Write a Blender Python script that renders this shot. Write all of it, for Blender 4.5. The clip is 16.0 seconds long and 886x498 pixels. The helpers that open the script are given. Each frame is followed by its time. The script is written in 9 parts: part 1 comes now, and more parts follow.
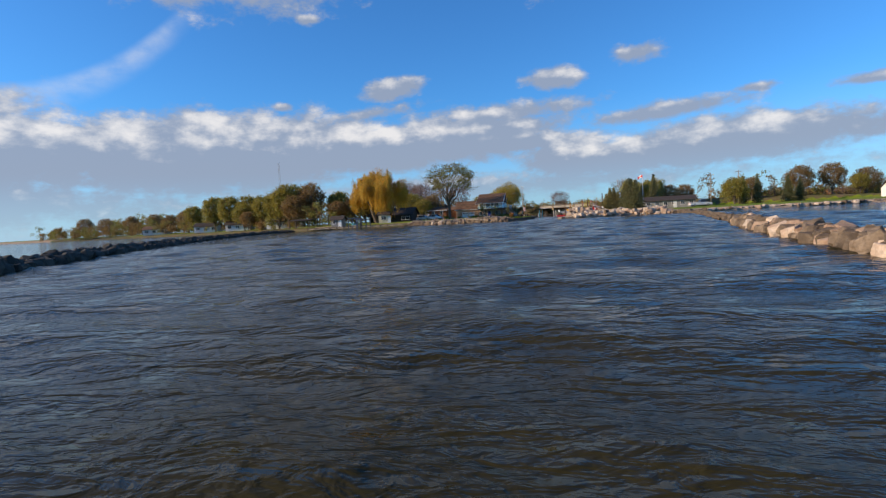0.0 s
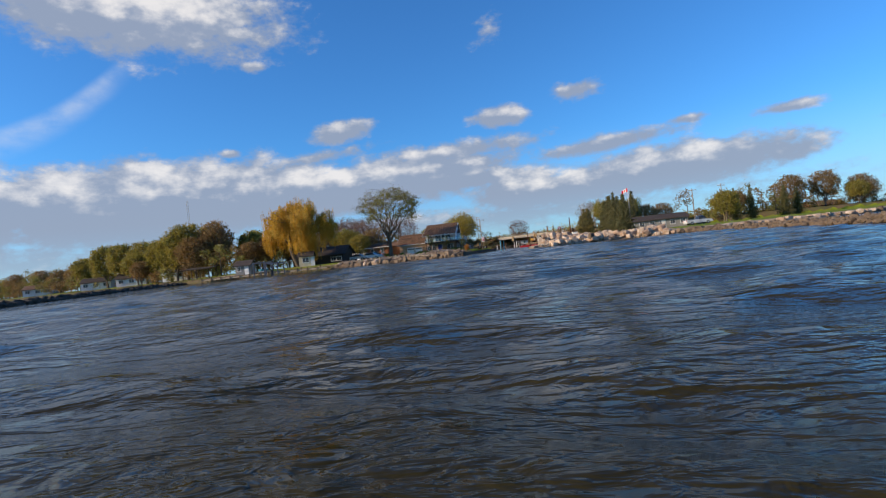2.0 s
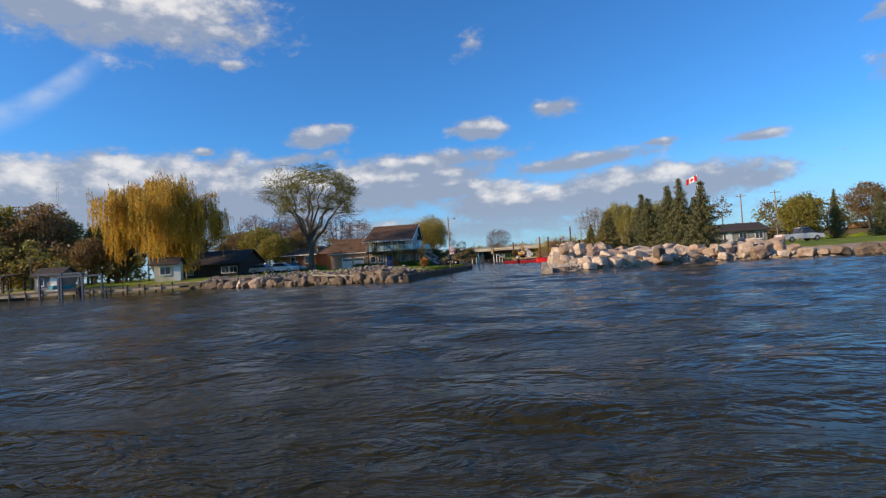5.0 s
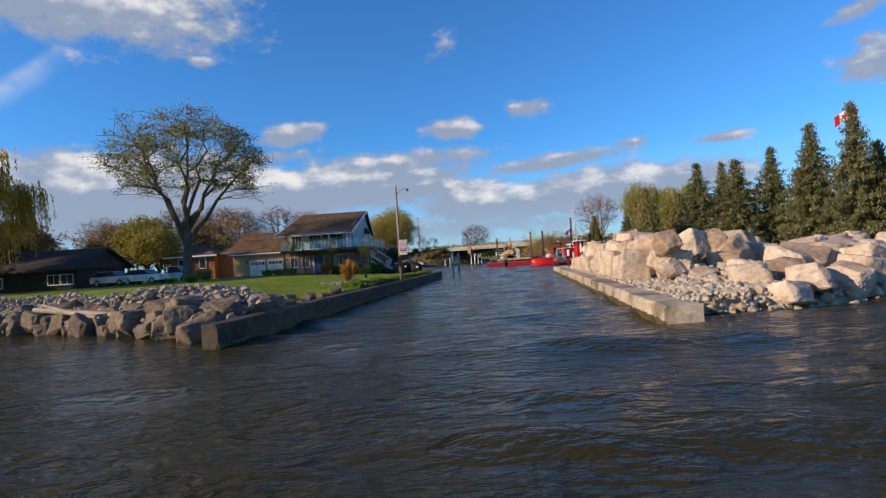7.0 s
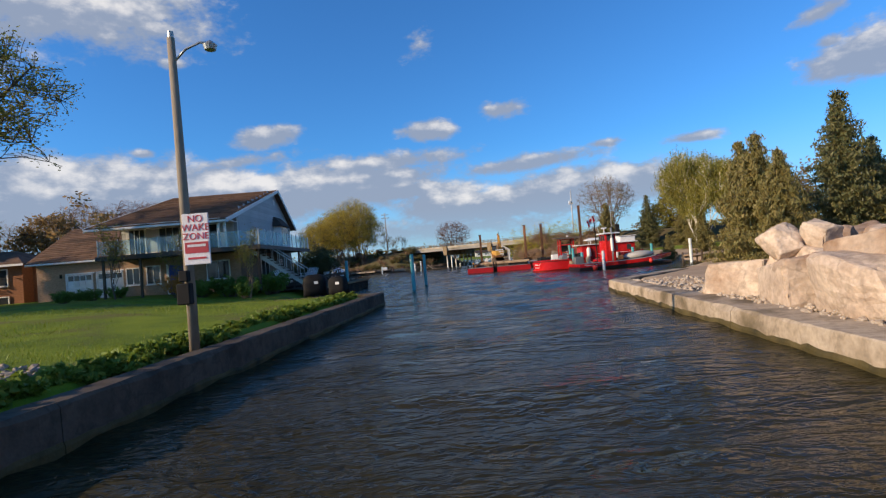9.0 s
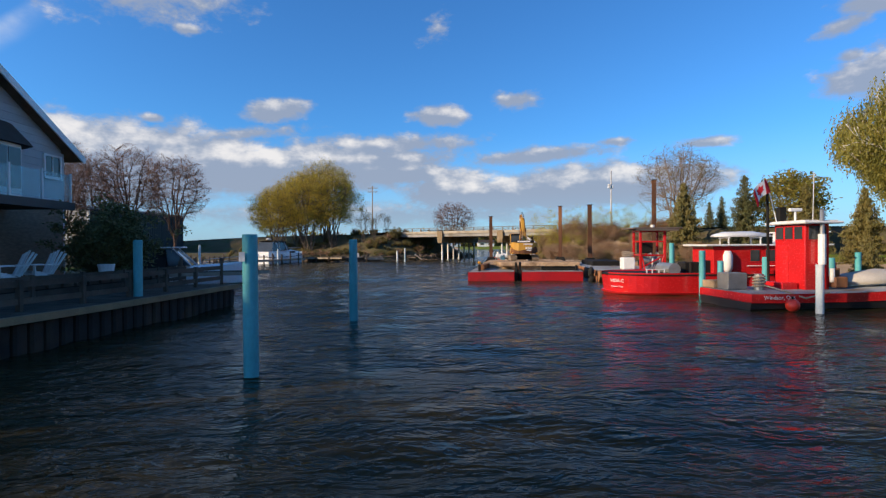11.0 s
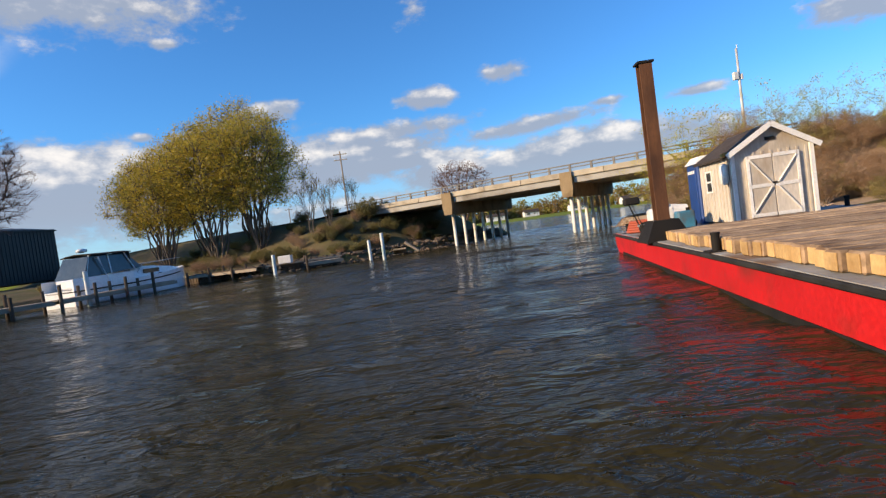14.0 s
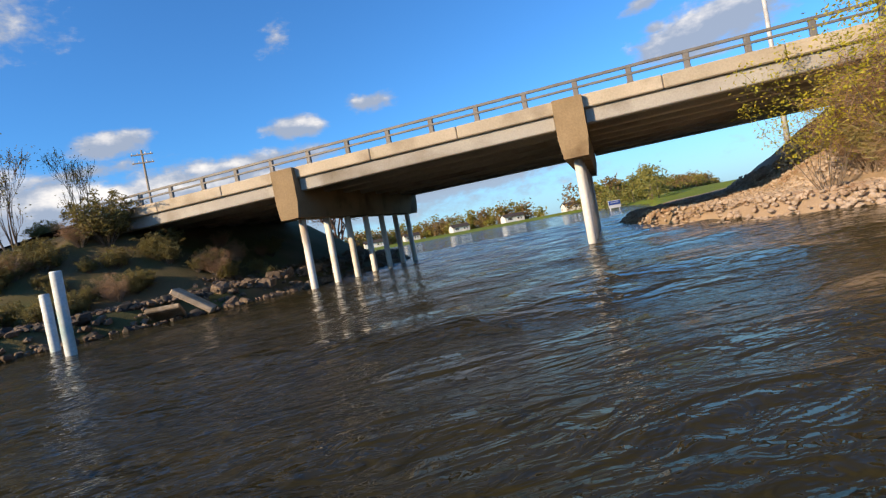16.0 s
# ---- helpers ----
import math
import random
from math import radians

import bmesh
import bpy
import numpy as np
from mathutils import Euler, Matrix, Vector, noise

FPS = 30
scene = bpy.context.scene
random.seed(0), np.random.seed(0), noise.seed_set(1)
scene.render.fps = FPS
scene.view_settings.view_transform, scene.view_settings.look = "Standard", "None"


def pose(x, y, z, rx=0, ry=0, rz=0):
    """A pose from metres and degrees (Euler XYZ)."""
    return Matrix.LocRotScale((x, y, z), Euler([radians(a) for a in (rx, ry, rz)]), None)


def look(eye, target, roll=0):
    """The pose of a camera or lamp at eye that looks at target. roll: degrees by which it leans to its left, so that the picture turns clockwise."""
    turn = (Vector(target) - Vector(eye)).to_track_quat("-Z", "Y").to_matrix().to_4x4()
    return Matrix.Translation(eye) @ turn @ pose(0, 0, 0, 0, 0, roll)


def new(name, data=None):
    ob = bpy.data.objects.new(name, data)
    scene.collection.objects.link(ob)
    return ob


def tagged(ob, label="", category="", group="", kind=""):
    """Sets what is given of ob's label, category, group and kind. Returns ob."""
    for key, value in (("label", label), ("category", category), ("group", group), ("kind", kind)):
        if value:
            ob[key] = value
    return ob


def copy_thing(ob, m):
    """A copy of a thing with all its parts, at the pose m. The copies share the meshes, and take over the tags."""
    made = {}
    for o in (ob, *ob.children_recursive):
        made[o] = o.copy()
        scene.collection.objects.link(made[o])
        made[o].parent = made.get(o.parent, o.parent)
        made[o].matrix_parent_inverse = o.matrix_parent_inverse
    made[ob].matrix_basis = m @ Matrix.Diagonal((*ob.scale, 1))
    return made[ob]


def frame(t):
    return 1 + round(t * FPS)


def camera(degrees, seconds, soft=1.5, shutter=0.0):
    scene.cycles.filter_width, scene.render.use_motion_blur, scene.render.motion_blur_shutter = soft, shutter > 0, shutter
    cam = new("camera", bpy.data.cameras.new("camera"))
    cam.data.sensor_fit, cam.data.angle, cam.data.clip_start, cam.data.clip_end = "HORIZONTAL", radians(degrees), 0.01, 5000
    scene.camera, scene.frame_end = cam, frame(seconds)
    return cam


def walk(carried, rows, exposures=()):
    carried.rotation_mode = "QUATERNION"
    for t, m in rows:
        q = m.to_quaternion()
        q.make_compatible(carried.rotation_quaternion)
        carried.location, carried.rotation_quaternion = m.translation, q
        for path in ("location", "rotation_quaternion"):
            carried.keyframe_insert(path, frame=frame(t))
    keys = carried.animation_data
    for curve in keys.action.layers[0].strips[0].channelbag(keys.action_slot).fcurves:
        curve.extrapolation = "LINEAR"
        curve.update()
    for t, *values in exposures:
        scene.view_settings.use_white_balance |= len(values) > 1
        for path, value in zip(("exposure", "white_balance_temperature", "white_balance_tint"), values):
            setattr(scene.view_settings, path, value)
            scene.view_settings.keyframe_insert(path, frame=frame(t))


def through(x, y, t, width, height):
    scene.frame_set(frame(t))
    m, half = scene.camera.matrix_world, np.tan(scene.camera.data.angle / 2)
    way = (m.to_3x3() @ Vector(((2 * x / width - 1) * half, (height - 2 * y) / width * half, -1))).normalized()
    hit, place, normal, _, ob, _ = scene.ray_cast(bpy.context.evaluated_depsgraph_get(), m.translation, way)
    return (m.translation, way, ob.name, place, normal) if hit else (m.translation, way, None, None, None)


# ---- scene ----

# ---------------------------------------------------------------- camera
cam = camera(79.56, 16.0, soft=1.3)
PATH = [
    (0, 2.60, -111.72, 1.49, 11.09, -3.27, 3.04),
    (0.5, 1.51, -103.94, 1.20, 9.46, -2.95, 6.14),
    (1, 0.80, -96.03, 1.00, 7.52, -1.00, 7.32),
    (1.5, 0.44, -88.20, 0.90, 6.59, 0.07, 6.76),
    (2, 0.36, -80.51, 0.85, 6.31, 0.44, 6.08),
    (2.5, 0.32, -73.12, 0.81, 6.42, 0.75, 5.19),
    (3, 0.12, -65.94, 0.87, 5.87, 1.06, 4.79),
    (3.5, -0.26, -58.98, 1.00, 5.32, 1.03, 3.86),
    (4, -0.49, -52.06, 1.22, 4.72, 1.28, 3.34),
    (6.5, -0.33, -13.45, 1.84, 1.34, 1.14, 4.28),
    (7, -0.15, -6.75, 1.88, 0.69, 1.01, 3.79),
    (7.5, 0.04, -0.30, 1.89, 0.17, 0.98, 3.02),
    (8, 0.28, 5.89, 1.90, -0.64, 1.36, 3.63),
    (8.5, 0.76, 12.10, 1.95, -1.57, 1.17, 5.07),
    (10.8, 3.17, 43.55, 2.29, -1.69, -0.11, 0.64),
    (11, 3.35, 46.16, 2.28, -1.51, -0.41, 0.34),
    (11.5, 3.81, 52.80, 2.19, -0.80, -1.04, -0.48),
    (12, 4.06, 58.71, 2.20, 1.93, -0.95, -5.00),
    (12.5, 4.18, 65.25, 2.15, 5.40, -1.05, -6.55),
    (13, 4.08, 71.58, 2.05, 5.45, -1.90, -3.15),
    (13.5, 3.78, 77.80, 1.85, 3.25, -2.16, 2.00),
    (14, 3.62, 83.93, 1.66, -1.05, -2.30, 7.75),
    (14.5, 3.61, 89.95, 1.45, -4.40, -2.45, 9.30),
    (15, 3.90, 96.00, 1.23, -7.70, -2.20, 10.30),
    (15.5, 4.46, 102.00, 1.20, -11.20, -2.10, 10.70),
    (16, 5.35, 107.70, 1.08, -14.40, -1.50, 10.65),
]
walk(cam, [(t, pose(x, y, z, 90 + pitch, roll, yaw)) for t, x, y, z, yaw, pitch, roll in PATH],
     [(0.0, 0.0, 6500, 10), (8.7, 0.0, 6500, 10), (11.0, 0.05, 6550, 10), (12.5, 0.10, 6650, 10), (13.5, 0.2, 6850, 10), (14.0, 0.25, 6900, 10), (16.0, 0.30, 6850, 10)])

# ---------------------------------------------------------------- world and light
SUN_AZ, SUN_EL = radians(-110), radians(21)
world = bpy.data.worlds.new("evening_sky")
scene.world = world
world.use_nodes = True
wn, wl = world.node_tree.nodes, world.node_tree.links
wn.clear()


def wmath(op, a, b=None, c=None):
    n = wn.new("ShaderNodeMath")
    n.operation = op
    for i, v in enumerate((a, b, c)):
        if v is None:
            continue
        if isinstance(v, (int, float)):
            n.inputs[i].default_value = v
        else:
            wl.new(v, n.inputs[i])
    return n.outputs[0]


def wramp(v, lo, hi, a=0.0, b=1.0):
    n = wn.new("ShaderNodeMapRange")
    n.interpolation_type = "SMOOTHSTEP"
    wl.new(v, n.inputs[0])
    for i, q in enumerate((lo, hi, a, b)):
        n.inputs[i + 1].default_value = q
    return n.outputs[0]


def wmix(f, a, b):
    n = wn.new("ShaderNodeMix")
    n.data_type = "RGBA"
    wl.new(f, n.inputs[0])
    for sock, v in ((n.inputs[6], a), (n.inputs[7], b)):
        if isinstance(v, tuple):
            sock.default_value = (*v, 1)
        else:
            wl.new(v, sock)
    return n.outputs[2]


sky = wn.new("ShaderNodeTexSky")
sky.sky_type = "NISHITA"
sky.sun_disc = False
sky.sun_elevation, sky.sun_rotation = SUN_EL, SUN_AZ
sky.air_density, sky.dust_density, sky.ozone_density = 1.0, 0.6, 3.0
coords = wn.new("ShaderNodeTexCoord")
sep = wn.new("ShaderNodeSeparateXYZ")
wl.new(coords.outputs["Generated"], sep.inputs[0])
dx, dy, dz = sep.outputs
DEG = 180 / math.pi
azim = wmath("MULTIPLY", wmath("ARCTAN2", dx, dy), DEG)
elev = wmath("MULTIPLY", wmath("ARCSINE", dz), DEG)
ang = wn.new("ShaderNodeCombineXYZ")
wl.new(azim, ang.inputs[0])
wl.new(wmath("MULTIPLY", elev, 1.7), ang.inputs[1])


def wnoise(scale, detail, rough=0.55, shift=0.0):
    n = wn.new("ShaderNodeTexNoise")
    n.inputs["Scale"].default_value, n.inputs["Detail"].default_value, n.inputs["Roughness"].default_value = scale, detail, rough
    m = wn.new("ShaderNodeVectorMath")
    m.operation = "ADD"
    m.inputs[1].default_value = (shift, shift * 0.7, 0)
    wl.new(ang.outputs[0], m.inputs[0])
    wl.new(m.outputs[0], n.inputs["Vector"])
    return wmath("SUBTRACT", n.outputs[0], 0.5)


big = wnoise(0.12, 3)
fine = wnoise(0.34, 6, 0.58, 31.0)
wisp = wnoise(1.3, 5, 0.6, 11.0)
rough = wmath("ADD", wmath("MULTIPLY", big, 1.1), wmath("ADD", wmath("MULTIPLY", fine, 1.5), wmath("MULTIPLY", wisp, 0.55)))
big2 = wnoise(0.12, 3, 0.55, 1.5)
fine2 = wnoise(0.34, 6, 0.58, 32.5)
relief = wmath("ADD", wmath("SUBTRACT", big, big2), wmath("SUBTRACT", fine, fine2))
field, shade = None, None


def cloud(a, e, ra, re, tilt=0.0, thick=1.0):
    """One bank of cloud: an uneven patch round a bearing and height, in degrees. Lit above, grey below."""
    global field, shade
    u, v = wmath("SUBTRACT", azim, a), wmath("SUBTRACT", elev, e)
    v = wmath("SUBTRACT", v, wmath("MULTIPLY", u, tilt))
    d = wmath("ADD", wmath("POWER", wmath("ABSOLUTE", wmath("DIVIDE", u, ra)), 2.0), wmath("POWER", wmath("ABSOLUTE", wmath("DIVIDE", v, re)), 2.0))
    m = wmath("MULTIPLY", wmath("SUBTRACT", 1.0, wmath("SQRT", d)), thick)
    m = wmath("MAXIMUM", m, -1.0)
    h = wmath("MULTIPLY", wmath("DIVIDE", v, re), wmath("MAXIMUM", m, 0.0))
    if ra < 5 or e > 20:
        h = wmath("MULTIPLY_ADD", wmath("MAXIMUM", m, 0.0), 0.22 if ra < 5 else 0.5, h)
    field = m if field is None else wmath("MAXIMUM", field, m)
    shade = h if shade is None else wmath("ADD", shade, h)


# long bank over the shore, heaped clouds beside it, loose scraps above
cloud(-34, 7.6, 25, 4.4, 0.03, 1.35)
cloud(-13, 8.0, 18, 3.1, 0.07, 1.25)
cloud(-4, 10.6, 10, 1.2, 0.05, 0.8)
cloud(3.5, 5.6, 7.0, 2.9, 0.0, 1.15)
cloud(15, 5.9, 17, 2.5, 0.03, 1.3)
cloud(11, 9.3, 9, 0.9, 0.06, 0.75)
cloud(-2, 7.6, 9, 1.2, 0.03, 0.9)
cloud(-15.8, 13.7, 3.6, 1.25, 0.12)
cloud(-19, 11.2, 6.0, 0.7, 0.10, 0.5)
cloud(1.2, 13.6, 3.4, 1.2, 0.0)
cloud(8.9, 15.0, 2.4, 0.8, -0.02, 0.55)
cloud(-36, 25.5, 17, 5.2, -0.10, 1.2)
cloud(-55, 7.5, 15, 5.5, 0.0, 1.2)
cloud(-70, 9.0, 16, 5.0, 0.0, 1.0)
cloud(-27.0, 12.0, 1.3, 0.6, 0.0, 0.8)
cloud(-24.0, 20.2, 1.5, 0.6, 0.0, 0.6)
cloud(27.7, 9.7, 3.0, 0.55, 0.03, 0.7)
cloud(19.5, 10.4, 2.0, 0.5, 0.0, 0.7)
cloud(44.5, 14.6, 8, 2.6, 0.14, 1.1)
cloud(43.5, 20.0, 6, 1.5, 0.10, 0.9)
cloud(38.5, 18.0, 2.0, 0.8, 0.2, 0.6)
cloud(39.0, 15.6, 1.6, 0.6, 0.0, 0.6)
cloud(1.0, 22.0, 1.4, 1.0, 0.4, 0.28)
cloud(-5, 3.2, 32, 1.5, 0.0, 0.55)
cloud(-60, 3.0, 30, 2.4, 0.0, 0.8)
cloud(75, 9, 15, 2.5, 0.0, 0.7)
cloud(120, 14, 30, 3.5, 0.0, 0.8)
cloud(-150, 12, 25, 3.0, 0.0, 0.7)
cover = wramp(wmath("ADD", field, wmath("MULTIPLY", rough, 0.80)), -0.16, 0.40)
# a thin curved veil below the high cloud
bend = wmath("MULTIPLY", wmath("POWER", wmath("ABSOLUTE", wmath("ADD", azim, 52.0)), 2.0), 0.0300)
drop = wmath("SUBTRACT", elev, wmath("ADD", bend, 12.0))
veil = wmath("MULTIPLY", wramp(drop, 1.0, -0.1), wramp(drop, -2.4, -0.1))
veil = wmath("MULTIPLY", veil, wmath("MULTIPLY", wramp(azim, -34.0, -38.0), wramp(azim, -75.0, -52.0)))
veil = wmath("MULTIPLY", veil, wmath("ADD", 0.28, wmath("MULTIPLY", fine, 0.8)))
lit = wramp(wmath("ADD", wmath("MULTIPLY", shade, 1.25), wmath("ADD", wmath("MULTIPLY", relief, 0.95), wmath("MULTIPLY", fine, 0.55))), 0.03, 0.80)
cloud_colour = wmix(lit, (0.31, 0.37, 0.49), (0.88, 0.85, 0.83))
haze = wramp(elev, -1.0, 12.0, 0.78, 0.0)
sky_scaled = wn.new("ShaderNodeVectorMath")
sky_scaled.operation = "MULTIPLY"
wl.new(sky.outputs[0], sky_scaled.inputs[0])
sky_scaled.inputs[1].default_value = (0.054, 0.124, 0.192)
west = wramp(azim, -25.0, -75.0)
air = wmix(wmath("MULTIPLY", haze, wmath("ADD", 0.62, wmath("MULTIPLY", west, 0.35))), sky_scaled.outputs[0], (0.50, 0.66, 0.88))
final = wmix(veil, air, (0.72, 0.76, 0.82))
final = wmix(wmath("MULTIPLY", cover, wramp(elev, -0.5, 6.0, 0.35, 0.93)), final, cloud_colour)
zenith = wn.new("ShaderNodeVectorMath")
zenith.operation = "SCALE"
wl.new(final, zenith.inputs[0])
wl.new(wramp(elev, 30.0, 75.0, 1.0, 0.66), zenith.inputs["Scale"])
final = zenith.outputs[0]
back = wn.new("ShaderNodeBackground")
wl.new(final, back.inputs[0])
back.inputs[1].default_value = 1.0
wout = wn.new("ShaderNodeOutputWorld")
wl.new(back.outputs[0], wout.inputs[0])

sun_data = bpy.data.lights.new("sun", "SUN")
sun_data.energy, sun_data.angle, sun_data.color = 5.6, radians(0.6), (1.0, 0.76, 0.50)
sun = new("sun", sun_data)
sun_dir = Vector((math.sin(SUN_AZ) * math.cos(SUN_EL), math.cos(SUN_AZ) * math.cos(SUN_EL), math.sin(SUN_EL)))
sun.matrix_world = look(sun_dir * 200, (0, 0, 0))


# ---------------------------------------------------------------- materials
def mat(name, c1, c2=None, scale=2.0, rough=0.7, bump=0.15, grain=30.0, metal=0.0, spread=0.12, stain=None, stain_scale=0.6, stretch=(1, 1, 1), stain_at=(0.52, 0.7), coat=0.0, local=False, crack=0.0):
    """A surface with two scales of variation: c1 to c2 over `scale`, fine grain as relief, optional stains."""
    m = bpy.data.materials.new(name)
    m.use_nodes = True
    n, l = m.node_tree.nodes, m.node_tree.links
    b = n["Principled BSDF"]
    if local:
        src = n.new("ShaderNodeTexCoord").outputs["Object"]
    else:
        src = n.new("ShaderNodeNewGeometry").outputs["Position"]
    mp = n.new("ShaderNodeMapping")
    mp.inputs["Scale"].default_value = stretch
    l.new(src, mp.inputs["Vector"])

    def noise_tex(s, detail=4.0):
        t = n.new("ShaderNodeTexNoise")
        t.inputs["Scale"].default_value, t.inputs["Detail"].default_value = s, detail
        l.new(mp.outputs[0], t.inputs["Vector"])
        return t.outputs[0]

    def ramp(v, lo, hi, a=0.0, z=1.0):
        r = n.new("ShaderNodeMapRange")
        l.new(v, r.inputs[0])
        for i, q in enumerate((lo, hi, a, z)):
            r.inputs[i + 1].default_value = q
        return r.outputs[0]

    def mix(f, a, c):
        x = n.new("ShaderNodeMix")
        x.data_type = "RGBA"
        l.new(f, x.inputs[0])
        for s, v in ((x.inputs[6], a), (x.inputs[7], c)):
            if isinstance(v, tuple):
                s.default_value = (*v, 1)
            else:
                l.new(v, s)
        return x.outputs[2]

    c2 = c2 or tuple(v * 0.72 for v in c1)
    col = mix(ramp(noise_tex(scale), 0.35, 0.65), c1, c2)
    g = noise_tex(grain, 3.0)
    if stain:
        col = mix(ramp(noise_tex(stain_scale, 6.0), *stain_at), col, stain)
    if crack:
        veins = n.new("ShaderNodeMath")
        veins.operation = "ABSOLUTE"
        less = n.new("ShaderNodeMath")
        less.operation = "SUBTRACT"
        l.new(noise_tex(crack, 5.0), less.inputs[0])
        less.inputs[1].default_value = 0.5
        l.new(less.outputs[0], veins.inputs[0])
        dark = tuple(v * 0.42 for v in c2)
        col = mix(ramp(veins.outputs[0], 0.0, 0.018, 0.40, 0.0), col, dark)
        col = mix(ramp(noise_tex(crack * 7.0, 5.0), 0.46, 0.70, 0.0, 0.55), col, tuple(v * 0.62 for v in c2))
        col = mix(ramp(noise_tex(crack * 3.0, 4.0), 0.55, 0.75, 0.0, 0.5), col, tuple(min(1.0, v * 1.35) for v in c1))
    info = n.new("ShaderNodeObjectInfo")
    hsv = n.new("ShaderNodeHueSaturation")
    l.new(col, hsv.inputs["Color"])
    both = n.new("ShaderNodeMath")
    both.operation = "MULTIPLY"
    l.new(ramp(info.outputs["Random"], 0, 1, 1 - spread, 1 + spread), both.inputs[0])
    l.new(ramp(g, 0.3, 0.7, 0.9, 1.1), both.inputs[1])
    l.new(both.outputs[0], hsv.inputs["Value"])
    l.new(hsv.outputs[0], b.inputs["Base Color"])
    l.new(ramp(g, 0.3, 0.7, max(rough - 0.08, 0.02), min(rough + 0.08, 1)), b.inputs["Roughness"])
    b.inputs["Metallic"].default_value = metal
    b.inputs["Specular IOR Level"].default_value = 0.5 if rough < 0.7 else 0.18
    b.inputs["Coat Weight"].default_value = coat
    if bump:
        bp = n.new("ShaderNodeBump")
        bp.inputs["Strength"].default_value, bp.inputs["Distance"].default_value = bump, 0.02
        l.new(g, bp.inputs["Height"])
        l.new(bp.outputs[0], b.inputs["Normal"])
    return m


def leaf_mat(name, c1, c2, through=0.35):
    """Leaves: colour varies leaf by leaf, light passes through a little."""
    m = bpy.data.materials.new(name)
    m.use_nodes = True
    n, l = m.node_tree.nodes, m.node_tree.links
    b = n["Principled BSDF"]
    geo = n.new("ShaderNodeNewGeometry")
    x = n.new("ShaderNodeMix")
    x.data_type = "RGBA"
    l.new(geo.outputs["Random Per Island"], x.inputs[0])
    x.inputs[6].default_value, x.inputs[7].default_value = (*c1, 1), (*c2, 1)
    l.new(x.outputs[2], b.inputs["Base Color"])
    b.inputs["Roughness"].default_value = 0.6
    tr = n.new("ShaderNodeBsdfTranslucent")
    l.new(x.outputs[2], tr.inputs[0])
    mx = n.new("ShaderNodeMixShader")
    mx.inputs[0].default_value = through
    l.new(b.outputs[0], mx.inputs[1])
    l.new(tr.outputs[0], mx.inputs[2])
    l.new(mx.outputs[0], n["Material Output"].inputs[0])
    return m


def glass_mat(name, tint=(0.8, 0.9, 0.92), opacity=0.25):
    """A clear pane: mostly see-through, glossy."""
    m = bpy.data.materials.new(name)
    m.use_nodes = True
    n, l = m.node_tree.nodes, m.node_tree.links
    b = n["Principled BSDF"]
    b.inputs["Base Color"].default_value = (*tint, 1)
    b.inputs["Roughness"].default_value = 0.05
    t = n.new("ShaderNodeBsdfTransparent")
    t.inputs[0].default_value = (*tint, 1)
    mx = n.new("ShaderNodeMixShader")
    mx.inputs[0].default_value = opacity
    l.new(t.outputs[0], mx.inputs[1])
    l.new(b.outputs[0], mx.inputs[2])
    l.new(mx.outputs[0], n["Material Output"].inputs[0])
    return m


def water_mat():
    m = bpy.data.materials.new("harbour_water")
    m.use_nodes = True
    n, l = m.node_tree.nodes, m.node_tree.links
    b = n["Principled BSDF"]
    geo = n.new("ShaderNodeNewGeometry")

    def tex(scale, detail, stretch, angle, dist=0.0):
        mp = n.new("ShaderNodeMapping")
        mp.inputs["Scale"].default_value = stretch
        mp.inputs["Rotation"].default_value = (0, 0, radians(angle))
        l.new(geo.outputs["Position"], mp.inputs["Vector"])
        t = n.new("ShaderNodeTexNoise")
        t.inputs["Scale"].default_value, t.inputs["Detail"].default_value, t.inputs["Distortion"].default_value = scale, detail, dist
        l.new(mp.outputs[0], t.inputs["Vector"])
        return t.outputs[0]

    mix = n.new("ShaderNodeMix")
    mix.data_type = "RGBA"
    l.new(tex(0.09, 3, (1, 1, 1), 0), mix.inputs[0])
    mix.inputs[6].default_value, mix.inputs[7].default_value = (0.025, 0.022, 0.0095, 1), (0.038, 0.032, 0.0135, 1)
    l.new(mix.outputs[2], b.inputs["Base Color"])
    b.inputs["Roughness"].default_value = 0.06
    b.inputs["IOR"].default_value = 1.33
    b.inputs["Specular IOR Level"].default_value = 0.11

    def add(a, c, k):
        x = n.new("ShaderNodeMath")
        x.operation = "MULTIPLY_ADD"
        l.new(c, x.inputs[0])
        x.inputs[1].default_value = k
        if a is None:
            x.inputs[2].default_value = 0.0
        else:
            l.new(a, x.inputs[2])
        return x.outputs[0]

    h = add(None, tex(0.8, 3, (0.45, 1, 1), 8, 0.6), 0.13)
    h = add(h, tex(2.4, 3, (0.5, 1, 1), -10, 0.8), 0.10)
    h = add(h, tex(7.0, 3, (0.6, 1, 1), 15, 0.5), 0.042)
    bp = n.new("ShaderNodeBump")
    bp.inputs["Strength"].default_value, bp.inputs["Distance"].default_value = 1.0, 1.0
    l.new(h, bp.inputs["Height"])
    l.new(bp.outputs[0], b.inputs["Normal"])
    return m


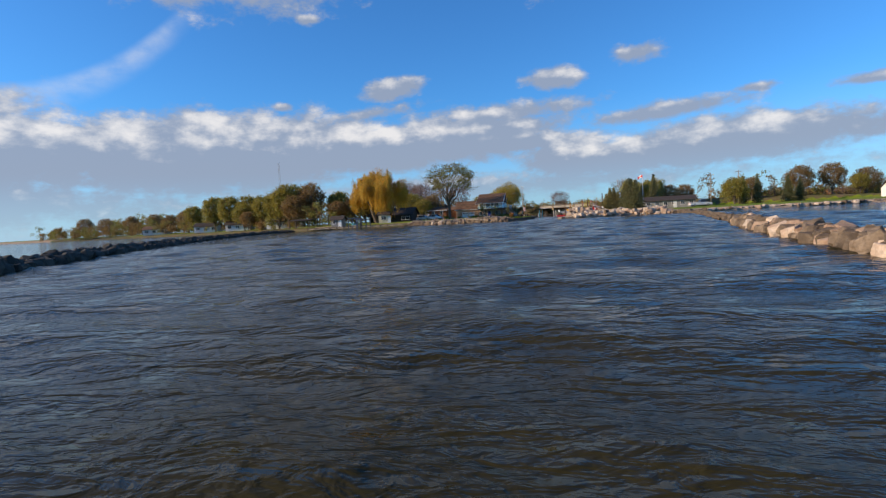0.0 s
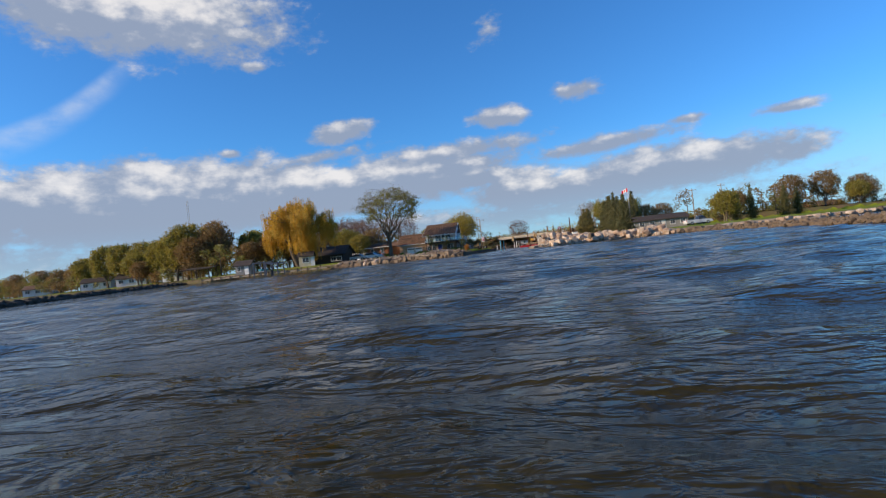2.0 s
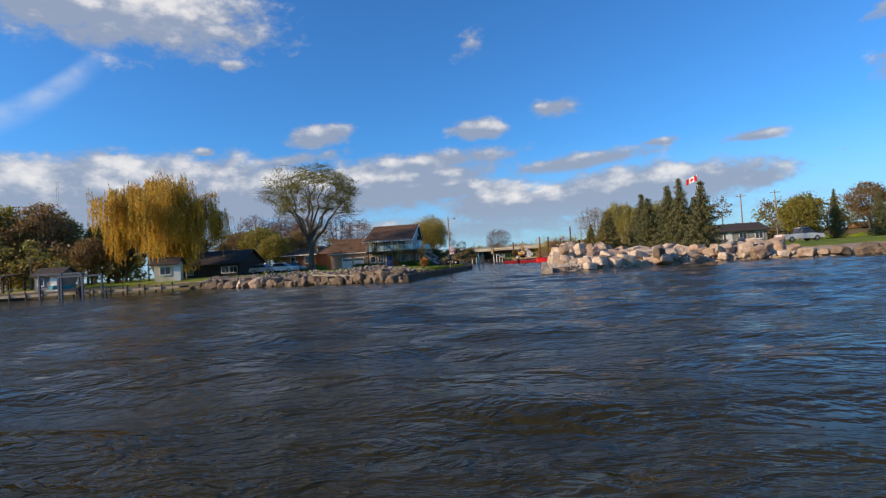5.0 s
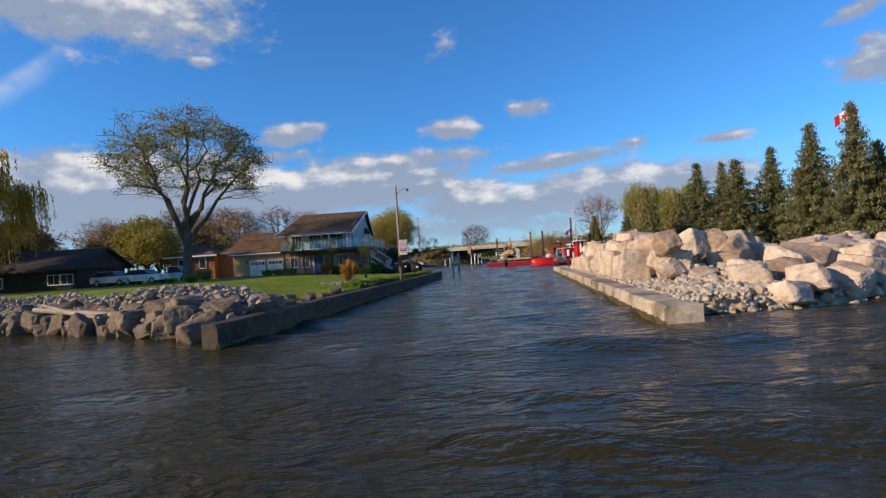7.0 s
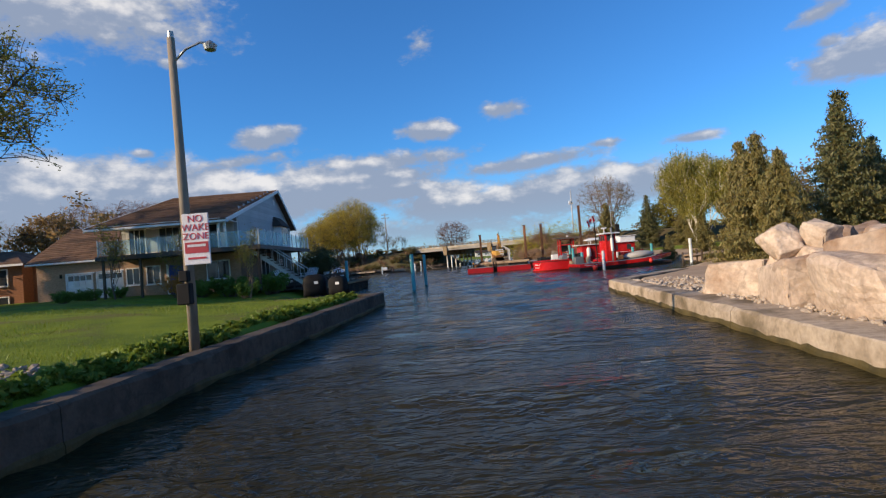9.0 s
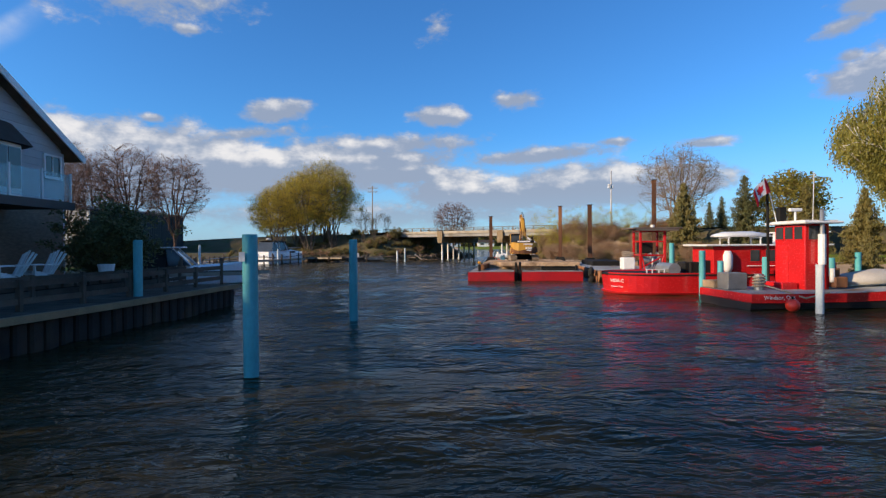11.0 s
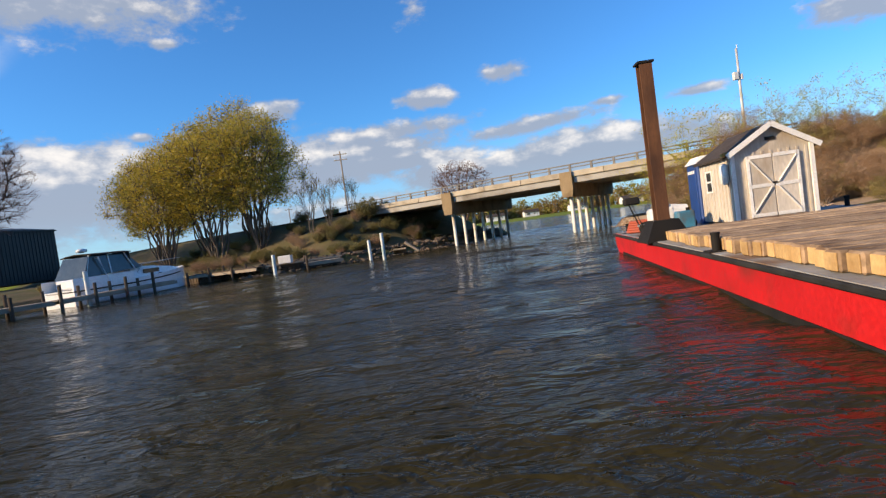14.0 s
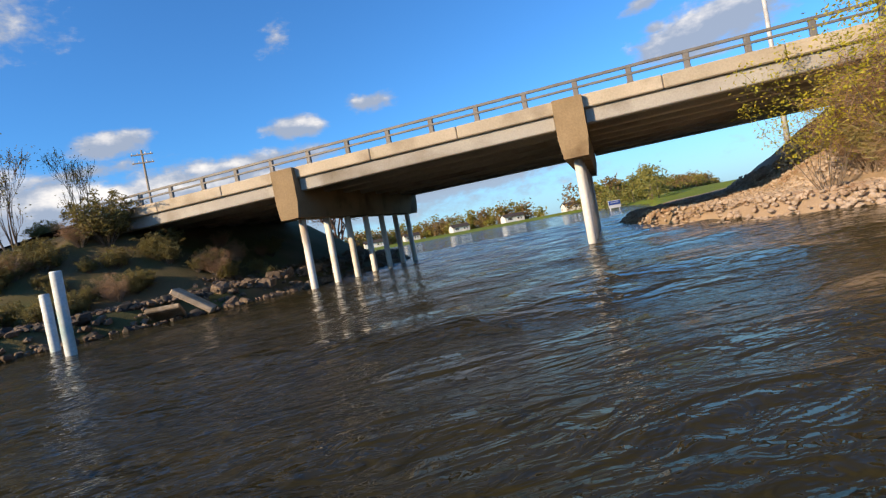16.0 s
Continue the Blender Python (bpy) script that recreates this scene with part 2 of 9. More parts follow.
WATER = water_mat()
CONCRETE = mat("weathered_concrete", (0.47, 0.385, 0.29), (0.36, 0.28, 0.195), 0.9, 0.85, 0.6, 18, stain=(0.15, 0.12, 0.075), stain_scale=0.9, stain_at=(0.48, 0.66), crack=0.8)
# Stained concrete with the west wall's shade put into its colour; abutments reuse it.
CONCRETE_SHADED = mat("shaded_concrete", (0.115, 0.09, 0.066), (0.078, 0.06, 0.044), 0.9, 0.85, 0.5, 18, stain=(0.055, 0.042, 0.032), stain_scale=0.9, crack=0.8)
GIRDER = mat("girder_concrete", (0.40, 0.38, 0.34), (0.33, 0.31, 0.28), 0.4, 0.8, 0.2, 20, stain=(0.2, 0.17, 0.13), stain_scale=0.5)
CAPSTONE = mat("brown_stained_concrete", (0.33, 0.24, 0.14), (0.25, 0.18, 0.10), 0.8, 0.85, 0.4, 18, stain=(0.14, 0.09, 0.05), stain_scale=0.8)
PARAPET = mat("pale_concrete_kerb", (0.52, 0.45, 0.35), (0.42, 0.36, 0.27), 0.5, 0.8, 0.25, 20, stain=(0.25, 0.2, 0.14), stain_scale=0.6)
PILE_WHITE = mat("white_painted_pile", (0.78, 0.76, 0.70), (0.68, 0.65, 0.58), 1.5, 0.6, 0.2, 20, stain=(0.35, 0.28, 0.2), stain_scale=1.2, stretch=(1, 1, 0.4))
GALV = mat("galvanised_steel", (0.42, 0.43, 0.42), (0.33, 0.34, 0.33), 3.0, 0.45, 0.1, 40, metal=0.6)
RAIL = mat("weathered_rail_steel", (0.20, 0.19, 0.175), (0.15, 0.14, 0.13), 2.0, 0.65, 0.2, 30, metal=0.2)
RUST = mat("rusty_steel", (0.16, 0.075, 0.04), (0.09, 0.045, 0.028), 2.2, 0.85, 0.4, 25, stain=(0.30, 0.13, 0.055), stain_scale=1.0, stretch=(1, 1, 0.35))
RED = mat("red_hull_paint", (0.52, 0.012, 0.014), (0.43, 0.011, 0.013), 1.2, 0.48, 0.08, 16, stain=(0.22, 0.022, 0.016), stain_scale=0.8, stain_at=(0.54, 0.74))
RED_GLOSS = mat("glossy_red_paint", (0.60, 0.016, 0.018), (0.52, 0.014, 0.016), 1.2, 0.22, 0.03, 16, coat=0.4)
BLACK = mat("black_steel", (0.012, 0.012, 0.012), (0.02, 0.018, 0.016), 2.0, 0.75, 0.15, 25)
RUBBER = mat("black_rubber", (0.02, 0.02, 0.02), (0.035, 0.034, 0.032), 3.0, 0.85, 0.3, 30)
DECK = mat("grey_steel_deck", (0.36, 0.37, 0.37), (0.27, 0.27, 0.26), 1.0, 0.7, 0.2, 22, stain=(0.2, 0.12, 0.07), stain_scale=0.9)
TIMBER = mat("worn_deck_timber", (0.52, 0.365, 0.23), (0.40, 0.275, 0.17), 1.5, 0.85, 0.6, 22, spread=0.24, stain=(0.17, 0.105, 0.06), stain_scale=1.3, stain_at=(0.48, 0.68), crack=1.3)
TIMBER_CUT = mat("cut_timber_ends", (0.56, 0.38, 0.18), (0.42, 0.26, 0.11), 3.0, 0.85, 0.5, 22, spread=0.2)
DOCKWOOD = mat("dark_dock_timber", (0.125, 0.095, 0.07), (0.08, 0.06, 0.045), 1.8, 0.9, 0.5, 22, spread=0.2)
DOCKPALE = mat("pale_dock_plank", (0.40, 0.34, 0.26), (0.30, 0.25, 0.19), 1.8, 0.85, 0.4, 22, spread=0.15)
YELLOW = mat("yellow_machine_paint", (0.62, 0.34, 0.045), (0.54, 0.27, 0.035), 1.4, 0.5, 0.12, 20, stain=(0.13, 0.055, 0.025), stain_scale=1.1, stain_at=(0.50, 0.62))
TRACKS = mat("dusty_track_steel", (0.34, 0.26, 0.17), (0.22, 0.16, 0.11), 2.5, 0.85, 0.5, 22)
TEAL = mat("teal_painted_pile", (0.06, 0.34, 0.36), (0.10, 0.40, 0.43), 1.6, 0.55, 0.15, 20, stain=(0.05, 0.20, 0.17), stain_scale=0.9, stretch=(1, 1, 0.5))
WHITE = mat("white_paint", (0.78, 0.77, 0.74), (0.70, 0.69, 0.66), 1.5, 0.55, 0.08, 22)
GELCOAT = mat("white_gelcoat", (0.80, 0.80, 0.79), (0.75, 0.75, 0.74), 1.0, 0.25, 0.02, 20, coat=0.3)
BRICK_TAN = mat("tan_brick", (0.46, 0.30, 0.19), (0.35, 0.22, 0.135), 6.0, 0.85, 0.4, 26, stretch=(1, 1, 3.0))
BRICK_RED = mat("orange_brick", (0.30, 0.135, 0.07), (0.23, 0.10, 0.052), 6.0, 0.85, 0.4, 26, stretch=(1, 1, 3.0))
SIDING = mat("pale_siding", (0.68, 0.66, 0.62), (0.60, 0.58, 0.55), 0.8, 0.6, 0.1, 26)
# The pale siding again, with grey-blue shade in its colour, for walls off the sun.
SIDING_SHADED = mat("shaded_siding", (0.40, 0.41, 0.42), (0.35, 0.36, 0.37), 0.8, 0.6, 0.1, 26)
SHINGLE = mat("brown_shingles", (0.19, 0.115, 0.075), (0.13, 0.078, 0.05), 2.2, 0.9, 0.5, 30, spread=0.18, stain=(0.09, 0.06, 0.042), stain_scale=0.8)
SHINGLE_DARK = mat("dark_shingles", (0.075, 0.06, 0.052), (0.05, 0.042, 0.038), 2.2, 0.9, 0.5, 30)
WINDOW = mat("dark_window_glass", (0.03, 0.035, 0.04), (0.05, 0.055, 0.06), 0.7, 0.08, 0.0, 5, spread=0.3)
GLASS = glass_mat("clear_glass")
GLASS_TEAL = glass_mat("bluish_balustrade_glass", (0.80, 0.93, 0.95), 0.16)
GRASS = mat("lawn_turf", (0.19, 0.235, 0.013), (0.11, 0.155, 0.011), 0.7, 0.95, 0.9, 26, stain=(0.16, 0.13, 0.04), stain_scale=0.35, stain_at=(0.54, 0.72))
SAND = mat("beach_sand", (0.42, 0.31, 0.21), (0.34, 0.25, 0.165), 0.7, 0.95, 0.5, 24)
ASPHALT = mat("road_asphalt", (0.06, 0.058, 0.055), (0.045, 0.044, 0.042), 0.8, 0.9, 0.4, 40)
BARK = mat("grey_bark", (0.17, 0.135, 0.105), (0.10, 0.08, 0.062), 3.0, 0.95, 0.8, 20, stretch=(1, 1, 0.3))
BARK_PALE = mat("pale_brown_bark", (0.30, 0.235, 0.18), (0.22, 0.17, 0.13), 3.0, 0.95, 0.6, 20)
BARK_RED = mat("reddish_twigs", (0.15, 0.095, 0.072), (0.10, 0.064, 0.05), 3.0, 0.95, 0.4, 20)
BARK_WHITE = mat("birch_bark", (0.72, 0.68, 0.60), (0.55, 0.51, 0.44), 2.0, 0.8, 0.4, 20, stain=(0.1, 0.08, 0.07), stain_scale=3.0, stretch=(1, 1, 2.5))
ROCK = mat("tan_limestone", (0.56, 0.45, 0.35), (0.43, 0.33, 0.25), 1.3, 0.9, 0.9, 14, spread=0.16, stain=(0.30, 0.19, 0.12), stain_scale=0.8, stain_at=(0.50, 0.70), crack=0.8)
ROCK_BROWN = mat("russet_limestone", (0.44, 0.32, 0.235), (0.31, 0.215, 0.15), 1.1, 0.9, 0.9, 14, spread=0.2, stain=(0.20, 0.12, 0.075), stain_scale=1.0, crack=1.0)
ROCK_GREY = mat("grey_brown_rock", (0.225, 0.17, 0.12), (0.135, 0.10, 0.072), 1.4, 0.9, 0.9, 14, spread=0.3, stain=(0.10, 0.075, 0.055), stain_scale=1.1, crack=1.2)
ROCK_PALE = mat("pale_rubble", (0.66, 0.55, 0.44), (0.48, 0.39, 0.30), 1.4, 0.9, 0.6, 12, spread=0.3, crack=2.0)
ROCK_BEACH = mat("greyish_rubble", (0.46, 0.375, 0.30), (0.30, 0.24, 0.19), 0.9, 0.9, 0.6, 12, spread=0.3, crack=2.0)
# Dark breakwater rock; on the bridge bank its darkness stands for shade.
ROCK_DARK = mat("dark_wet_shaded_rock", (0.085, 0.075, 0.062), (0.05, 0.046, 0.04), 1.2, 0.8, 0.6, 10, spread=0.3)
L_WILLOW = leaf_mat("willow_leaves", (0.50, 0.30, 0.03), (0.62, 0.40, 0.05), 0.45)
L_YELLOW = leaf_mat("yellow_green_leaves", (0.58, 0.43, 0.055), (0.34, 0.31, 0.06), 0.55)
L_TWIG = leaf_mat("reddish_twig_ends", (0.24, 0.135, 0.10), (0.34, 0.20, 0.15), 0.2)
ALGAE = mat("waterline_algae", (0.065, 0.052, 0.02), (0.11, 0.085, 0.035), 2.0, 0.7, 0.6, 20, stain=(0.03, 0.027, 0.014), stain_scale=1.5)
L_GREEN = leaf_mat("spring_leaves", (0.20, 0.20, 0.045), (0.28, 0.25, 0.06), 0.4)
L_OLIVE = leaf_mat("olive_leaves", (0.24, 0.225, 0.04), (0.35, 0.28, 0.05), 0.45)
L_ELM = leaf_mat("elm_leaves", (0.20, 0.20, 0.035), (0.29, 0.25, 0.045), 0.5)
L_BROWN = leaf_mat("russet_buds", (0.31, 0.185, 0.07), (0.23, 0.165, 0.06), 0.45)
L_BIRCH = leaf_mat("birch_leaves", (0.36, 0.32, 0.06), (0.23, 0.215, 0.05), 0.45)
L_MOSS = leaf_mat("mossy_scrub_leaves", (0.25, 0.22, 0.07), (0.15, 0.125, 0.05), 0.45)
L_LIME = leaf_mat("lime_leaves", (0.62, 0.53, 0.05), (0.44, 0.42, 0.05), 0.5)
L_SPRUCE = leaf_mat("spruce_needles", (0.08, 0.098, 0.036), (0.175, 0.155, 0.052), 0.2)
L_CEDAR = leaf_mat("cedar_foliage", (0.15, 0.145, 0.04), (0.27, 0.21, 0.065), 0.2)
L_BUSH = leaf_mat("garden_leaves", (0.10, 0.20, 0.025), (0.16, 0.25, 0.04))
L_HOSTA = leaf_mat("border_leaves", (0.24, 0.30, 0.035), (0.16, 0.23, 0.03))
L_SCRUB = leaf_mat("brown_scrub_twigs", (0.27, 0.165, 0.095), (0.40, 0.25, 0.135), 0.2)
L_RUST = leaf_mat("rust_shrub_leaves", (0.56, 0.27, 0.05), (0.42, 0.17, 0.035))
L_DRY = leaf_mat("dry_grass_stalks", (0.36, 0.28, 0.11), (0.22, 0.19, 0.06), 0.25)
L_GRASS = leaf_mat("grass_blades", (0.25, 0.30, 0.02), (0.15, 0.205, 0.016), 0.35)

# ---------------------------------------------------------------- mesh helpers
class Form:
    """Collects vertices and faces of one part."""

    def __init__(self):
        self.v, self.f = [], []

    def add(self, verts, faces, m=None):
        k = len(self.v)
        if m is not None:
            verts = [m @ Vector(p) for p in verts]
        self.v += [tuple(p) for p in verts]
        self.f += [tuple(i + k for i in f) for f in faces]
        return self

    def box(self, size, at=(0, 0, 0), c=0.0, m=None):
        """A box of that size with its middle at `at`; c: chamfer."""
        x, y, z = (s / 2 for s in size)
        mm = Matrix.Translation(at) if m is None else m @ Matrix.Translation(at)
        if c <= 0:
            vs = [(sx * x, sy * y, sz * z) for sz in (-1, 1) for sy in (-1, 1) for sx in (-1, 1)]
            return self.add(vs, [(0, 2, 3, 1), (4, 5, 7, 6), (0, 1, 5, 4), (2, 6, 7, 3), (0, 4, 6, 2), (1, 3, 7, 5)], mm)
        vs, ix = [], {}
        for sx in (-1, 1):
            for sy in (-1, 1):
                for sz in (-1, 1):
                    for ax in range(3):
                        p = [sx * (x - c), sy * (y - c), sz * (z - c)]
                        p[ax] = (sx * x, sy * y, sz * z)[ax]
                        ix[sx, sy, sz, ax] = len(vs)
                        vs.append(p)
        fs = []
        for ax in range(3):
            o1, o2 = (ax + 1) % 3, (ax + 2) % 3
            for s in (-1, 1):
                ring = []
                for a, b in ((-1, -1), (1, -1), (1, 1), (-1, 1)):
                    k = [0, 0, 0]
                    k[ax], k[o1], k[o2] = s, a, b
                    ring.append(ix[(*k, ax)])
                fs.append(tuple(ring if s > 0 else ring[::-1]))
            for a in (-1, 1):
                for b in (-1, 1):
                    k1, k2 = [0, 0, 0], [0, 0, 0]
                    k1[ax], k1[o1], k1[o2] = -1, a, b
                    k2[ax], k2[o1], k2[o2] = 1, a, b
                    q = (ix[(*k1, o1)], ix[(*k2, o1)], ix[(*k2, o2)], ix[(*k1, o2)])
                    fs.append(q if a * b < 0 else q[::-1])
        for sx in (-1, 1):
            for sy in (-1, 1):
                for sz in (-1, 1):
                    t = tuple(ix[sx, sy, sz, ax] for ax in range(3))
                    fs.append(t if sx * sy * sz > 0 else t[::-1])
        return self.add(vs, fs, mm)

    def tube(self, points, radii, n=8, cap=True):
        """A round bar along points; radii: one, or one for each point."""
        pts = [Vector(p) for p in points]
        if isinstance(radii, (int, float)):
            radii = [radii] * len(pts)
        k = len(self.v)
        for i, p in enumerate(pts):
            d = (pts[min(i + 1, len(pts) - 1)] - pts[max(i - 1, 0)])
            d = d.normalized() if d.length else Vector((0, 0, 1))
            u = d.cross(Vector((0.31, 0.94, 0.1)) if abs(d.z) > 0.9 else Vector((0, 0, 1))).normalized()
            w = d.cross(u)
            for j in range(n):
                a = 2 * math.pi * j / n
                self.v.append(tuple(p + (u * math.cos(a) + w * math.sin(a)) * radii[i]))
        for i in range(len(pts) - 1):
            for j in range(n):
                a, b = k + i * n + j, k + i * n + (j + 1) % n
                self.f.append((a, b, b + n, a + n))
        if cap:
            self.f.append(tuple(range(k + n - 1, k - 1, -1)))
            e = k + (len(pts) - 1) * n
            self.f.append(tuple(range(e, e + n)))
        return self

    def beam(self, a, b, w, h, up=(0, 0, 1), c=0.0):
        """A square bar from a to b, w across and h high."""
        a, b = Vector(a), Vector(b)
        d = (b - a).normalized()
        s = d.cross(Vector(up))
        s = s.normalized() if s.length > 1e-6 else Vector((1, 0, 0))
        u = s.cross(d)
        m = Matrix.Translation((a + b) / 2) @ Matrix((s, d, u)).transposed().to_4x4()
        return self.box((w, (b - a).length, h), (0, 0, 0), c, m)

    def prism(self, plan, z0, z1, m=None):
        """A flat outline (counter-clockwise) pulled up from z0 to z1 (numbers, or one a point)."""
        n = len(plan)
        lo = z0 if isinstance(z0, (list, tuple)) else [z0] * n
        hi = z1 if isinstance(z1, (list, tuple)) else [z1] * n
        vs = [(x, y, lo[i]) for i, (x, y) in enumerate(plan)] + [(x, y, hi[i]) for i, (x, y) in enumerate(plan)]
        fs = [tuple(range(n - 1, -1, -1)), tuple(range(n, 2 * n))]
        fs += [(i, (i + 1) % n, (i + 1) % n + n, i + n) for i in range(n)]
        return self.add(vs, fs, m)

    def loft(self, rings, close=True):
        """Skin over rings of points, all with the same count."""
        k, n = len(self.v), len(rings[0])
        for r in rings:
            self.v += [tuple(p) for p in r]
        for i in range(len(rings) - 1):
            for j in range(n if close else n - 1):
                a, b = k + i * n + j, k + i * n + (j + 1) % n
                self.f.append((a, b, b + n, a + n))
        if close:
            self.f.append(tuple(range(k + n - 1, k - 1, -1)))
            e = k + (len(rings) - 1) * n
            self.f.append(tuple(range(e, e + n)))
        return self

    def mesh(self, name, material, smooth=False):
        me = bpy.data.meshes.new(name)
        me.from_pydata(self.v, [], self.f)
        me.materials.append(material)
        if smooth:
            me.polygons.foreach_set("use_smooth", [True] * len(me.polygons))
        me.update()
        return me


def part(name, form, material, parent=None, label="", smooth=False, kind=""):
    ob = new(name, form.mesh(name, material, smooth))
    if parent is not None:
        ob.parent = parent
    return tagged(ob, label, kind=kind)


def thing(name, at, label, category, group="", kind="", turn=0.0):
    ob = new(name)
    ob.matrix_world = at if isinstance(at, Matrix) else pose(*at, 0, 0, turn)
    ob.empty_display_size = 0.2
    return tagged(ob, label, category, group, kind)


def block(name, size, at, material, parent, c=0.0, label="", m=None):
    return part(name, Form().box(size, at, c, m), material, parent, label)


def rnd(a, b):
    return random.uniform(a, b)



# ---------------------------------------------------------------- ground and water
ROAD_A, ROAD_B = Vector((0.849, -0.528)), Vector((0.528, 0.849))   # along and across the bridge
ROAD_0 = Vector((5.2, 127.6))                                      # near edge of the deck over the first pier
LEFT_LAND = [(-900, 560), (-900, 330), (-300, 150), (-170, 95), (-110, 62), (-86, 46), (-72, 33), (-64, 25), (-56, 24.5), (-50, 26), (-44, 27), (-38, 26), (-32, 24.6), (-24, 18.8), (-18, 15.3), (-13.2, 12.8), (-9.5, 10.8),
             (-6.45, 7.3), (-1.25, 44.6), (-6.6, 46), (-6.9, 55), (-4.9, 67), (-11, 70), (-18, 77), (-20, 92), (-21, 108), (-20.5, 117), (-18.5, 124.5), (-14, 124.2), (-9, 121.6), (-4, 123.5), (0.5, 126), (4.5, 129.5), (12, 143),
             (10, 152), (-20, 190), (-120, 330), (-260, 520)]
RIGHT_LAND = [(5.1, 7.5), (8.5, 7.0), (12.3, 8.2), (17, 10.5), (21.5, 13), (26, 10.5), (30, 6), (40, 12), (70, 22), (130, 30), (300, 10), (900, -60), (900, 640), (300, 420), (120, 262), (74, 214), (58, 182), (40, 156), (28, 139), (20.6, 132), (17.7, 125.6), (16.6, 119.5), (16.3, 112),
              (17.4, 105), (21.5, 96), (27, 86), (27.5, 76), (25, 66), (22, 58), (14, 47.5), (10.0, 43.0)]
FAR_LAND = [(-260, 620), (-60, 430), (60, 330), (130, 300), (300, 440), (900, 700), (900, 1800), (-900, 1800), (-900, 620)]


def polygon_distance(px, py, plan):
    """Signed distance to an outline, positive inside."""
    d = np.full(px.shape, 1e9)
    inside = np.zeros(px.shape, bool)
    n = len(plan)
    for i in range(n):
        (ax, ay), (bx, by) = plan[i], plan[(i + 1) % n]
        ex, ey = bx - ax, by - ay
        t = np.clip(((px - ax) * ex + (py - ay) * ey) / (ex * ex + ey * ey), 0, 1)
        d = np.minimum(d, np.hypot(px - ax - t * ex, py - ay - t * ey))
        hit = ((ay > py) != (by > py)) & (px < (bx - ax) * (py - ay) / (by - ay + 1e-12) + ax)
        inside ^= hit
    return np.where(inside, d, -d)


def smooth01(v):
    v = np.clip(v, 0, 1)
    return v * v * (3 - 2 * v)


def terrain(px, py):
    px, py = np.asarray(px, float), np.asarray(py, float)
    dl, dr, df = (polygon_distance(px, py, p) for p in (LEFT_LAND, RIGHT_LAND, FAR_LAND))
    z = np.full(px.shape, -1.4)
    z = np.maximum(z, -1.4 + 2.02 * smooth01((dl + 0.9) / 1.3) + 0.62 * smooth01(dl / 12))
    z = np.maximum(z, -1.4 + 1.8 * smooth01((dr + 0.9) / 1.8) + 0.75 * smooth01(dr / 14))
    z = np.maximum(z, -1.4 + 2.6 * smooth01((df + 3) / 9))
    land = np.maximum(np.maximum(dl, dr), df)
    # road embankment on both sides of the water
    rx, ry = px - ROAD_0.x, py - ROAD_0.y
    along, across = rx * ROAD_A.x + ry * ROAD_A.y, rx * ROAD_B.x + ry * ROAD_B.y
    out = np.maximum(-along - 8.8, along - 21.8)
    top = 4.05 - 2.3 * smooth01((np.abs(along - 5) - 30) / 110)
    over = np.maximum(np.maximum(-across - 0.3, across - 13.3), 0)
    bank = top - np.maximum(over * 0.5, 0) - np.maximum(-out, 0) * 0.62
    bank = np.minimum(bank, -0.25 + np.maximum(land + 0.45, 0) * 0.62)
    z = np.where(land > -1.0, np.maximum(z, np.minimum(bank, top)), z)
    return z


def ground_z(x, y):
    return float(terrain(np.array([x]), np.array([y]))[0])


def steps(*spans):
    out = []
    for a, b, s in spans:
        out += list(np.arange(a, b, s))
    return np.array(out + [spans[-1][1]], float)


gx = steps((-900, -200, 70), (-200, -60, 2.5), (-60, 50, 0.9), (50, 130, 2.5), (130, 900, 70))
gy = steps((-700, -160, 90), (-160, -30, 8), (-30, 160, 0.9), (160, 260, 5), (260, 1800, 110))
GX, GY = np.meshgrid(gx, gy)
GZ = terrain(GX, GY)
nx, ny = len(gx), len(gy)
bumpy = np.array([noise.noise(Vector((x * 0.35, y * 0.35, 0))) for x, y in zip(GX.ravel(), GY.ravel())]).reshape(GZ.shape)
GZ = GZ + np.where(GZ > 0.3, 0.07 * bumpy, 0)
verts = np.stack([GX.ravel(), GY.ravel(), GZ.ravel()], 1)
i0 = (np.arange(ny - 1)[:, None] * nx + np.arange(nx - 1)[None]).ravel()
faces = np.stack([i0, i0 + 1, i0 + 1 + nx, i0 + nx], 1)
ground_mesh = bpy.data.meshes.new("ground")
ground_mesh.from_pydata(verts.tolist(), [], faces.tolist())
ground_mesh.polygons.foreach_set("use_smooth", [True] * len(faces))
EARTH = mat("bare_earth_and_dry_grass", (0.135, 0.10, 0.055), (0.085, 0.08, 0.034), 0.6, 0.95, 0.9, 14, stain=(0.09, 0.105, 0.03), stain_scale=0.18)
for m in (GRASS, SAND, EARTH):
    ground_mesh.materials.append(m)
cx, cy, cz = GX.ravel()[i0], GY.ravel()[i0], GZ.ravel()[i0]
rx, ry = cx - ROAD_0.x, cy - ROAD_0.y
bank_side = (np.abs(rx * ROAD_B.x + ry * ROAD_B.y - 6.5) < 17) & (cz > 1.25)
lawn = (cx > -14) & (cx < 0) & (cy > 13) & (cy < 56)
sandy = ((cz < 0.75) & ~lawn) | ((cx > 4) & (cx < 30) & (cy > 4) & (cy < 50)) | ((cx < -33) & (cx > -75) & (cy < 31))
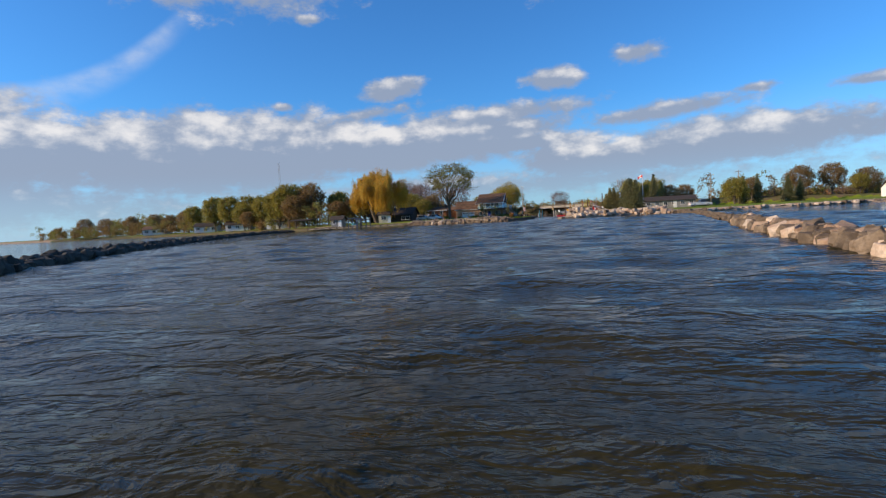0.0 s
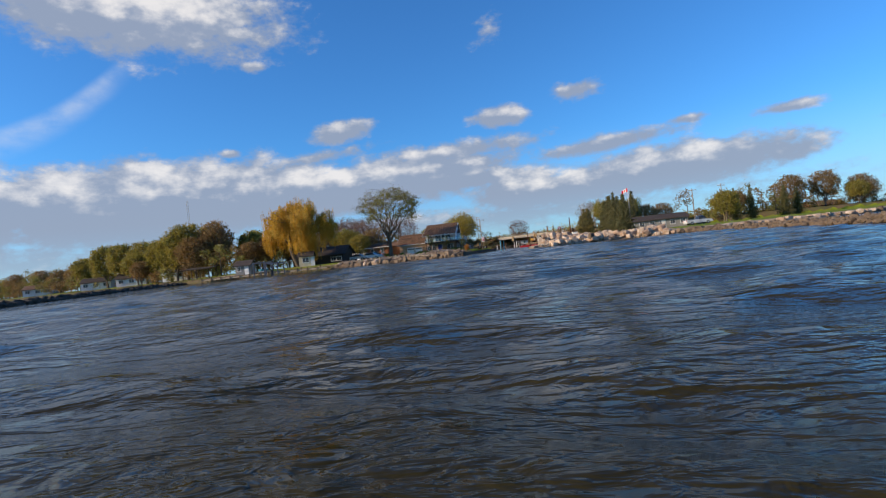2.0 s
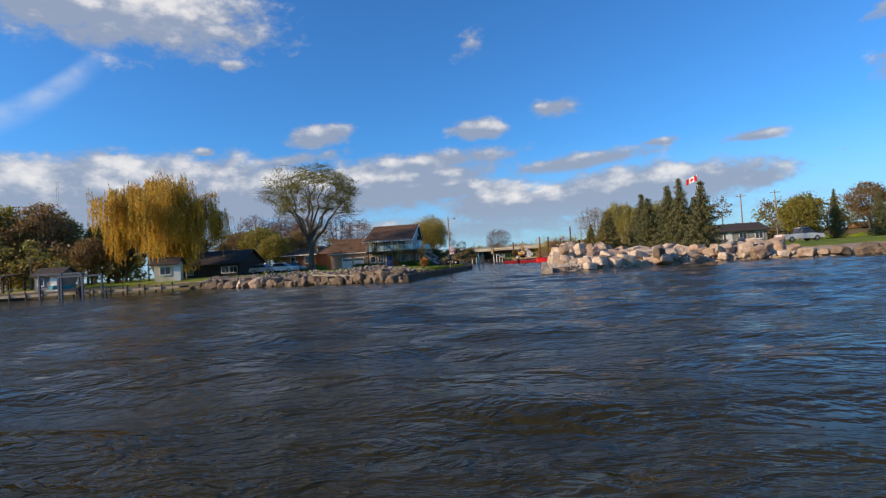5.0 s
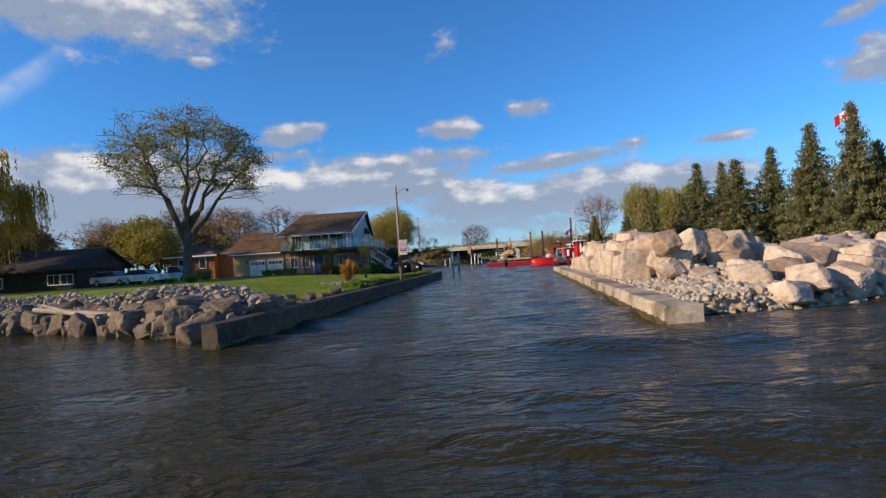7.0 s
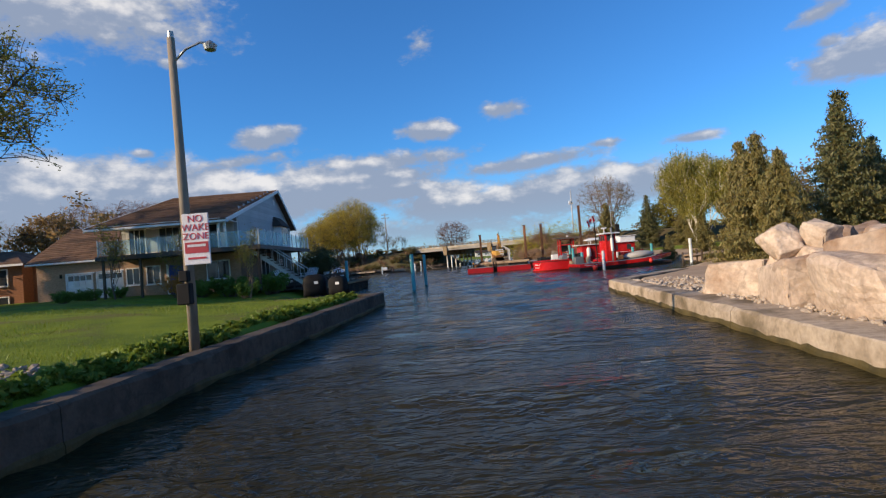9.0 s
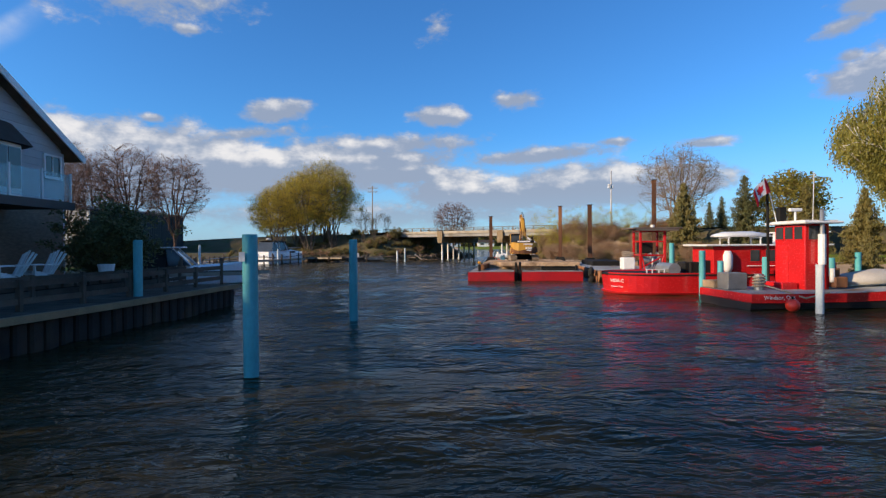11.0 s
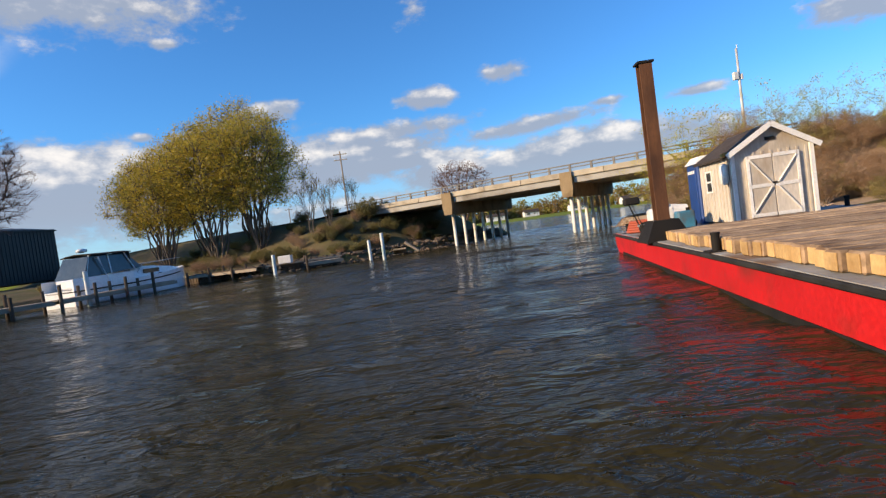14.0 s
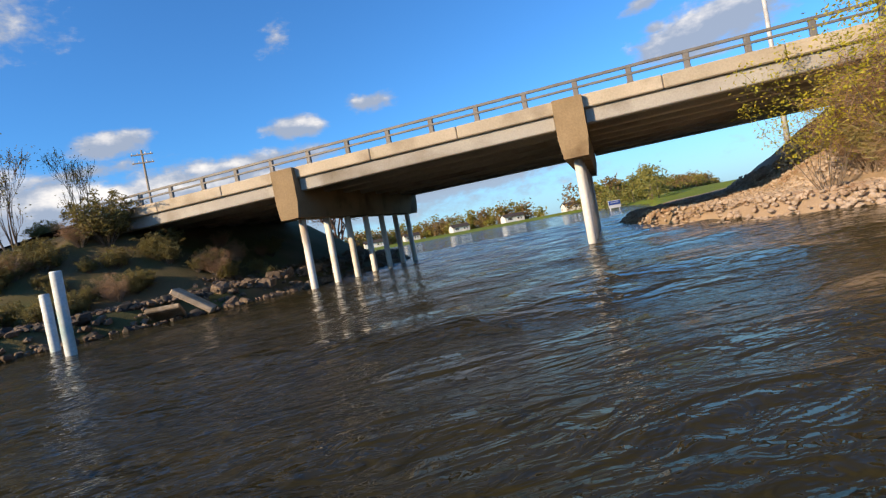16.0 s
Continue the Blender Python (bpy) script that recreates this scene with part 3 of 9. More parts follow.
ground_mesh.polygons.foreach_set("material_index", np.where(bank_side | ((cx > 12) & (cy > 95) & (cy < 140)) | ((cx < -14) & (cx > -90) & (cy > 86) & (cy < 160)) | ((cx > -30) & (cx < 14) & (cy > 110) & (cy < 165)) | ((cx < -12) & (cx > -300) & (cz < 0.75)), 2, np.where(sandy, 1, 0)).tolist())
index = np.zeros(len(i0), int)
ground_mesh.polygons.foreach_get("material_index", index)
index[(cx > -8.6) & (cx < -5.0) & (cy > 11) & (cy < 14.6)] = 2
index[(cx > 20) & (cx < 400) & (cy > 141) & (cy < 330)] = 0
index[(cx > 14) & (cx < 27) & (cy > 104) & (cy < 136) & (cz < 3.6)] = 1
ground_mesh.polygons.foreach_set("material_index", index)
ground = tagged(new("ground", ground_mesh), "lawn, sand and earth banks round the harbour channel", "ground", kind="structure")

# water: one sheet with low wind waves where the camera passes
wx = steps((-1000, -120, 80), (-120, -34, 4), (-34, 34, 0.30), (34, 130, 4), (130, 1000, 80))
wy = steps((-900, -170, 90), (-170, -116, 4), (-116, 150, 0.32), (150, 220, 4), (220, 1900, 120))
WX, WY = np.meshgrid(wx, wy)
rng = np.random.default_rng(5)
WZ = np.zeros_like(WX)
for i in range(44):
    length = rng.uniform(1.6, 5.5) if i < 22 else rng.uniform(1.0, 2.0)
    a = radians(rng.normal(262, 24))
    k = 2 * math.pi / length
    WZ += (0.0034 if i < 22 else 0.0046) * length * np.sin(k * (WX * math.cos(a) + WY * math.sin(a)) + rng.uniform(0, 6.28))
calm = 0.55 + 0.45 * smooth01((18 - WY) / 30)
near = smooth01((36 - np.abs(WX)) / 4) * smooth01((152 - WY) / 5) * smooth01((WY + 118) / 4)
WZ *= near * calm
n2, m2 = len(wx), len(wy)
j0 = (np.arange(m2 - 1)[:, None] * n2 + np.arange(n2 - 1)[None]).ravel()
wmesh = bpy.data.meshes.new("water")
wmesh.from_pydata(np.stack([WX.ravel(), WY.ravel(), WZ.ravel()], 1).tolist(), [], np.stack([j0, j0 + 1, j0 + 1 + n2, j0 + n2], 1).tolist())
wmesh.polygons.foreach_set("use_smooth", [True] * len(wmesh.polygons))
wmesh.materials.append(WATER)
water = tagged(new("water", wmesh), "dark wind-rippled harbour water reflecting blue sky", "water", kind="structure")

# ---------------------------------------------------------------- channel walls
def channel_wall(name, line, top, inward, material, label, thick=0.85):
    """A concrete wall along the water: blocks cast end to end, with worn, chipped edges and a weedy waterline."""
    wall = thing(name, (0, 0, 0), label, "wall", kind="structure")
    for (x0, y0), (x1, y1) in zip(line, line[1:]):
        d = Vector((x1 - x0, y1 - y0))
        n = max(1, round(d.length / 6.5))
        side = Vector((d.y, -d.x)).normalized() * inward
        for i in range(n):
            a, b = Vector((x0, y0)) + d * (i / n), Vector((x0, y0)) + d * ((i + 1) / n - 0.014 / d.length)
            jog = rnd(-0.012, 0.012)
            rings, weed = [], []
            steps_n = max(4, round((b - a).length / 0.22))
            for j in range(steps_n + 1):
                p = a.lerp(b, j / steps_n)
                w = noise.noise(Vector((p.x * 0.9, p.y * 0.9, 3.0)))
                w2 = noise.noise(Vector((p.x * 3.1, p.y * 3.1, 9.0)))
                c = max(0.015, 0.05 + 0.09 * w + 0.05 * w2)
                h = top + 0.03 * w2 * 0.5
                out = jog + 0.02 * w

                def at(q, z):
                    return (p.x + side.x * q, p.y + side.y * q, z)

                rings.append([at(out + 0.02, -1.3), at(out - 0.01 + 0.02 * w2, 0.15), at(out + 0.012 * w2, h - c * 1.2), at(out + c, h), at(thick + jog, h + 0.01), at(thick + jog, -1.3)])
                e = 0.12 + 0.03 * w + 0.03 * w2 + 0.05 * noise.noise(Vector((p.x * 7.0, p.y * 7.0, 5.0)))
                weed.append([at(out - 0.035, -0.5), at(out - 0.035, e - 0.06), at(out - 0.012, e), at(out + 0.05, e), at(out + 0.05, -0.5)])
            part("block", Form().loft(rings), material, wall)
            part("waterline_weed", Form().loft(weed), ALGAE, wall, "dark green-brown weed at the waterline")
    return wall


# West wall faces away from the sun; its darker concrete colour holds that shade.
channel_wall("channel_wall_west", [(-5.96, 6.3), (-0.95, 44.9)], 0.62, -1, CONCRETE_SHADED, "low weathered concrete wall along the channel beside a lawn", 0.42)
channel_wall("channel_wall_west_end", [(-0.95, 44.9), (-6.4, 46.2)], 0.62, -1, CONCRETE_SHADED, "short concrete return at the end of the channel wall")
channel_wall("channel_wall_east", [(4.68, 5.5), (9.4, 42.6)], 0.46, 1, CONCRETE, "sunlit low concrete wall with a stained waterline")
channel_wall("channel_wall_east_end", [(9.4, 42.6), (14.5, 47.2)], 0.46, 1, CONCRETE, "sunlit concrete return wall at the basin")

# ---------------------------------------------------------------- bridge
BRIDGE = Matrix.Translation((ROAD_0.x, ROAD_0.y, 0)) @ Matrix(((ROAD_A.x, ROAD_B.x, 0, 0), (ROAD_A.y, ROAD_B.y, 0, 0), (0, 0, 1, 0), (0, 0, 0, 1)))
bridge = thing("road_bridge", BRIDGE, "concrete road bridge on rows of white piles", "bridge")
SPAN, WIDE = 10.0, 11.4
X0, X1 = -9.0, 22.0
part("deck", Form().box((X1 - X0, WIDE, 0.20), ((X0 + X1) / 2, WIDE / 2, 4.05), 0.03), GIRDER, bridge)
for y in (0.12, 1.7, 3.3, 4.9, 6.5, 8.1, 9.7, WIDE - 0.12):
    for a, b in ((X0, -0.45), (0.45, SPAN - 0.45), (SPAN + 0.45, X1)):
        part("girder", Form().box((b - a, 0.38, 0.46), ((a + b) / 2, y, 3.80), 0.03), GIRDER, bridge)
for y in (-0.06, WIDE + 0.06):
    for i in range(10):
        a, b = X0 + (X1 - X0) * i / 10, X0 + (X1 - X0) * (i + 1) / 10 - 0.015
        part("kerb_panel", Form().box((b - a, 0.30, 0.40), ((a + b) / 2, y, 4.22), 0.03), PARAPET, bridge)
    for i in range(20):
        x = X0 + 0.7 + i * 1.55
        f = Form().box((0.16, 0.12, 0.54), (x, y, 4.67), 0.015).box((0.2, 0.16, 0.03), (x, y, 4.435))
        part("rail_post", f, RAIL, bridge)
    for z, h in ((4.90, 0.09), (4.68, 0.07)):
        part("rail_bar", Form().box((X1 - X0 + 4, 0.06, h), ((X0 + X1) / 2, y - 0.04, z), 0.012), RAIL, bridge)
part("road_surface", Form().box((X1 - X0, WIDE - 0.8, 0.06), ((X0 + X1) / 2, WIDE / 2, 4.18)), ASPHALT, bridge)
for x in (0.0, SPAN):
    cap = part("pier_cap", Form().loft([[(x - 0.36, y, z0), (x + 0.36, y, z0), (x + 0.44, y, 3.2), (x + 0.44, y, 4.40), (x - 0.44, y, 4.40), (x - 0.44, y, 3.2)]
               for y, z0 in ((-0.42, 2.62), (WIDE + 0.42, 2.62))]), CAPSTONE, bridge, "brown-stained concrete pier cap")
    for i in range(7):
        y = 0.35 + i * (WIDE - 0.7) / 6
        f = Form().tube([(x, y, -1.4), (x, y, 0.1), (x, y, 2.7)], [0.135, 0.135, 0.135], 14)
        part("column", f, PILE_WHITE, bridge, "white-painted round column", smooth=True)
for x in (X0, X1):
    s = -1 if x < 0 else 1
    part("abutment", Form().box((0.9, WIDE + 0.9, 2.6), (x + s * 0.3, WIDE / 2, 3.12), 0.04), CONCRETE_SHADED, bridge)
road = Form()
for s, x in ((-1, X0), (1, X1)):
    rings = []
    for i in range(30):
        d = i * 6.0
        p = ROAD_0 + ROAD_A * (x + s * d)
        q = p + ROAD_B * WIDE
        c = ROAD_0 + ROAD_A * (x + s * d) + ROAD_B * 6.5
        z = ground_z(c.x, c.y) + 0.12 + (0.3 if i == 0 else 0)
        rings.append([(p.x, p.y, z), (q.x, q.y, z)])
    road.loft(rings, close=False)
part("road", road, ASPHALT, None, "asphalt road over the embankment", kind="structure")
tagged(bpy.data.objects["road"], "dark asphalt road running over the embankment", "road")

# ---------------------------------------------------------------- work barge
BARGE = Matrix.Translation((5.78, 79.45, 0)) @ Matrix.Rotation(radians(-10.3), 4, "Z")
barge = thing("work_barge", BARGE, "red steel work barge with a timber-covered deck", "barge")
BW, BL = 7.15, 23.8
def hull_form(x0, x1, rake=1.2):
    """One half of the barge from x0 to x1; its front runs a little askew."""
    return Form().loft([[(x, y, z) for y, z in ((0.17 * x, 0.56), (BL, 0.62), (BL, 0.30), (BL - rake, -0.5), (0.17 * x, -0.5))] for x in (x0, x1)])


part("hull", hull_form(0, 2.86), RED, barge, "bright red steel hull")
part("hull", hull_form(3.34, BW), RED, barge, "bright red steel hull")
part("spud_slot", Form().box((0.50, BL - 2.6, 0.9), (3.10, BL / 2 + 0.6, 0.05)), BLACK, barge)
part("deck_plate", Form().prism([(0.03, 0.05), (2.85, 0.53), (2.85, BL - 0.06), (0.03, BL - 0.06)], [0.575, 0.575, 0.61, 0.61], [0.60, 0.60, 0.635, 0.635]), DECK, barge, "grey painted steel deck")
part("deck_plate", Form().prism([(3.37, 0.62), (BW - 0.03, 1.26), (BW - 0.03, BL - 0.06), (3.37, BL - 0.06)], [0.575, 0.575, 0.61, 0.61], [0.60, 0.60, 0.635, 0.635]), DECK, barge, "grey painted steel deck")


# ---------------------------------------------------------------- on the work barge
def lettering(name, text, size, m, material, parent, label="", deep=0.004, align="CENTER"):
    """Raised lettering in the built-in font, lying in the x-z plane of m."""
    c = bpy.data.curves.new(name, "FONT")
    c.body, c.size, c.extrude, c.align_x, c.align_y = text, size, deep, align, "CENTER"
    tmp = new(name, c)
    bpy.context.view_layer.update()
    me = bpy.data.meshes.new_from_object(tmp.evaluated_get(bpy.context.evaluated_depsgraph_get()))
    bpy.data.objects.remove(tmp)
    me.materials.clear()
    me.materials.append(material)
    ob = new(name, me)
    ob.parent = parent
    ob.matrix_local = m @ Matrix.Rotation(radians(90), 4, "X")
    return tagged(ob, label)


part("rub_rail", Form().box((0.08, BL - 0.1, 0.08), (-0.03, BL / 2, 0.575), 0.02), RUBBER, barge, "black rubber edge strip")
part("waterline_band", Form().box((0.02, BL - 1.6, 0.16), (-0.012, BL / 2 - 0.6, -0.02)), BLACK, barge, "dark band at the waterline")
for i in range(41):
    y = 6.22 + i * 0.292
    x0 = 0.24 + rnd(-0.08, 0.08)
    x1 = 6.75 + rnd(-0.12, 0.12)
    f = Form().box((x1 - x0, 0.277, 0.24), ((x0 + x1) / 2, y, 0.74 + rnd(-0.012, 0.012)), 0.025)
    part("plank", f, TIMBER, barge)
    part("plank_end", Form().box((0.02, rnd(0.2, 0.26), 0.2), (x0 - 0.008, y, 0.74), 0.006), TIMBER_CUT, barge)
for y in (2.3, 3.3):
    part("bearer", Form().box((4.2, 0.26, 0.25), (4.75, y + 0.15, 0.745), 0.02), TIMBER, barge)
for k in range(2):
    part("slot_post", Form().box((0.16, 0.16, 1.5), (2.98 + k * 0.24, 0.75 + k * 0.5, 0.42), 0.02), BLACK, barge)
# Solid black box added in place of the shadow below the baulks.
part("recess_box", Form().box((2.2, 1.6, 0.24), (5.7, 2.9, 0.745), 0.03), BLACK, barge)
for k in range(8):
    y = 2.15 + k * 0.41
    a, b = 1.95 - 0.07 * k + rnd(-0.10, 0.10), 6.95 + rnd(-0.1, 0.1)
    part("baulk", Form().box((b - a, 0.39, 0.26), ((a + b) / 2, y, 1.00 + rnd(-0.012, 0.012)), 0.03), TIMBER, barge, "thick worn timber baulk")
    part("baulk_end", Form().box((0.02, 0.25, 0.2), (a - 0.008, y, 1.00), 0.006), TIMBER_CUT, barge)
part("mat_bearer", Form().box((4.8, 0.26, 0.26), (4.4, 4.1, 0.75), 0.02), TIMBER, barge)
part("timber_bearer", Form().box((6.3, 0.28, 0.28), (3.6, 5.9, 0.74), 0.03), TIMBER, barge)
for x, y in ((0.42, 5.62), (0.16, 13.8), (0.3, 20.4), (0.3, 22.8), (6.9, 22.6), (6.8, 2.0)):
    b = part("bollard", Form().tube([(x, y, 0.60), (x, y, 0.92)], 0.07, 14).tube([(x, y, 0.91), (x, y, 0.95)], 0.08, 14), BLACK, barge, smooth=False)
    part("base_plate", Form().box((0.34, 0.34, 0.03), (x, y, 0.625)), BLACK, b)
lamp_post = part("light_post", Form().tube([(0.62, 1.25, 0.6), (0.62, 1.25, 1.0)], 0.09, 10).tube([(0.62, 1.25, 1.0), (0.62, 1.25, 1.06)], 0.05, 8), BLACK, barge)
part("amber_lens", Form().tube([(0.62, 1.25, 1.05), (0.62, 1.25, 1.09), (0.62, 1.25, 1.19), (0.62, 1.25, 1.23)], [0.06, 0.10, 0.10, 0.04], 12), mat("amber_plastic", (0.8, 0.36, 0.02), (0.7, 0.3, 0.02), 2, 0.25, 0.0), lamp_post, "amber warning light", smooth=True)
beam = thing("steel_beam", BARGE @ pose(0.78, 3.9, 0.62, 0, 0, -3), "rusty steel beam lying on the barge deck", "steel beam")
part("web", Form().box((0.30, 3.4, 0.30), (0, 0, 0.16), 0.015), RUST, beam)
part("flange", Form().box((0.36, 3.4, 0.03), (0, 0, 0.325)), RUST, beam)
part("sling", Form().tube([(-0.19, 0.9, 0.0), (-0.2, 0.92, 0.36), (0.2, 0.98, 0.36), (0.2, 1.0, 0.0)], 0.018, 6), DOCKPALE, beam, "frayed rope sling")


def spud(name, m, height, parent_label):
    s = thing(name, m, parent_label, "pile", "spud piles")
    f = Form().box((0.30, 0.04, height + 1.6), (0, 0.14, (height - 1.6) / 2)).box((0.30, 0.04, height + 1.6), (0, -0.14, (height - 1.6) / 2)).box((0.04, 0.26, height + 1.6), (0, 0, (height - 1.6) / 2))
    part("beam", f, RUST, s)
    part("top_plate", Form().box((0.40, 0.38, 0.05), (0, 0, height)), BLACK, s)
    part("spud_well", Form().loft([[(-0.55, -0.45, 0.6), (0.55, -0.45, 0.6), (0.55, 0.45, 0.6), (-0.55, 0.45, 0.6)], [(-0.3, -0.32, 1.12), (0.3, -0.32, 1.12), (0.3, 0.32, 1.12), (-0.3, 0.32, 1.12)]]), BLACK, s, "black steel spud well")
    return s


spud("spud_pile", BARGE @ pose(0.30, 18.0, 0, 0, 0, 5), 5.0, "tall rusty steel spud pile on the barge edge")
spud("spud_pile", BARGE @ pose(6.84, 18.3, 0, 0, 0, -8), 5.9, "tall rusty steel spud pile on the barge edge")

shed = thing("garden_shed", BARGE @ pose(3.42, 20.45, 0.62), "weathered white shed with double doors on a barge", "shed")
SW, SD = 1.9, 2.6
SHEDWALL = mat("weathered_white_boards", (0.62, 0.57, 0.50), (0.50, 0.45, 0.38), 1.5, 0.8, 0.3, 18, stain=(0.33, 0.26, 0.19), stain_scale=0.9, stretch=(1, 1, 0.3))
part("wall", Form().prism([(-SW / 2, -SD / 2), (SW / 2, -SD / 2), (SW / 2, -SD / 2 + 0.06), (-SW / 2, -SD / 2 + 0.06)], 0.12, 1.95).loft(
    [[(-SW / 2, y, 1.95), (SW / 2, y, 1.95), (0, y, 2.52)] for y in (-SD / 2, -SD / 2 + 0.06)]), SHEDWALL, shed)
part("wall", Form().box((SW, 0.06, 1.83), (0, SD / 2 - 0.03, 1.035)).loft([[(-SW / 2, y, 1.95), (SW / 2, y, 1.95), (0, y, 2.52)] for y in (SD / 2 - 0.06, SD / 2)]), SHEDWALL, shed)
for s in (-1, 1):
    part("wall", Form().box((0.06, SD - 0.14, 1.83), (s * (SW / 2 - 0.03), 0, 1.035)), SHEDWALL, shed)
    for i in range(11):
        part("batten", Form().box((0.025, 0.05, 1.78), (s * (SW / 2 + 0.012), -SD / 2 + 0.15 + i * 0.245, 1.03)), SHEDWALL, shed)
    part("corner_trim", Form().box((0.09, 0.09, 1.85), (s * SW / 2, -SD / 2 - 0.02, 1.03)), WHITE, shed)
    rise = [[(s * (SW / 2 + 0.16), y, 1.90), (0, y, 2.60), (0, y, 2.54), (s * (SW / 2 + 0.14), y, 1.84)] for y in (-SD / 2 - 0.16, SD / 2 + 0.16)]
    part("roof_slope", Form().loft(rise), SHINGLE_DARK, shed, "dark shingle roof")
    part("fascia", Form().beam((s * (SW / 2 + 0.17), -SD / 2 - 0.18, 1.86), (0, -SD / 2 - 0.18, 2.56), 0.03, 0.13), WHITE, shed)
for i in range(9):
    part("batten", Form().box((0.05, 0.025, 1.75), (-SW / 2 + 0.1 + i * 0.21, -SD / 2 - 0.012, 1.03)), SHEDWALL, shed)
for s in (-1, 1):
    d = part("door", Form().box((0.62, 0.04, 1.62), (s * 0.32, -SD / 2 - 0.035, 1.0), 0.008), SHEDWALL, shed)
    for z in (0.24, 1.0, 1.76):
        part("ledge", Form().box((0.60, 0.02, 0.09), (s * 0.32, -SD / 2 - 0.063, z)), WHITE, d)
    part("stile", Form().box((0.07, 0.02, 1.6), (s * 0.60, -SD / 2 - 0.063, 1.0)), WHITE, d)
    part("brace", Form().beam((s * 0.56, -SD / 2 - 0.066, 0.3), (s * 0.08, -SD / 2 - 0.066, 0.95), 0.02, 0.07, (0, 1, 0)), WHITE, d)
    part("brace", Form().beam((s * 0.56, -SD / 2 - 0.066, 1.7), (s * 0.08, -SD / 2 - 0.066, 1.05), 0.02, 0.07, (0, 1, 0)), WHITE, d)
part("hasp", Form().box((0.1, 0.03, 0.05), (0, -SD / 2 - 0.08, 1.05)), BLACK, shed)
part("gable_vent", Form().box((0.24, 0.03, 0.09), (0, -SD / 2 - 0.02, 2.2)), BLACK, shed)
w = part("window", Form().box((0.03, 0.42, 0.56), (-SW / 2 - 0.01, 0.55, 1.3)), WINDOW, shed)
for z in (1.0, 1.3, 1.6):
    part("frame_bar", Form().box((0.04, 0.5, 0.05), (-SW / 2 - 0.018, 0.55, z)), WHITE, w)
for y in (0.32, 0.78):
    part("frame_bar", Form().box((0.04, 0.05, 0.62), (-SW / 2 - 0.018, y, 1.3)), WHITE, w)
part("side_notice", Form().box((0.012, 0.36, 0.28), (-SW / 2 - 0.032, -0.55, 1.45)), WHITE, shed, "small notice with unreadable lines")
part("floodlight", Form().box((0.16, 0.2, 0.12), (-SW / 2 - 0.14, -SD / 2 + 0.1, 1.93), 0.02), YELLOW, shed)
part("fender", Form().tube([(-SW / 2 - 0.12, -1.0, 1.15), (-SW / 2 - 0.12, -1.0, 1.2), (-SW / 2 - 0.12, -1.0, 1.65), (-SW / 2 - 0.12, -1.0, 1.72)], [0.05, 0.11, 0.11, 0.04], 10), WHITE, shed, "hanging white boat fender", smooth=True)
part("floor_skid", Form().box((SW - 0.1, SD - 0.1, 0.12), (0, 0, 0.06)), DOCKWOOD, shed)

toilet = thing("portable_toilet", BARGE @ pose(3.05, 22.75, 0.62), "blue portable toilet with a white roof", "toilet")
BLUE = mat("blue_plastic", (0.015, 0.06, 0.24), (0.012, 0.05, 0.2), 1.5, 0.45, 0.05)
part("cabin", Form().box((1.1, 1.1, 1.95), (0, 0, 1.0), 0.04), BLUE, toilet)
part("roof", Form().loft([[(-0.6, -0.6, 1.97), (0.6, -0.6, 1.97), (0.6, 0.6, 1.97), (-0.6, 0.6, 1.97)], [(-0.4, -0.5, 2.2), (0.4, -0.5, 2.2), (0.4, 0.5, 2.2), (-0.4, 0.5, 2.2)]]), WHITE, toilet)
part("door", Form().box((0.03, 0.8, 1.75), (-0.56, 0, 0.98), 0.008), BLUE, toilet)
for i in range(4):
    part("lettering_bar", Form().box((0.01, 0.13, 0.10), (-0.58, -0.27 + i * 0.18, 1.72)), WHITE, toilet)

pump = thing("pump_engine", BARGE @ pose(0.95, 20.9, 0.62), "white pump engine on wheels on the barge deck", "engine")
part("engine_block", Form().box((0.7, 0.55, 0.4), (0, 0, 0.55), 0.06).tube([(-0.1, -0.15, 0.7), (-0.1, -0.15, 0.95)], 0.14, 12), WHITE, pump)
part("flywheel_housing", Form().tube([(0.3, 0, 0.55), (0.75, 0, 0.55)], [0.28, 0.22], 14), WHITE, pump, smooth=False)
part("frame", Form().box((1.5, 0.5, 0.06), (0.1, 0, 0.28)), GALV, pump)
for x in (-0.4, 0.7):
    for y in (-0.36, 0.36):
        wh = part("wheel", Form().tube([(x, y - 0.06, 0.19), (x, y + 0.06, 0.19)], 0.19, 16), RUBBER, pump)
        part("hub", Form().tube([(x, y - 0.07, 0.19), (x, y + 0.07, 0.19)], 0.07, 10), WHITE, wh)
part("handle", Form().tube([(-0.6, -0.25, 0.3), (-0.85, -0.25, 1.0), (-0.85, 0.25, 1.0), (-0.6, 0.25, 0.3)], 0.02, 6), BLACK, pump)
part("seat_box", Form().box((0.45, 0.4, 0.22), (-0.8, 0, 1.05), 0.04), BLACK, pump)
tank = thing("fuel_tank", BARGE @ pose(1.35, 19.9, 0.62), "blue steel fuel tank box on the deck", "tank")
CYAN = mat("worn_blue_paint", (0.05, 0.22, 0.32), (0.04, 0.17, 0.26), 2, 0.5, 0.1, stain=(0.1, 0.08, 0.06), stain_scale=1.5)
part("body", Form().box((0.45, 0.45, 0.5), (0, 0, 0.35), 0.04), CYAN, tank)
part("legs", Form().box((0.42, 0.06, 0.12), (0, -0.18, 0.06)).box((0.42, 0.06, 0.12), (0, 0.18, 0.06)), BLACK, tank)
part("filler_cap", Form().tube([(0.1, 0, 0.58), (0.1, 0, 0.68)], 0.05, 10), BLACK, tank)
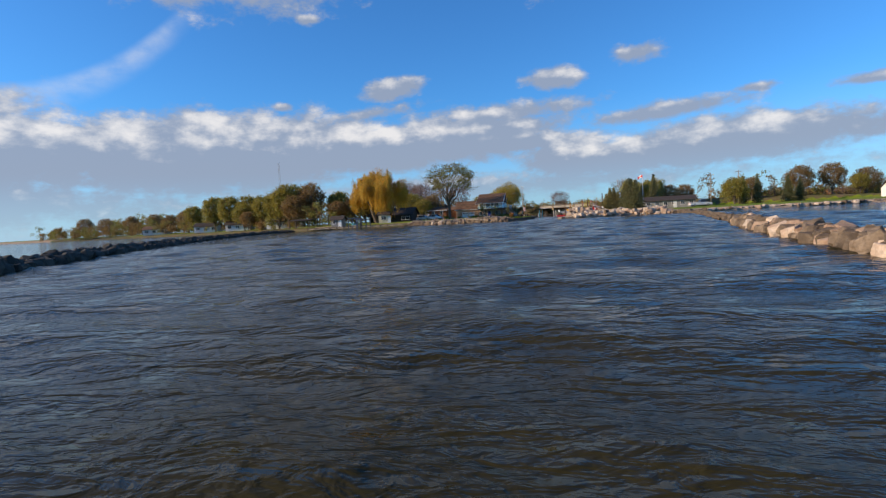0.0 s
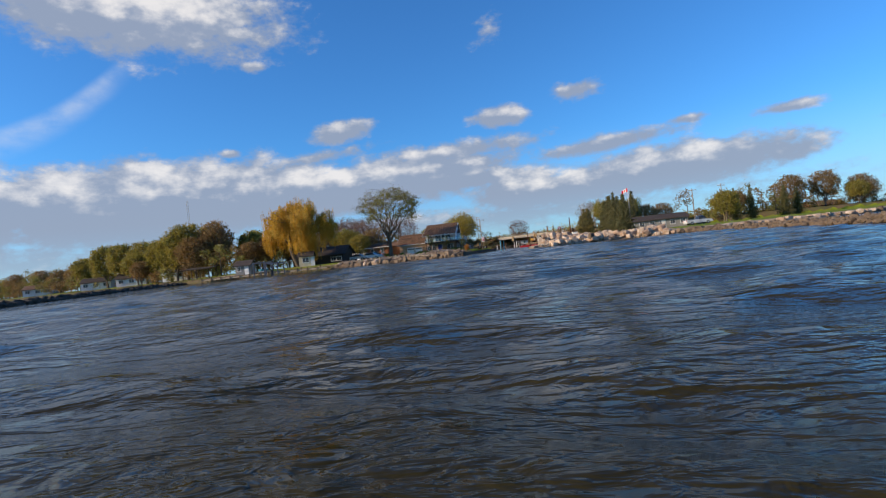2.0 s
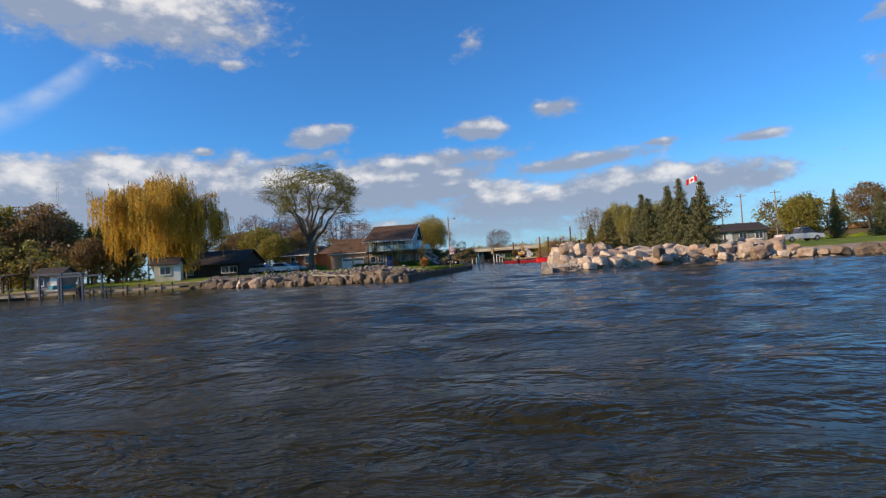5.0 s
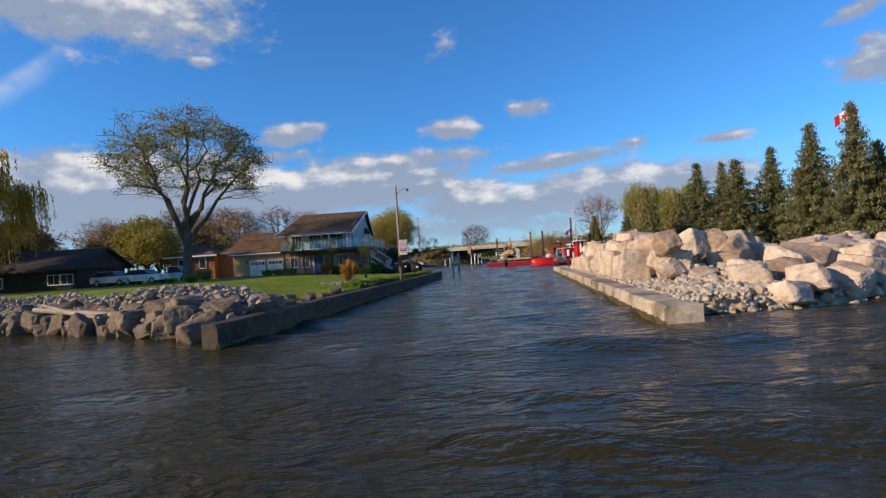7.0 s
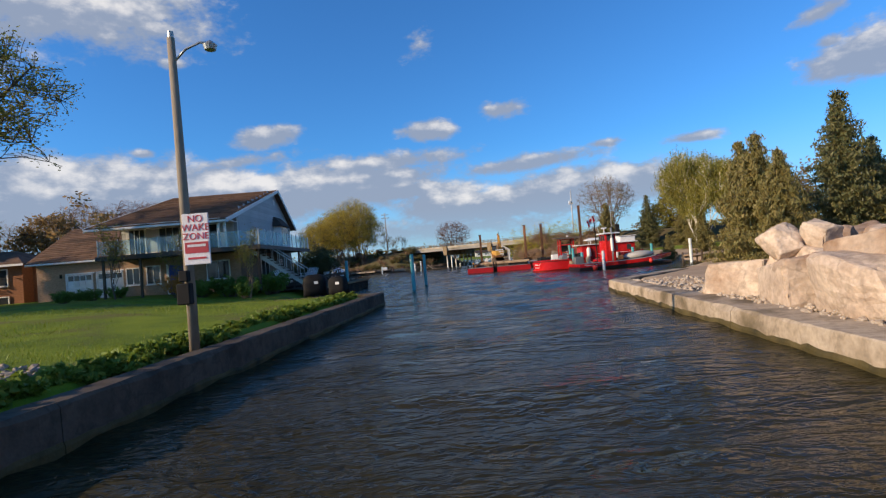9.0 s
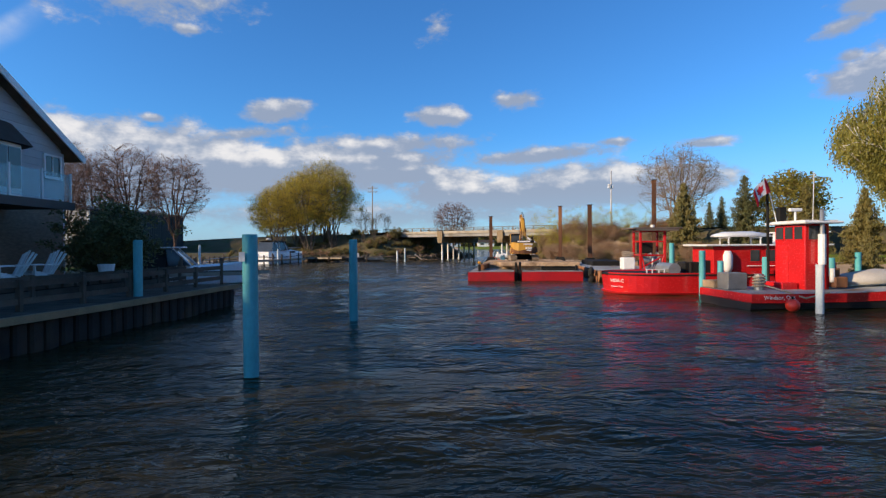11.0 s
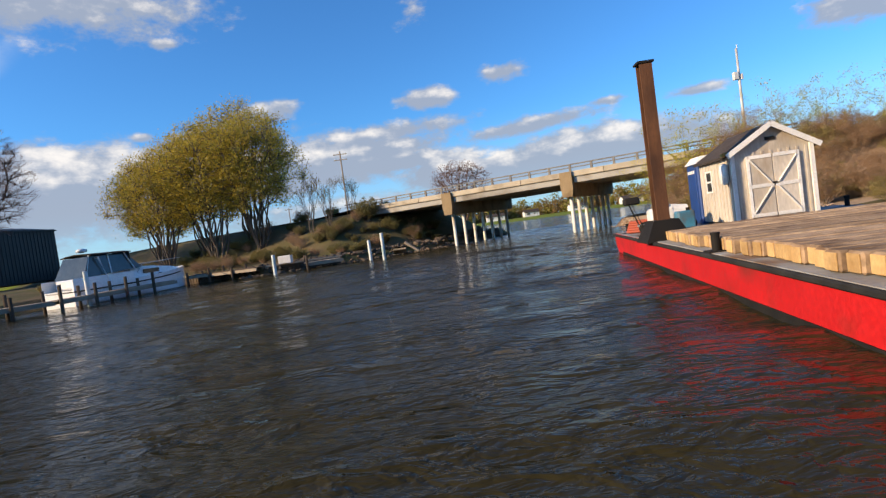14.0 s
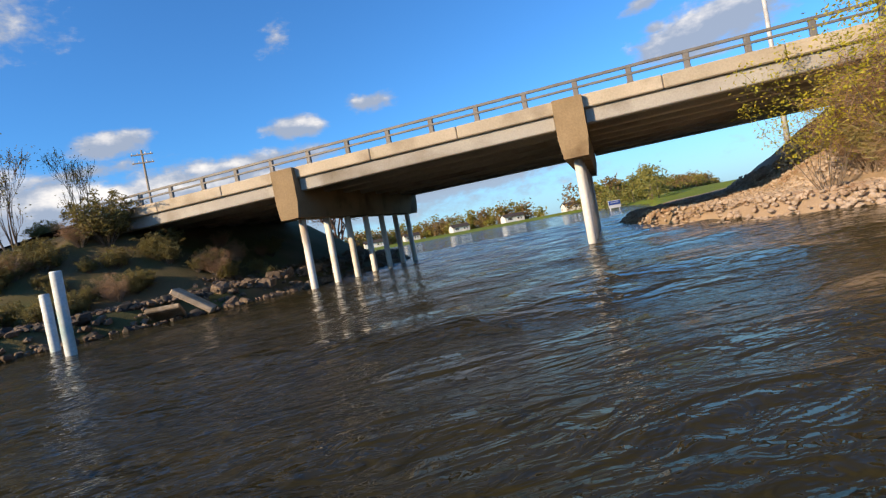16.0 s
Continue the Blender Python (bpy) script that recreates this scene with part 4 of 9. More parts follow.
hose = thing("coiled_hose", BARGE @ pose(0.95, 22.4, 0.64), "coiled orange-red hose on the barge bow", "hose")
f = Form()
for k in range(5):
    pts = [(math.cos(a * 0.314) * (0.75 - 0.03 * k), math.sin(a * 0.314) * (0.5 - 0.03 * k), 0.05 + 0.075 * k) for a in range(21)]
    f.tube(pts, 0.045, 6, cap=False)
part("coil", f, mat("orange_hose", (0.50, 0.10, 0.05), (0.40, 0.08, 0.04), 2, 0.6, 0.1), hose, smooth=True)

# ---------------------------------------------------------------- excavator
EXC = BARGE @ pose(3.35, 8.2, 0.86, 0, 0, 6)
digger = thing("excavator", EXC, "yellow tracked excavator parked on timber mats", "excavator")
ES = 0.78
def E_(p):
    return tuple(v * ES for v in p)


def ebox(size, at, c=0.0, m=None):
    return Form().box(E_(size), E_(at), c, m)


for s in (-1, 1):
    loop = []
    R_, L_ = 0.36, 1.62
    for k in range(13):
        a = math.pi / 2 + math.pi * k / 12
        loop.append((-L_ + R_ * math.cos(a), 0.40 + R_ * math.sin(a)))
    for k in range(13):
        a = -math.pi / 2 + math.pi * k / 12
        loop.append((L_ + R_ * math.cos(a), 0.40 + R_ * math.sin(a)))
    belt = Form().loft([[E_((s * 1.02 + dx, y, z)) for y, z in loop] for dx in (-0.22, 0.22)])
    track = part("track", belt, TRACKS, digger, "dusty steel crawler track")
    length, q = 0.0, []
    for (y0, z0), (y1, z1) in zip(loop, loop[1:] + loop[:1]):
        n = max(1, round(math.hypot(y1 - y0, z1 - z0) / 0.17))
        for k in range(n):
            q.append((y0 + (y1 - y0) * k / n, z0 + (z1 - z0) * k / n, math.atan2(z1 - z0, y1 - y0)))
    shoe = Form().box(E_((0.60, 0.15, 0.05)), (0, 0, 0), 0.008).box(E_((0.60, 0.025, 0.06)), E_((0, 0.05, -0.04))).mesh("track_shoe", TRACKS)
    for y, z, a in q:
        ob = new("track_shoe", shoe)
        ob.parent = track
        ob.matrix_local = Matrix.Translation(E_((s * 1.02, y, z))) @ Matrix.Rotation(a, 4, "X")
    part("track_frame", ebox((0.30, 3.0, 0.34), (s * 0.98, 0, 0.42), 0.04), TRACKS, digger)
    for k in range(7):
        y = -1.2 + k * 0.4
        part("roller", Form().tube([E_((s * 1.22, y, 0.17)), E_((s * 1.27, y, 0.17))], 0.10, 10), BLACK, digger)
    for y in (-1.62, 1.62):
        part("sprocket", Form().tube([E_((s * 1.05, y, 0.40)), E_((s * 1.29, y, 0.40))], 0.24, 16), TRACKS, digger)
part("undercarriage", ebox((1.9, 1.3, 0.34), (0, 0, 0.55), 0.06).tube([E_((0, 0, 0.7)), E_((0, 0, 1.0))], 0.55, 20), BLACK, digger)
part("turntable_frame", ebox((2.44, 3.4, 0.16), (0, -0.45, 1.02), 0.03), YELLOW, digger)
cw = [(-1.23, -1.35), (-1.23, -1.75), (-1.05, -2.15), (-0.6, -2.36), (0.6, -2.36), (1.05, -2.15), (1.23, -1.75), (1.23, -1.35)]
part("counterweight", Form().prism([E_((x, y, 0))[:2] for x, y in reversed(cw)][::-1], 0.98 * ES, 1.98 * ES), YELLOW, digger, "worn yellow counterweight")
part("scuffed_band", Form().prism([E_((x * 1.004, y * 1.003, 0))[:2] for x, y in reversed(cw)][::-1], [ES * v for v in (0.99,) * 8], [ES * v for v in (1.30, 1.62, 1.38, 1.24, 1.46, 1.66, 1.40, 1.25)]), RUST, digger, "rusty scraped lower edge")
part("engine_hood", ebox((2.30, 1.5, 0.16), (0, -0.95, 1.98), 0.05), YELLOW, digger)
part("side_panel", ebox((0.06, 2.2, 0.80), (-1.22, -0.25, 1.5), 0.02), YELLOW, digger)
part("side_panel", ebox((0.06, 2.9, 0.80), (1.22, 0.1, 1.5), 0.02), YELLOW, digger)
part("body_core", ebox((2.36, 2.3, 0.82), (0, -0.2, 1.5)), BLACK, digger)
part("side_stripe", ebox((0.02, 1.9, 0.22), (-1.258, -0.35, 1.66)), BLACK, digger)
part("side_stripe", ebox((0.02, 1.9, 0.22), (-1.258, -0.35, 1.30)), BLACK, digger)
part("cab_side_panel", Form().loft([[E_((x, 1.02, 1.12)), E_((x, 0.30, 1.12)), E_((x, 0.30, 1.62)), E_((x, 0.72, 1.62))] for x in (-1.275, -1.262)]), BLACK, digger, "black wedge-shaped side panel")
for k in range(3):
    part("emblem_bar", ebox((0.02, 0.07, 0.17), (-1.285, 0.72 - k * 0.10, 1.26)), WHITE, digger)
for k in range(3):
    part("number_bar", ebox((0.02, 0.08, 0.17), (-1.275, -0.82 - k * 0.12, 1.30)), WHITE, digger)
part("cab_glass_frame", ebox((0.03, 1.5, 0.06), (-1.215, 0.42, 1.76)), BLACK, digger)
part("hood_lettering", ebox((1.2, 0.02, 0.13), (-0.05, -1.74, 2.13)), WHITE, digger, "plain white bars in place of lettering")
part("hood_board", ebox((1.75, 0.04, 0.22), (0.05, -1.71, 2.12)), BLACK, digger)
for k in range(7):
    part("lettering_bar", ebox((0.09, 0.02, 0.14), (-0.1 + k * 0.125, -2.375, 1.86)), WHITE, digger)
for k in range(3):
    part("lettering_bar", ebox((0.17, 0.02, 0.20), (0.12 + k * 0.22, -2.375, 1.50)), WHITE, digger)
part("lettering_bar", ebox((0.42, 0.02, 0.10), (0.36, -2.375, 1.30)), WHITE, digger)
part("exhaust_stack", Form().tube([E_((0.8, -1.2, 2.0)), E_((0.8, -1.2, 2.55))], 0.06, 10), BLACK, digger)
part("hand_rail", Form().tube([E_((0.75, -0.4, 2.0)), E_((0.75, -0.4, 2.4)), E_((1.15, -0.4, 2.4)), E_((1.15, -1.6, 2.4)), E_((1.15, -1.6, 2.0))], 0.018, 6), BLACK, digger)
cab = part("cab", ebox((0.95, 1.6, 0.14), (-0.74, 0.45, 2.86), 0.05), YELLOW, digger)
for x, y in ((-1.19, -0.33), (-0.29, -0.33), (-1.19, 1.1), (-0.29, 1.22)):
    part("cab_pillar", ebox((0.09, 0.09, 1.75), (x, y, 1.98), 0.012), YELLOW, cab)
part("cab_rear", ebox((0.86, 0.05, 0.85), (-0.74, -0.33, 1.5)), YELLOW, cab)
part("rear_window", ebox((0.80, 0.03, 0.72), (-0.74, -0.34, 2.38)), WINDOW, cab)
part("rear_window_frame", ebox((0.86, 0.05, 0.07), (-0.74, -0.345, 1.98)).box(E_((0.86, 0.06, 0.12)), E_((-0.74, -0.35, 2.78))), BLACK, cab)
part("side_window", ebox((0.03, 1.2, 1.0), (-1.20, 0.42, 2.25)), WINDOW, cab)
part("door_window", ebox((0.03, 0.75, 0.75), (-1.20, 0.6, 1.42)), WINDOW, cab)
part("front_window", ebox((0.84, 0.03, 1.6), (-0.74, 1.14, 2.0)), WINDOW, cab)
part("right_window", ebox((0.03, 1.3, 0.9), (-0.28, 0.42, 2.3)), WINDOW, cab)
for y in (-0.28, 0.22, 1.05):
    part("window_bar", ebox((0.05, 0.06, 1.1), (-1.21, y, 2.25)), BLACK, cab)
part("roof_board", ebox((0.9, 0.04, 0.11), (-0.74, -0.37, 2.86)), BLACK, cab)
boom_path = [(0.28, 0.55, 1.35), (0.28, 1.25, 2.75), (0.28, 2.0, 3.65), (0.28, 3.0, 4.35), (0.28, 4.5, 4.62)]
rings = []
for i, (x, y, z) in enumerate(boom_path):
    a = Vector(boom_path[max(i - 1, 0)])
    b = Vector(boom_path[min(i + 1, 4)])
    d = (b - a).normalized()
    u = Vector((0, -d.z, d.y))
    h = (0.20, 0.25, 0.27, 0.22, 0.15)[i]
    p = Vector((x, y, z))
    rings.append([E_(p + Vector((sx * 0.15, 0, 0)) + u * h * sz) for sx, sz in ((-1, -1), (1, -1), (1, 1), (-1, 1))])
part("boom", Form().loft(rings), YELLOW, digger, "curved yellow boom")
for k in range(5):
    part("boom_lettering", Form().beam(E_((0.11, 3.1 + k * 0.19, 4.37 + k * 0.035)), E_((0.11, 3.22 + k * 0.19, 4.392 + k * 0.035)), 0.02, 0.16), WHITE, digger)
arm = part("arm", Form().loft([[E_((0.28 + sx * 0.12, y + dy * sz, z)) for sx, sz in ((-1, -1), (1, -1), (1, 1), (-1, 1))] for y, dy, z in ((4.50, 0.15, 5.0), (4.56, 0.20, 4.5), (4.70, 0.15, 3.2), (4.78, 0.11, 1.6))]), YELLOW, digger)
for s in (-0.14, 0.14):
    part("boom_cylinder", Form().tube([E_((0.28 + s * 1.9, 1.3, 1.2)), E_((0.28 + s * 1.9, 1.9, 2.6))], 0.075, 10).tube([E_((0.28 + s * 1.9, 1.9, 2.6)), E_((0.28 + s * 1.9, 2.2, 3.5))], 0.045, 10), YELLOW, digger)
part("arm_cylinder", Form().tube([E_((0.28, 2.5, 4.5)), E_((0.28, 3.6, 4.9))], 0.07, 10).tube([E_((0.28, 3.6, 4.9)), E_((0.28, 4.45, 4.98))], 0.045, 10), YELLOW, digger)
part("bucket_cylinder", Form().tube([E_((0.28, 5.0, 4.6)), E_((0.28, 5.1, 3.2))], 0.07, 10).tube([E_((0.28, 5.1, 3.2)), E_((0.28, 5.05, 2.1))], 0.04, 10), GALV, digger)
bk = [(4.95, 1.5), (5.1, 1.0), (4.95, 0.45), (4.5, 0.18), (4.05, 0.22), (4.45, 0.55), (4.6, 1.0), (4.62, 1.45)]
part("bucket", Form().loft([[E_((x, y, z)) for y, z in bk] for x in (-0.25, 0.81)]), RUST, digger, "rust-worn digging bucket")
for k in range(4):
    part("bucket_tooth", ebox((0.09, 0.3, 0.06), (-0.15 + k * 0.29, 3.95, 0.2)), TRACKS, digger)
part("hose_run", Form().tube([E_((0.40, 1.3, 3.2)), E_((0.42, 2.1, 4.3)), E_((0.42, 3.1, 4.9)), E_((0.40, 4.3, 5.3)), E_((0.36, 4.65, 4.9))], 0.022, 6), BLACK, digger)

# ---------------------------------------------------------------- rusty second barge with winch frame
B2 = Matrix.Translation((13.7, 78.1, 0)) @ Matrix.Rotation(radians(-7), 4, "Z")
raft = thing("rusty_barge", B2, "rust-stained grey deck barge moored beside the red one", "barge")
RUSTY_HULL = mat("rusted_hull_plate", (0.30, 0.13, 0.06), (0.20, 0.09, 0.045), 1.4, 0.8, 0.3, 18, stain=(0.45, 0.24, 0.12), stain_scale=0.7)
part("hull", Form().loft([[(x, 0.9, -0.4), (x, 0.0, 0.3), (x, 0.0, 0.62), (x, 17.0, 0.66), (x, 17.0, -0.4)] for x in (0, 6.6)]), RUSTY_HULL, raft)
part("deck_plate", Form().box((6.5, 16.8, 0.03), (3.3, 8.5, 0.665)), DECK, raft)
part("hatch_coaming", Form().box((2.2, 5.0, 0.35), (2.0, 10.0, 0.85), 0.03), BLACK, raft)
part("plank_stack", Form().box((1.0, 3.6, 0.25), (4.4, 9.0, 0.8), 0.02), TIMBER, raft)
part("tyre_fender", Form().tube([(-0.35 + 0.0, 1.0 + 0.38 * math.cos(a * 0.524), 0.30 + 0.38 * math.sin(a * 0.524)) for a in range(13)], 0.15, 8, cap=False), RUBBER, raft, "big black tyre fender", smooth=True)
part("tyre_fender", Form().tube([(-0.1, 2.4 + 0.3 * math.cos(a * 0.524), 0.42 + 0.3 * math.sin(a * 0.524)) for a in range(13)], 0.12, 8, cap=False), RUBBER, raft, "black tyre fender", smooth=True)
spud("spud_pile", B2 @ pose(1.88, 14.2, 0, 0, 0, 4), 5.7, "tall rusty spud pile on the grey barge")
spud("spud_pile", B2 @ pose(7.1, 13.6, 0, 0, 0, -3), 7.7, "very tall dark rusty spud pile on the grey barge")
frame_t = thing("winch_frame", B2 @ pose(3.4, 1.9, 0.68, 0, 0, 5), "red steel winch frame with a plank roof", "winch")
for x in (-0.75, 0.75):
    for y in (-0.6, 0.6):
        part("post", Form().box((0.13, 0.13, 2.5), (x, y, 1.25), 0.01), RED_GLOSS, frame_t)
for z in (0.9, 1.75, 2.4):
    for y in (-0.6, 0.6):
        part("cross_bar", Form().box((1.6, 0.09, 0.09), (0, y, z)), RED_GLOSS, frame_t)
    for x in (-0.75, 0.75):
        part("cross_bar", Form().box((0.09, 1.2, 0.09), (x, 0, z)), RED_GLOSS, frame_t)
for s in (-1, 1):
    part("curved_brace", Form().tube([(s * 0.75, -0.62, 1.0), (s * 0.62, -0.62, 0.6), (s * 0.5, -0.62, 0.05)], 0.05, 8), RED_GLOSS, frame_t)
part("roof", Form().box((3.1, 2.1, 0.10), (0.2, 0.1, 2.58), 0.02).box((2.6, 0.12, 0.12), (0.2, -0.9, 2.48)), mat("grey_plank_roof", (0.16, 0.12, 0.10), (0.11, 0.085, 0.07), 1.2, 0.85, 0.3), frame_t)
part("diagonal_brace", Form().beam((-0.75, -0.6, 0.1), (0.75, -0.6, 0.9), 0.07, 0.07), RED_GLOSS, frame_t)
part("drum", Form().tube([(-0.45, 0, 0.55), (0.45, 0, 0.55)], 0.26, 16), GALV, frame_t)
for x in (0.05, 0.5):
    flange = part("drum_flange", Form().tube([(x, 0.48 * math.cos(k * 0.3927), 0.55 + 0.48 * math.sin(k * 0.3927)) for k in range(17)], 0.045, 6, cap=False), WHITE, frame_t, smooth=True)
    for k in range(4):
        c, d = 0.48 * math.cos(k * 0.785), 0.48 * math.sin(k * 0.785)
        part("spoke", Form().tube([(x, -c, 0.55 - d), (x, c, 0.55 + d)], 0.03, 6), WHITE, flange)
part("engine", Form().box((0.8, 0.7, 0.7), (-0.2, 0.2, 1.35), 0.05), BLACK, frame_t)
part("roof_light", Form().tube([(0.3, 0.2, 2.63), (0.3, 0.2, 2.82)], 0.12, 10), WHITE, frame_t)
white_tank = thing("deck_tank", B2 @ pose(2.0, 1.6, 0.68), "white deck tank with coiled rope", "tank")
part("body", Form().box((0.75, 0.9, 0.75), (0, 0, 0.38), 0.06), WHITE, white_tank)
part("rope_coil", Form().tube([(0.35 * math.cos(a * 0.6), -0.2 + 0.2 * math.sin(a * 0.6), 0.78 + 0.012 * a) for a in range(30)], 0.03, 5), DOCKPALE, white_tank)
compressor = thing("deck_winch", B2 @ pose(4.6, 7.0, 0.68), "small dark deck winch with a red lever", "winch")
part("body", Form().box((1.0, 0.7, 0.4), (0, 0, 0.25), 0.05), BLACK, compressor)
part("drum", Form().tube([(-0.4, 0, 0.55), (0.4, 0, 0.55)], 0.2, 12), BLACK, compressor)
part("lever", Form().tube([(0.0, 0, 0.6), (0.05, 0, 1.15)], 0.05, 8), RED_GLOSS, compressor)

# ---------------------------------------------------------------- red boats
def boat_hull(length, width, free_s, free_b, draft=0.5, square=0.75, n=14):
    """Rings of a hull from stern (x = 0) to bow (x = length)."""
    rings = []
    for i in range(n + 1):
        s = i / n
        k = 1 - min(1, s * 5)
        w = width / 2 * (square + (1 - square) * math.sqrt(1 - k * k)) * (1 - max(0, (s - 0.62) / 0.38) ** 2.2)
        w = max(w, 0.03)
        top = free_s + (free_b - free_s) * max(0, (s - 0.35) / 0.65) ** 1.6
        x = s * length
        rake = 0.17 * length * max(0, (s - 0.7) / 0.3) ** 1.5
        rings.append([(x - rake, 0, -draft * (1 - s * 0.4)), (x - rake * 0.5, w * 0.72, -draft * 0.5), (x, w, 0.05), (x, w * 1.03, top), (x, w * 0.94, top), (x, w * 0.9, top - 0.16), (x, 0, top - 0.14),
                      (x, -w * 0.9, top - 0.16), (x, -w * 0.94, top), (x, -w * 1.03, top), (x, -w, 0.05), (x - rake * 0.5, -w * 0.72, -draft * 0.5)])
    return rings


def orange_buoy(m):
    b = thing("buoy", m, "round orange-red mooring buoy hanging on the hull", "buoy", "buoys")
    f = Form()
    rings = []
    for k in range(9):
        a = math.pi * k / 8
        rings.append([(0.22 * math.sin(a) * math.cos(q * 0.524), 0.22 * math.sin(a) * math.sin(q * 0.524), -0.22 * math.cos(a)) for q in range(12)])
    part("ball", f.loft(rings), mat("orange_vinyl", (0.75, 0.05, 0.03), (0.68, 0.045, 0.025), 1, 0.35, 0.0), b, smooth=True)
    part("eye", Form().tube([(0, 0, 0.2), (0, 0, 0.3)], 0.04, 8), BLACK, b)
    return b


TUG = Matrix.Translation((14.15, 65.4, 0)) @ Matrix.Rotation(radians(2), 4, "Z")
tug = thing("red_tug", TUG, "red workboat with a tall red wheelhouse and grey deck", "boat")
HULL_BLACK = mat("black_hull_paint", (0.02, 0.022, 0.024), (0.03, 0.03, 0.03), 1, 0.4, 0.05)
h = boat_hull(8.9, 3.2, 0.56, 0.95, 0.5, 0.97)
part("hull", Form().loft([[(x, y, min(z, 0.30)) if z > 0.2 else (x, y, z) for x, y, z in r] for r in h]), HULL_BLACK, tug, "black lower hull")
part("sheer_band", Form().loft([[r[9], (r[9][0], r[9][1] * 1.02, r[9][2] - 0.30), (r[3][0], r[3][1] * 1.02, r[3][2] - 0.30), r[3]] for r in h]), RED_GLOSS, tug, "red sheer band")
part("deck_plate", Form().loft([[(r[0][0] if i < 14 else r[3][0], -abs(r[3][1]) * 0.97, r[3][2] + 0.004), (r[3][0], abs(r[3][1]) * 0.97, r[3][2] + 0.004)] for i, r in enumerate(h)], close=False), DECK, tug)
WHX = 3.4
wh = part("wheelhouse", Form().box((0.95, 1.6, 2.44), (WHX, 0.55, 1.77), 0.03), RED_GLOSS, tug, "tall red wheelhouse")
part("roof", Form().box((1.5, 2.2, 0.09), (WHX + 0.05, 0.55, 3.03), 0.03).box((1.3, 1.9, 0.05), (WHX + 0.05, 0.55, 3.095), 0.02), WHITE, wh, "white wheelhouse roof")
for y in (0.06, 0.56, 1.06):
    part("window", Form().box((0.03, 0.38, 0.46), (WHX - 0.485, y, 2.66)), WINDOW, wh)
    part("window_frame", Form().box((0.02, 0.44, 0.04), (WHX - 0.487, y, 2.41)).box((0.02, 0.44, 0.04), (WHX - 0.487, y, 2.91)), RED_GLOSS, wh)
for x in (0.0,):
    part("window", Form().box((0.66, 0.03, 0.50), (WHX + x, -0.26, 2.66)), WINDOW, wh)
    part("window_frame", Form().box((0.74, 0.02, 0.05), (WHX + x, -0.265, 2.38)).box((0.74, 0.02, 0.04), (WHX + x, -0.265, 2.94)), RED_GLOSS, wh)
part("door", Form().box((0.03, 0.6, 1.5), (WHX - 0.485, 0.9, 1.45), 0.01), RED_GLOSS, wh)
part("step_box", Form().box((0.6, 1.4, 0.3), (WHX - 0.85, 0.7, 0.66), 0.02), RED_GLOSS, tug)
part("exhaust_pipe", Form().tube([(WHX + 0.05, -0.42, 0.6), (WHX + 0.05, -0.42, 3.5)], 0.075, 10), GALV, tug, smooth=True)
part("exhaust_cap", Form().tube([(WHX + 0.05, -0.42, 1.5), (WHX + 0.05, -0.42, 2.6)], 0.13, 10), WHITE, tug)
part("aerial", Form().tube([(WHX + 0.5, 0.6, 3.1), (WHX + 0.55, 0.6, 5.0)], 0.014, 5), WHITE, tug)
part("radar", Form().tube([(WHX - 0.2, 0.6, 3.1), (WHX - 0.2, 0.6, 3.5)], 0.04, 8).box((0.5, 0.16, 0.12), (WHX - 0.2, 0.6, 3.55), 0.03), WHITE, tug)
part("mast", Form().tube([(WHX - 0.7, 1.4, 0.6), (WHX - 0.75, 1.4, 4.3)], 0.05, 8), BLACK, tug)
part("tow_post", Form().tube([(1.35, 0.0, 0.56), (1.35, 0.0, 1.15)], 0.16, 10), GALV, tug)
part("rope_coil", Form().tube([(1.35 + 0.2 * math.cos(a * 0.7), 0.2 * math.sin(a * 0.7), 0.65 + 0.012 * a) for a in range(36)], 0.035, 5), DOCKPALE, tug, "mooring rope round the tow post")
part("mooring_rope", Form().tube([(1.4, -0.2, 0.75), (1.3, -1.4, 0.64), (1.8, -1.75, 0.42), (2.6, -1.8, 0.62)], 0.03, 6), DOCKPALE, tug)
part("deck_box", Form().box((0.75, 0.7, 0.62), (0.6, 0.45, 0.88), 0.03), mat("grey_locker", (0.2, 0.2, 0.2), None, 1.5, 0.6, 0.1), tug)
part("timber_crate", Form().box((1.2, 0.8, 0.28), (0.7, 1.2, 0.72), 0.02), TIMBER, tug)
part("tarpaulin", Form().loft([[(x, 0.2 + w * math.cos(q), 0.75 + hh + abs(w) * 0.45 * math.sin(q)) for q in (0, 0.8, 1.57, 2.3, 3.14, 4.7)] for x, w, hh in ((4.6, 0.2, 0.05), (5.0, 0.7, 0.1), (6.0, 0.9, 0.15), (6.9, 0.7, 0.2), (7.4, 0.2, 0.25))]), mat("pale_tarpaulin", (0.5, 0.47, 0.43), (0.42, 0.4, 0.36), 1.2, 0.8, 0.2), tug, "pale folded tarpaulin", smooth=True)
part("fire_pump", Form().box((0.5, 0.5, 0.4), (4.1, -0.3, 0.85), 0.04).tube([(4.1, -0.3, 1.0), (4.1, -0.3, 1.35)], 0.1, 8), RUST, tug)
part("life_ring", Form().tube([(WHX + 0.45, -0.40, 0.85), (WHX + 0.45, -0.40, 1.0), (WHX + 0.45, -0.40, 1.35)], 0.09, 8), WHITE, tug, "white hanging fender", smooth=True)
lettering("stern_lettering", "Windsor, Ont.", 0.19, Matrix.Translation((0.95, -1.68, 0.44)), WHITE, tug, "white lettering on the red band")
orange_buoy(TUG @ pose(1.25, -1.86, 0.2))
orange_buoy(TUG @ pose(6.3, -1.55, 0.4))
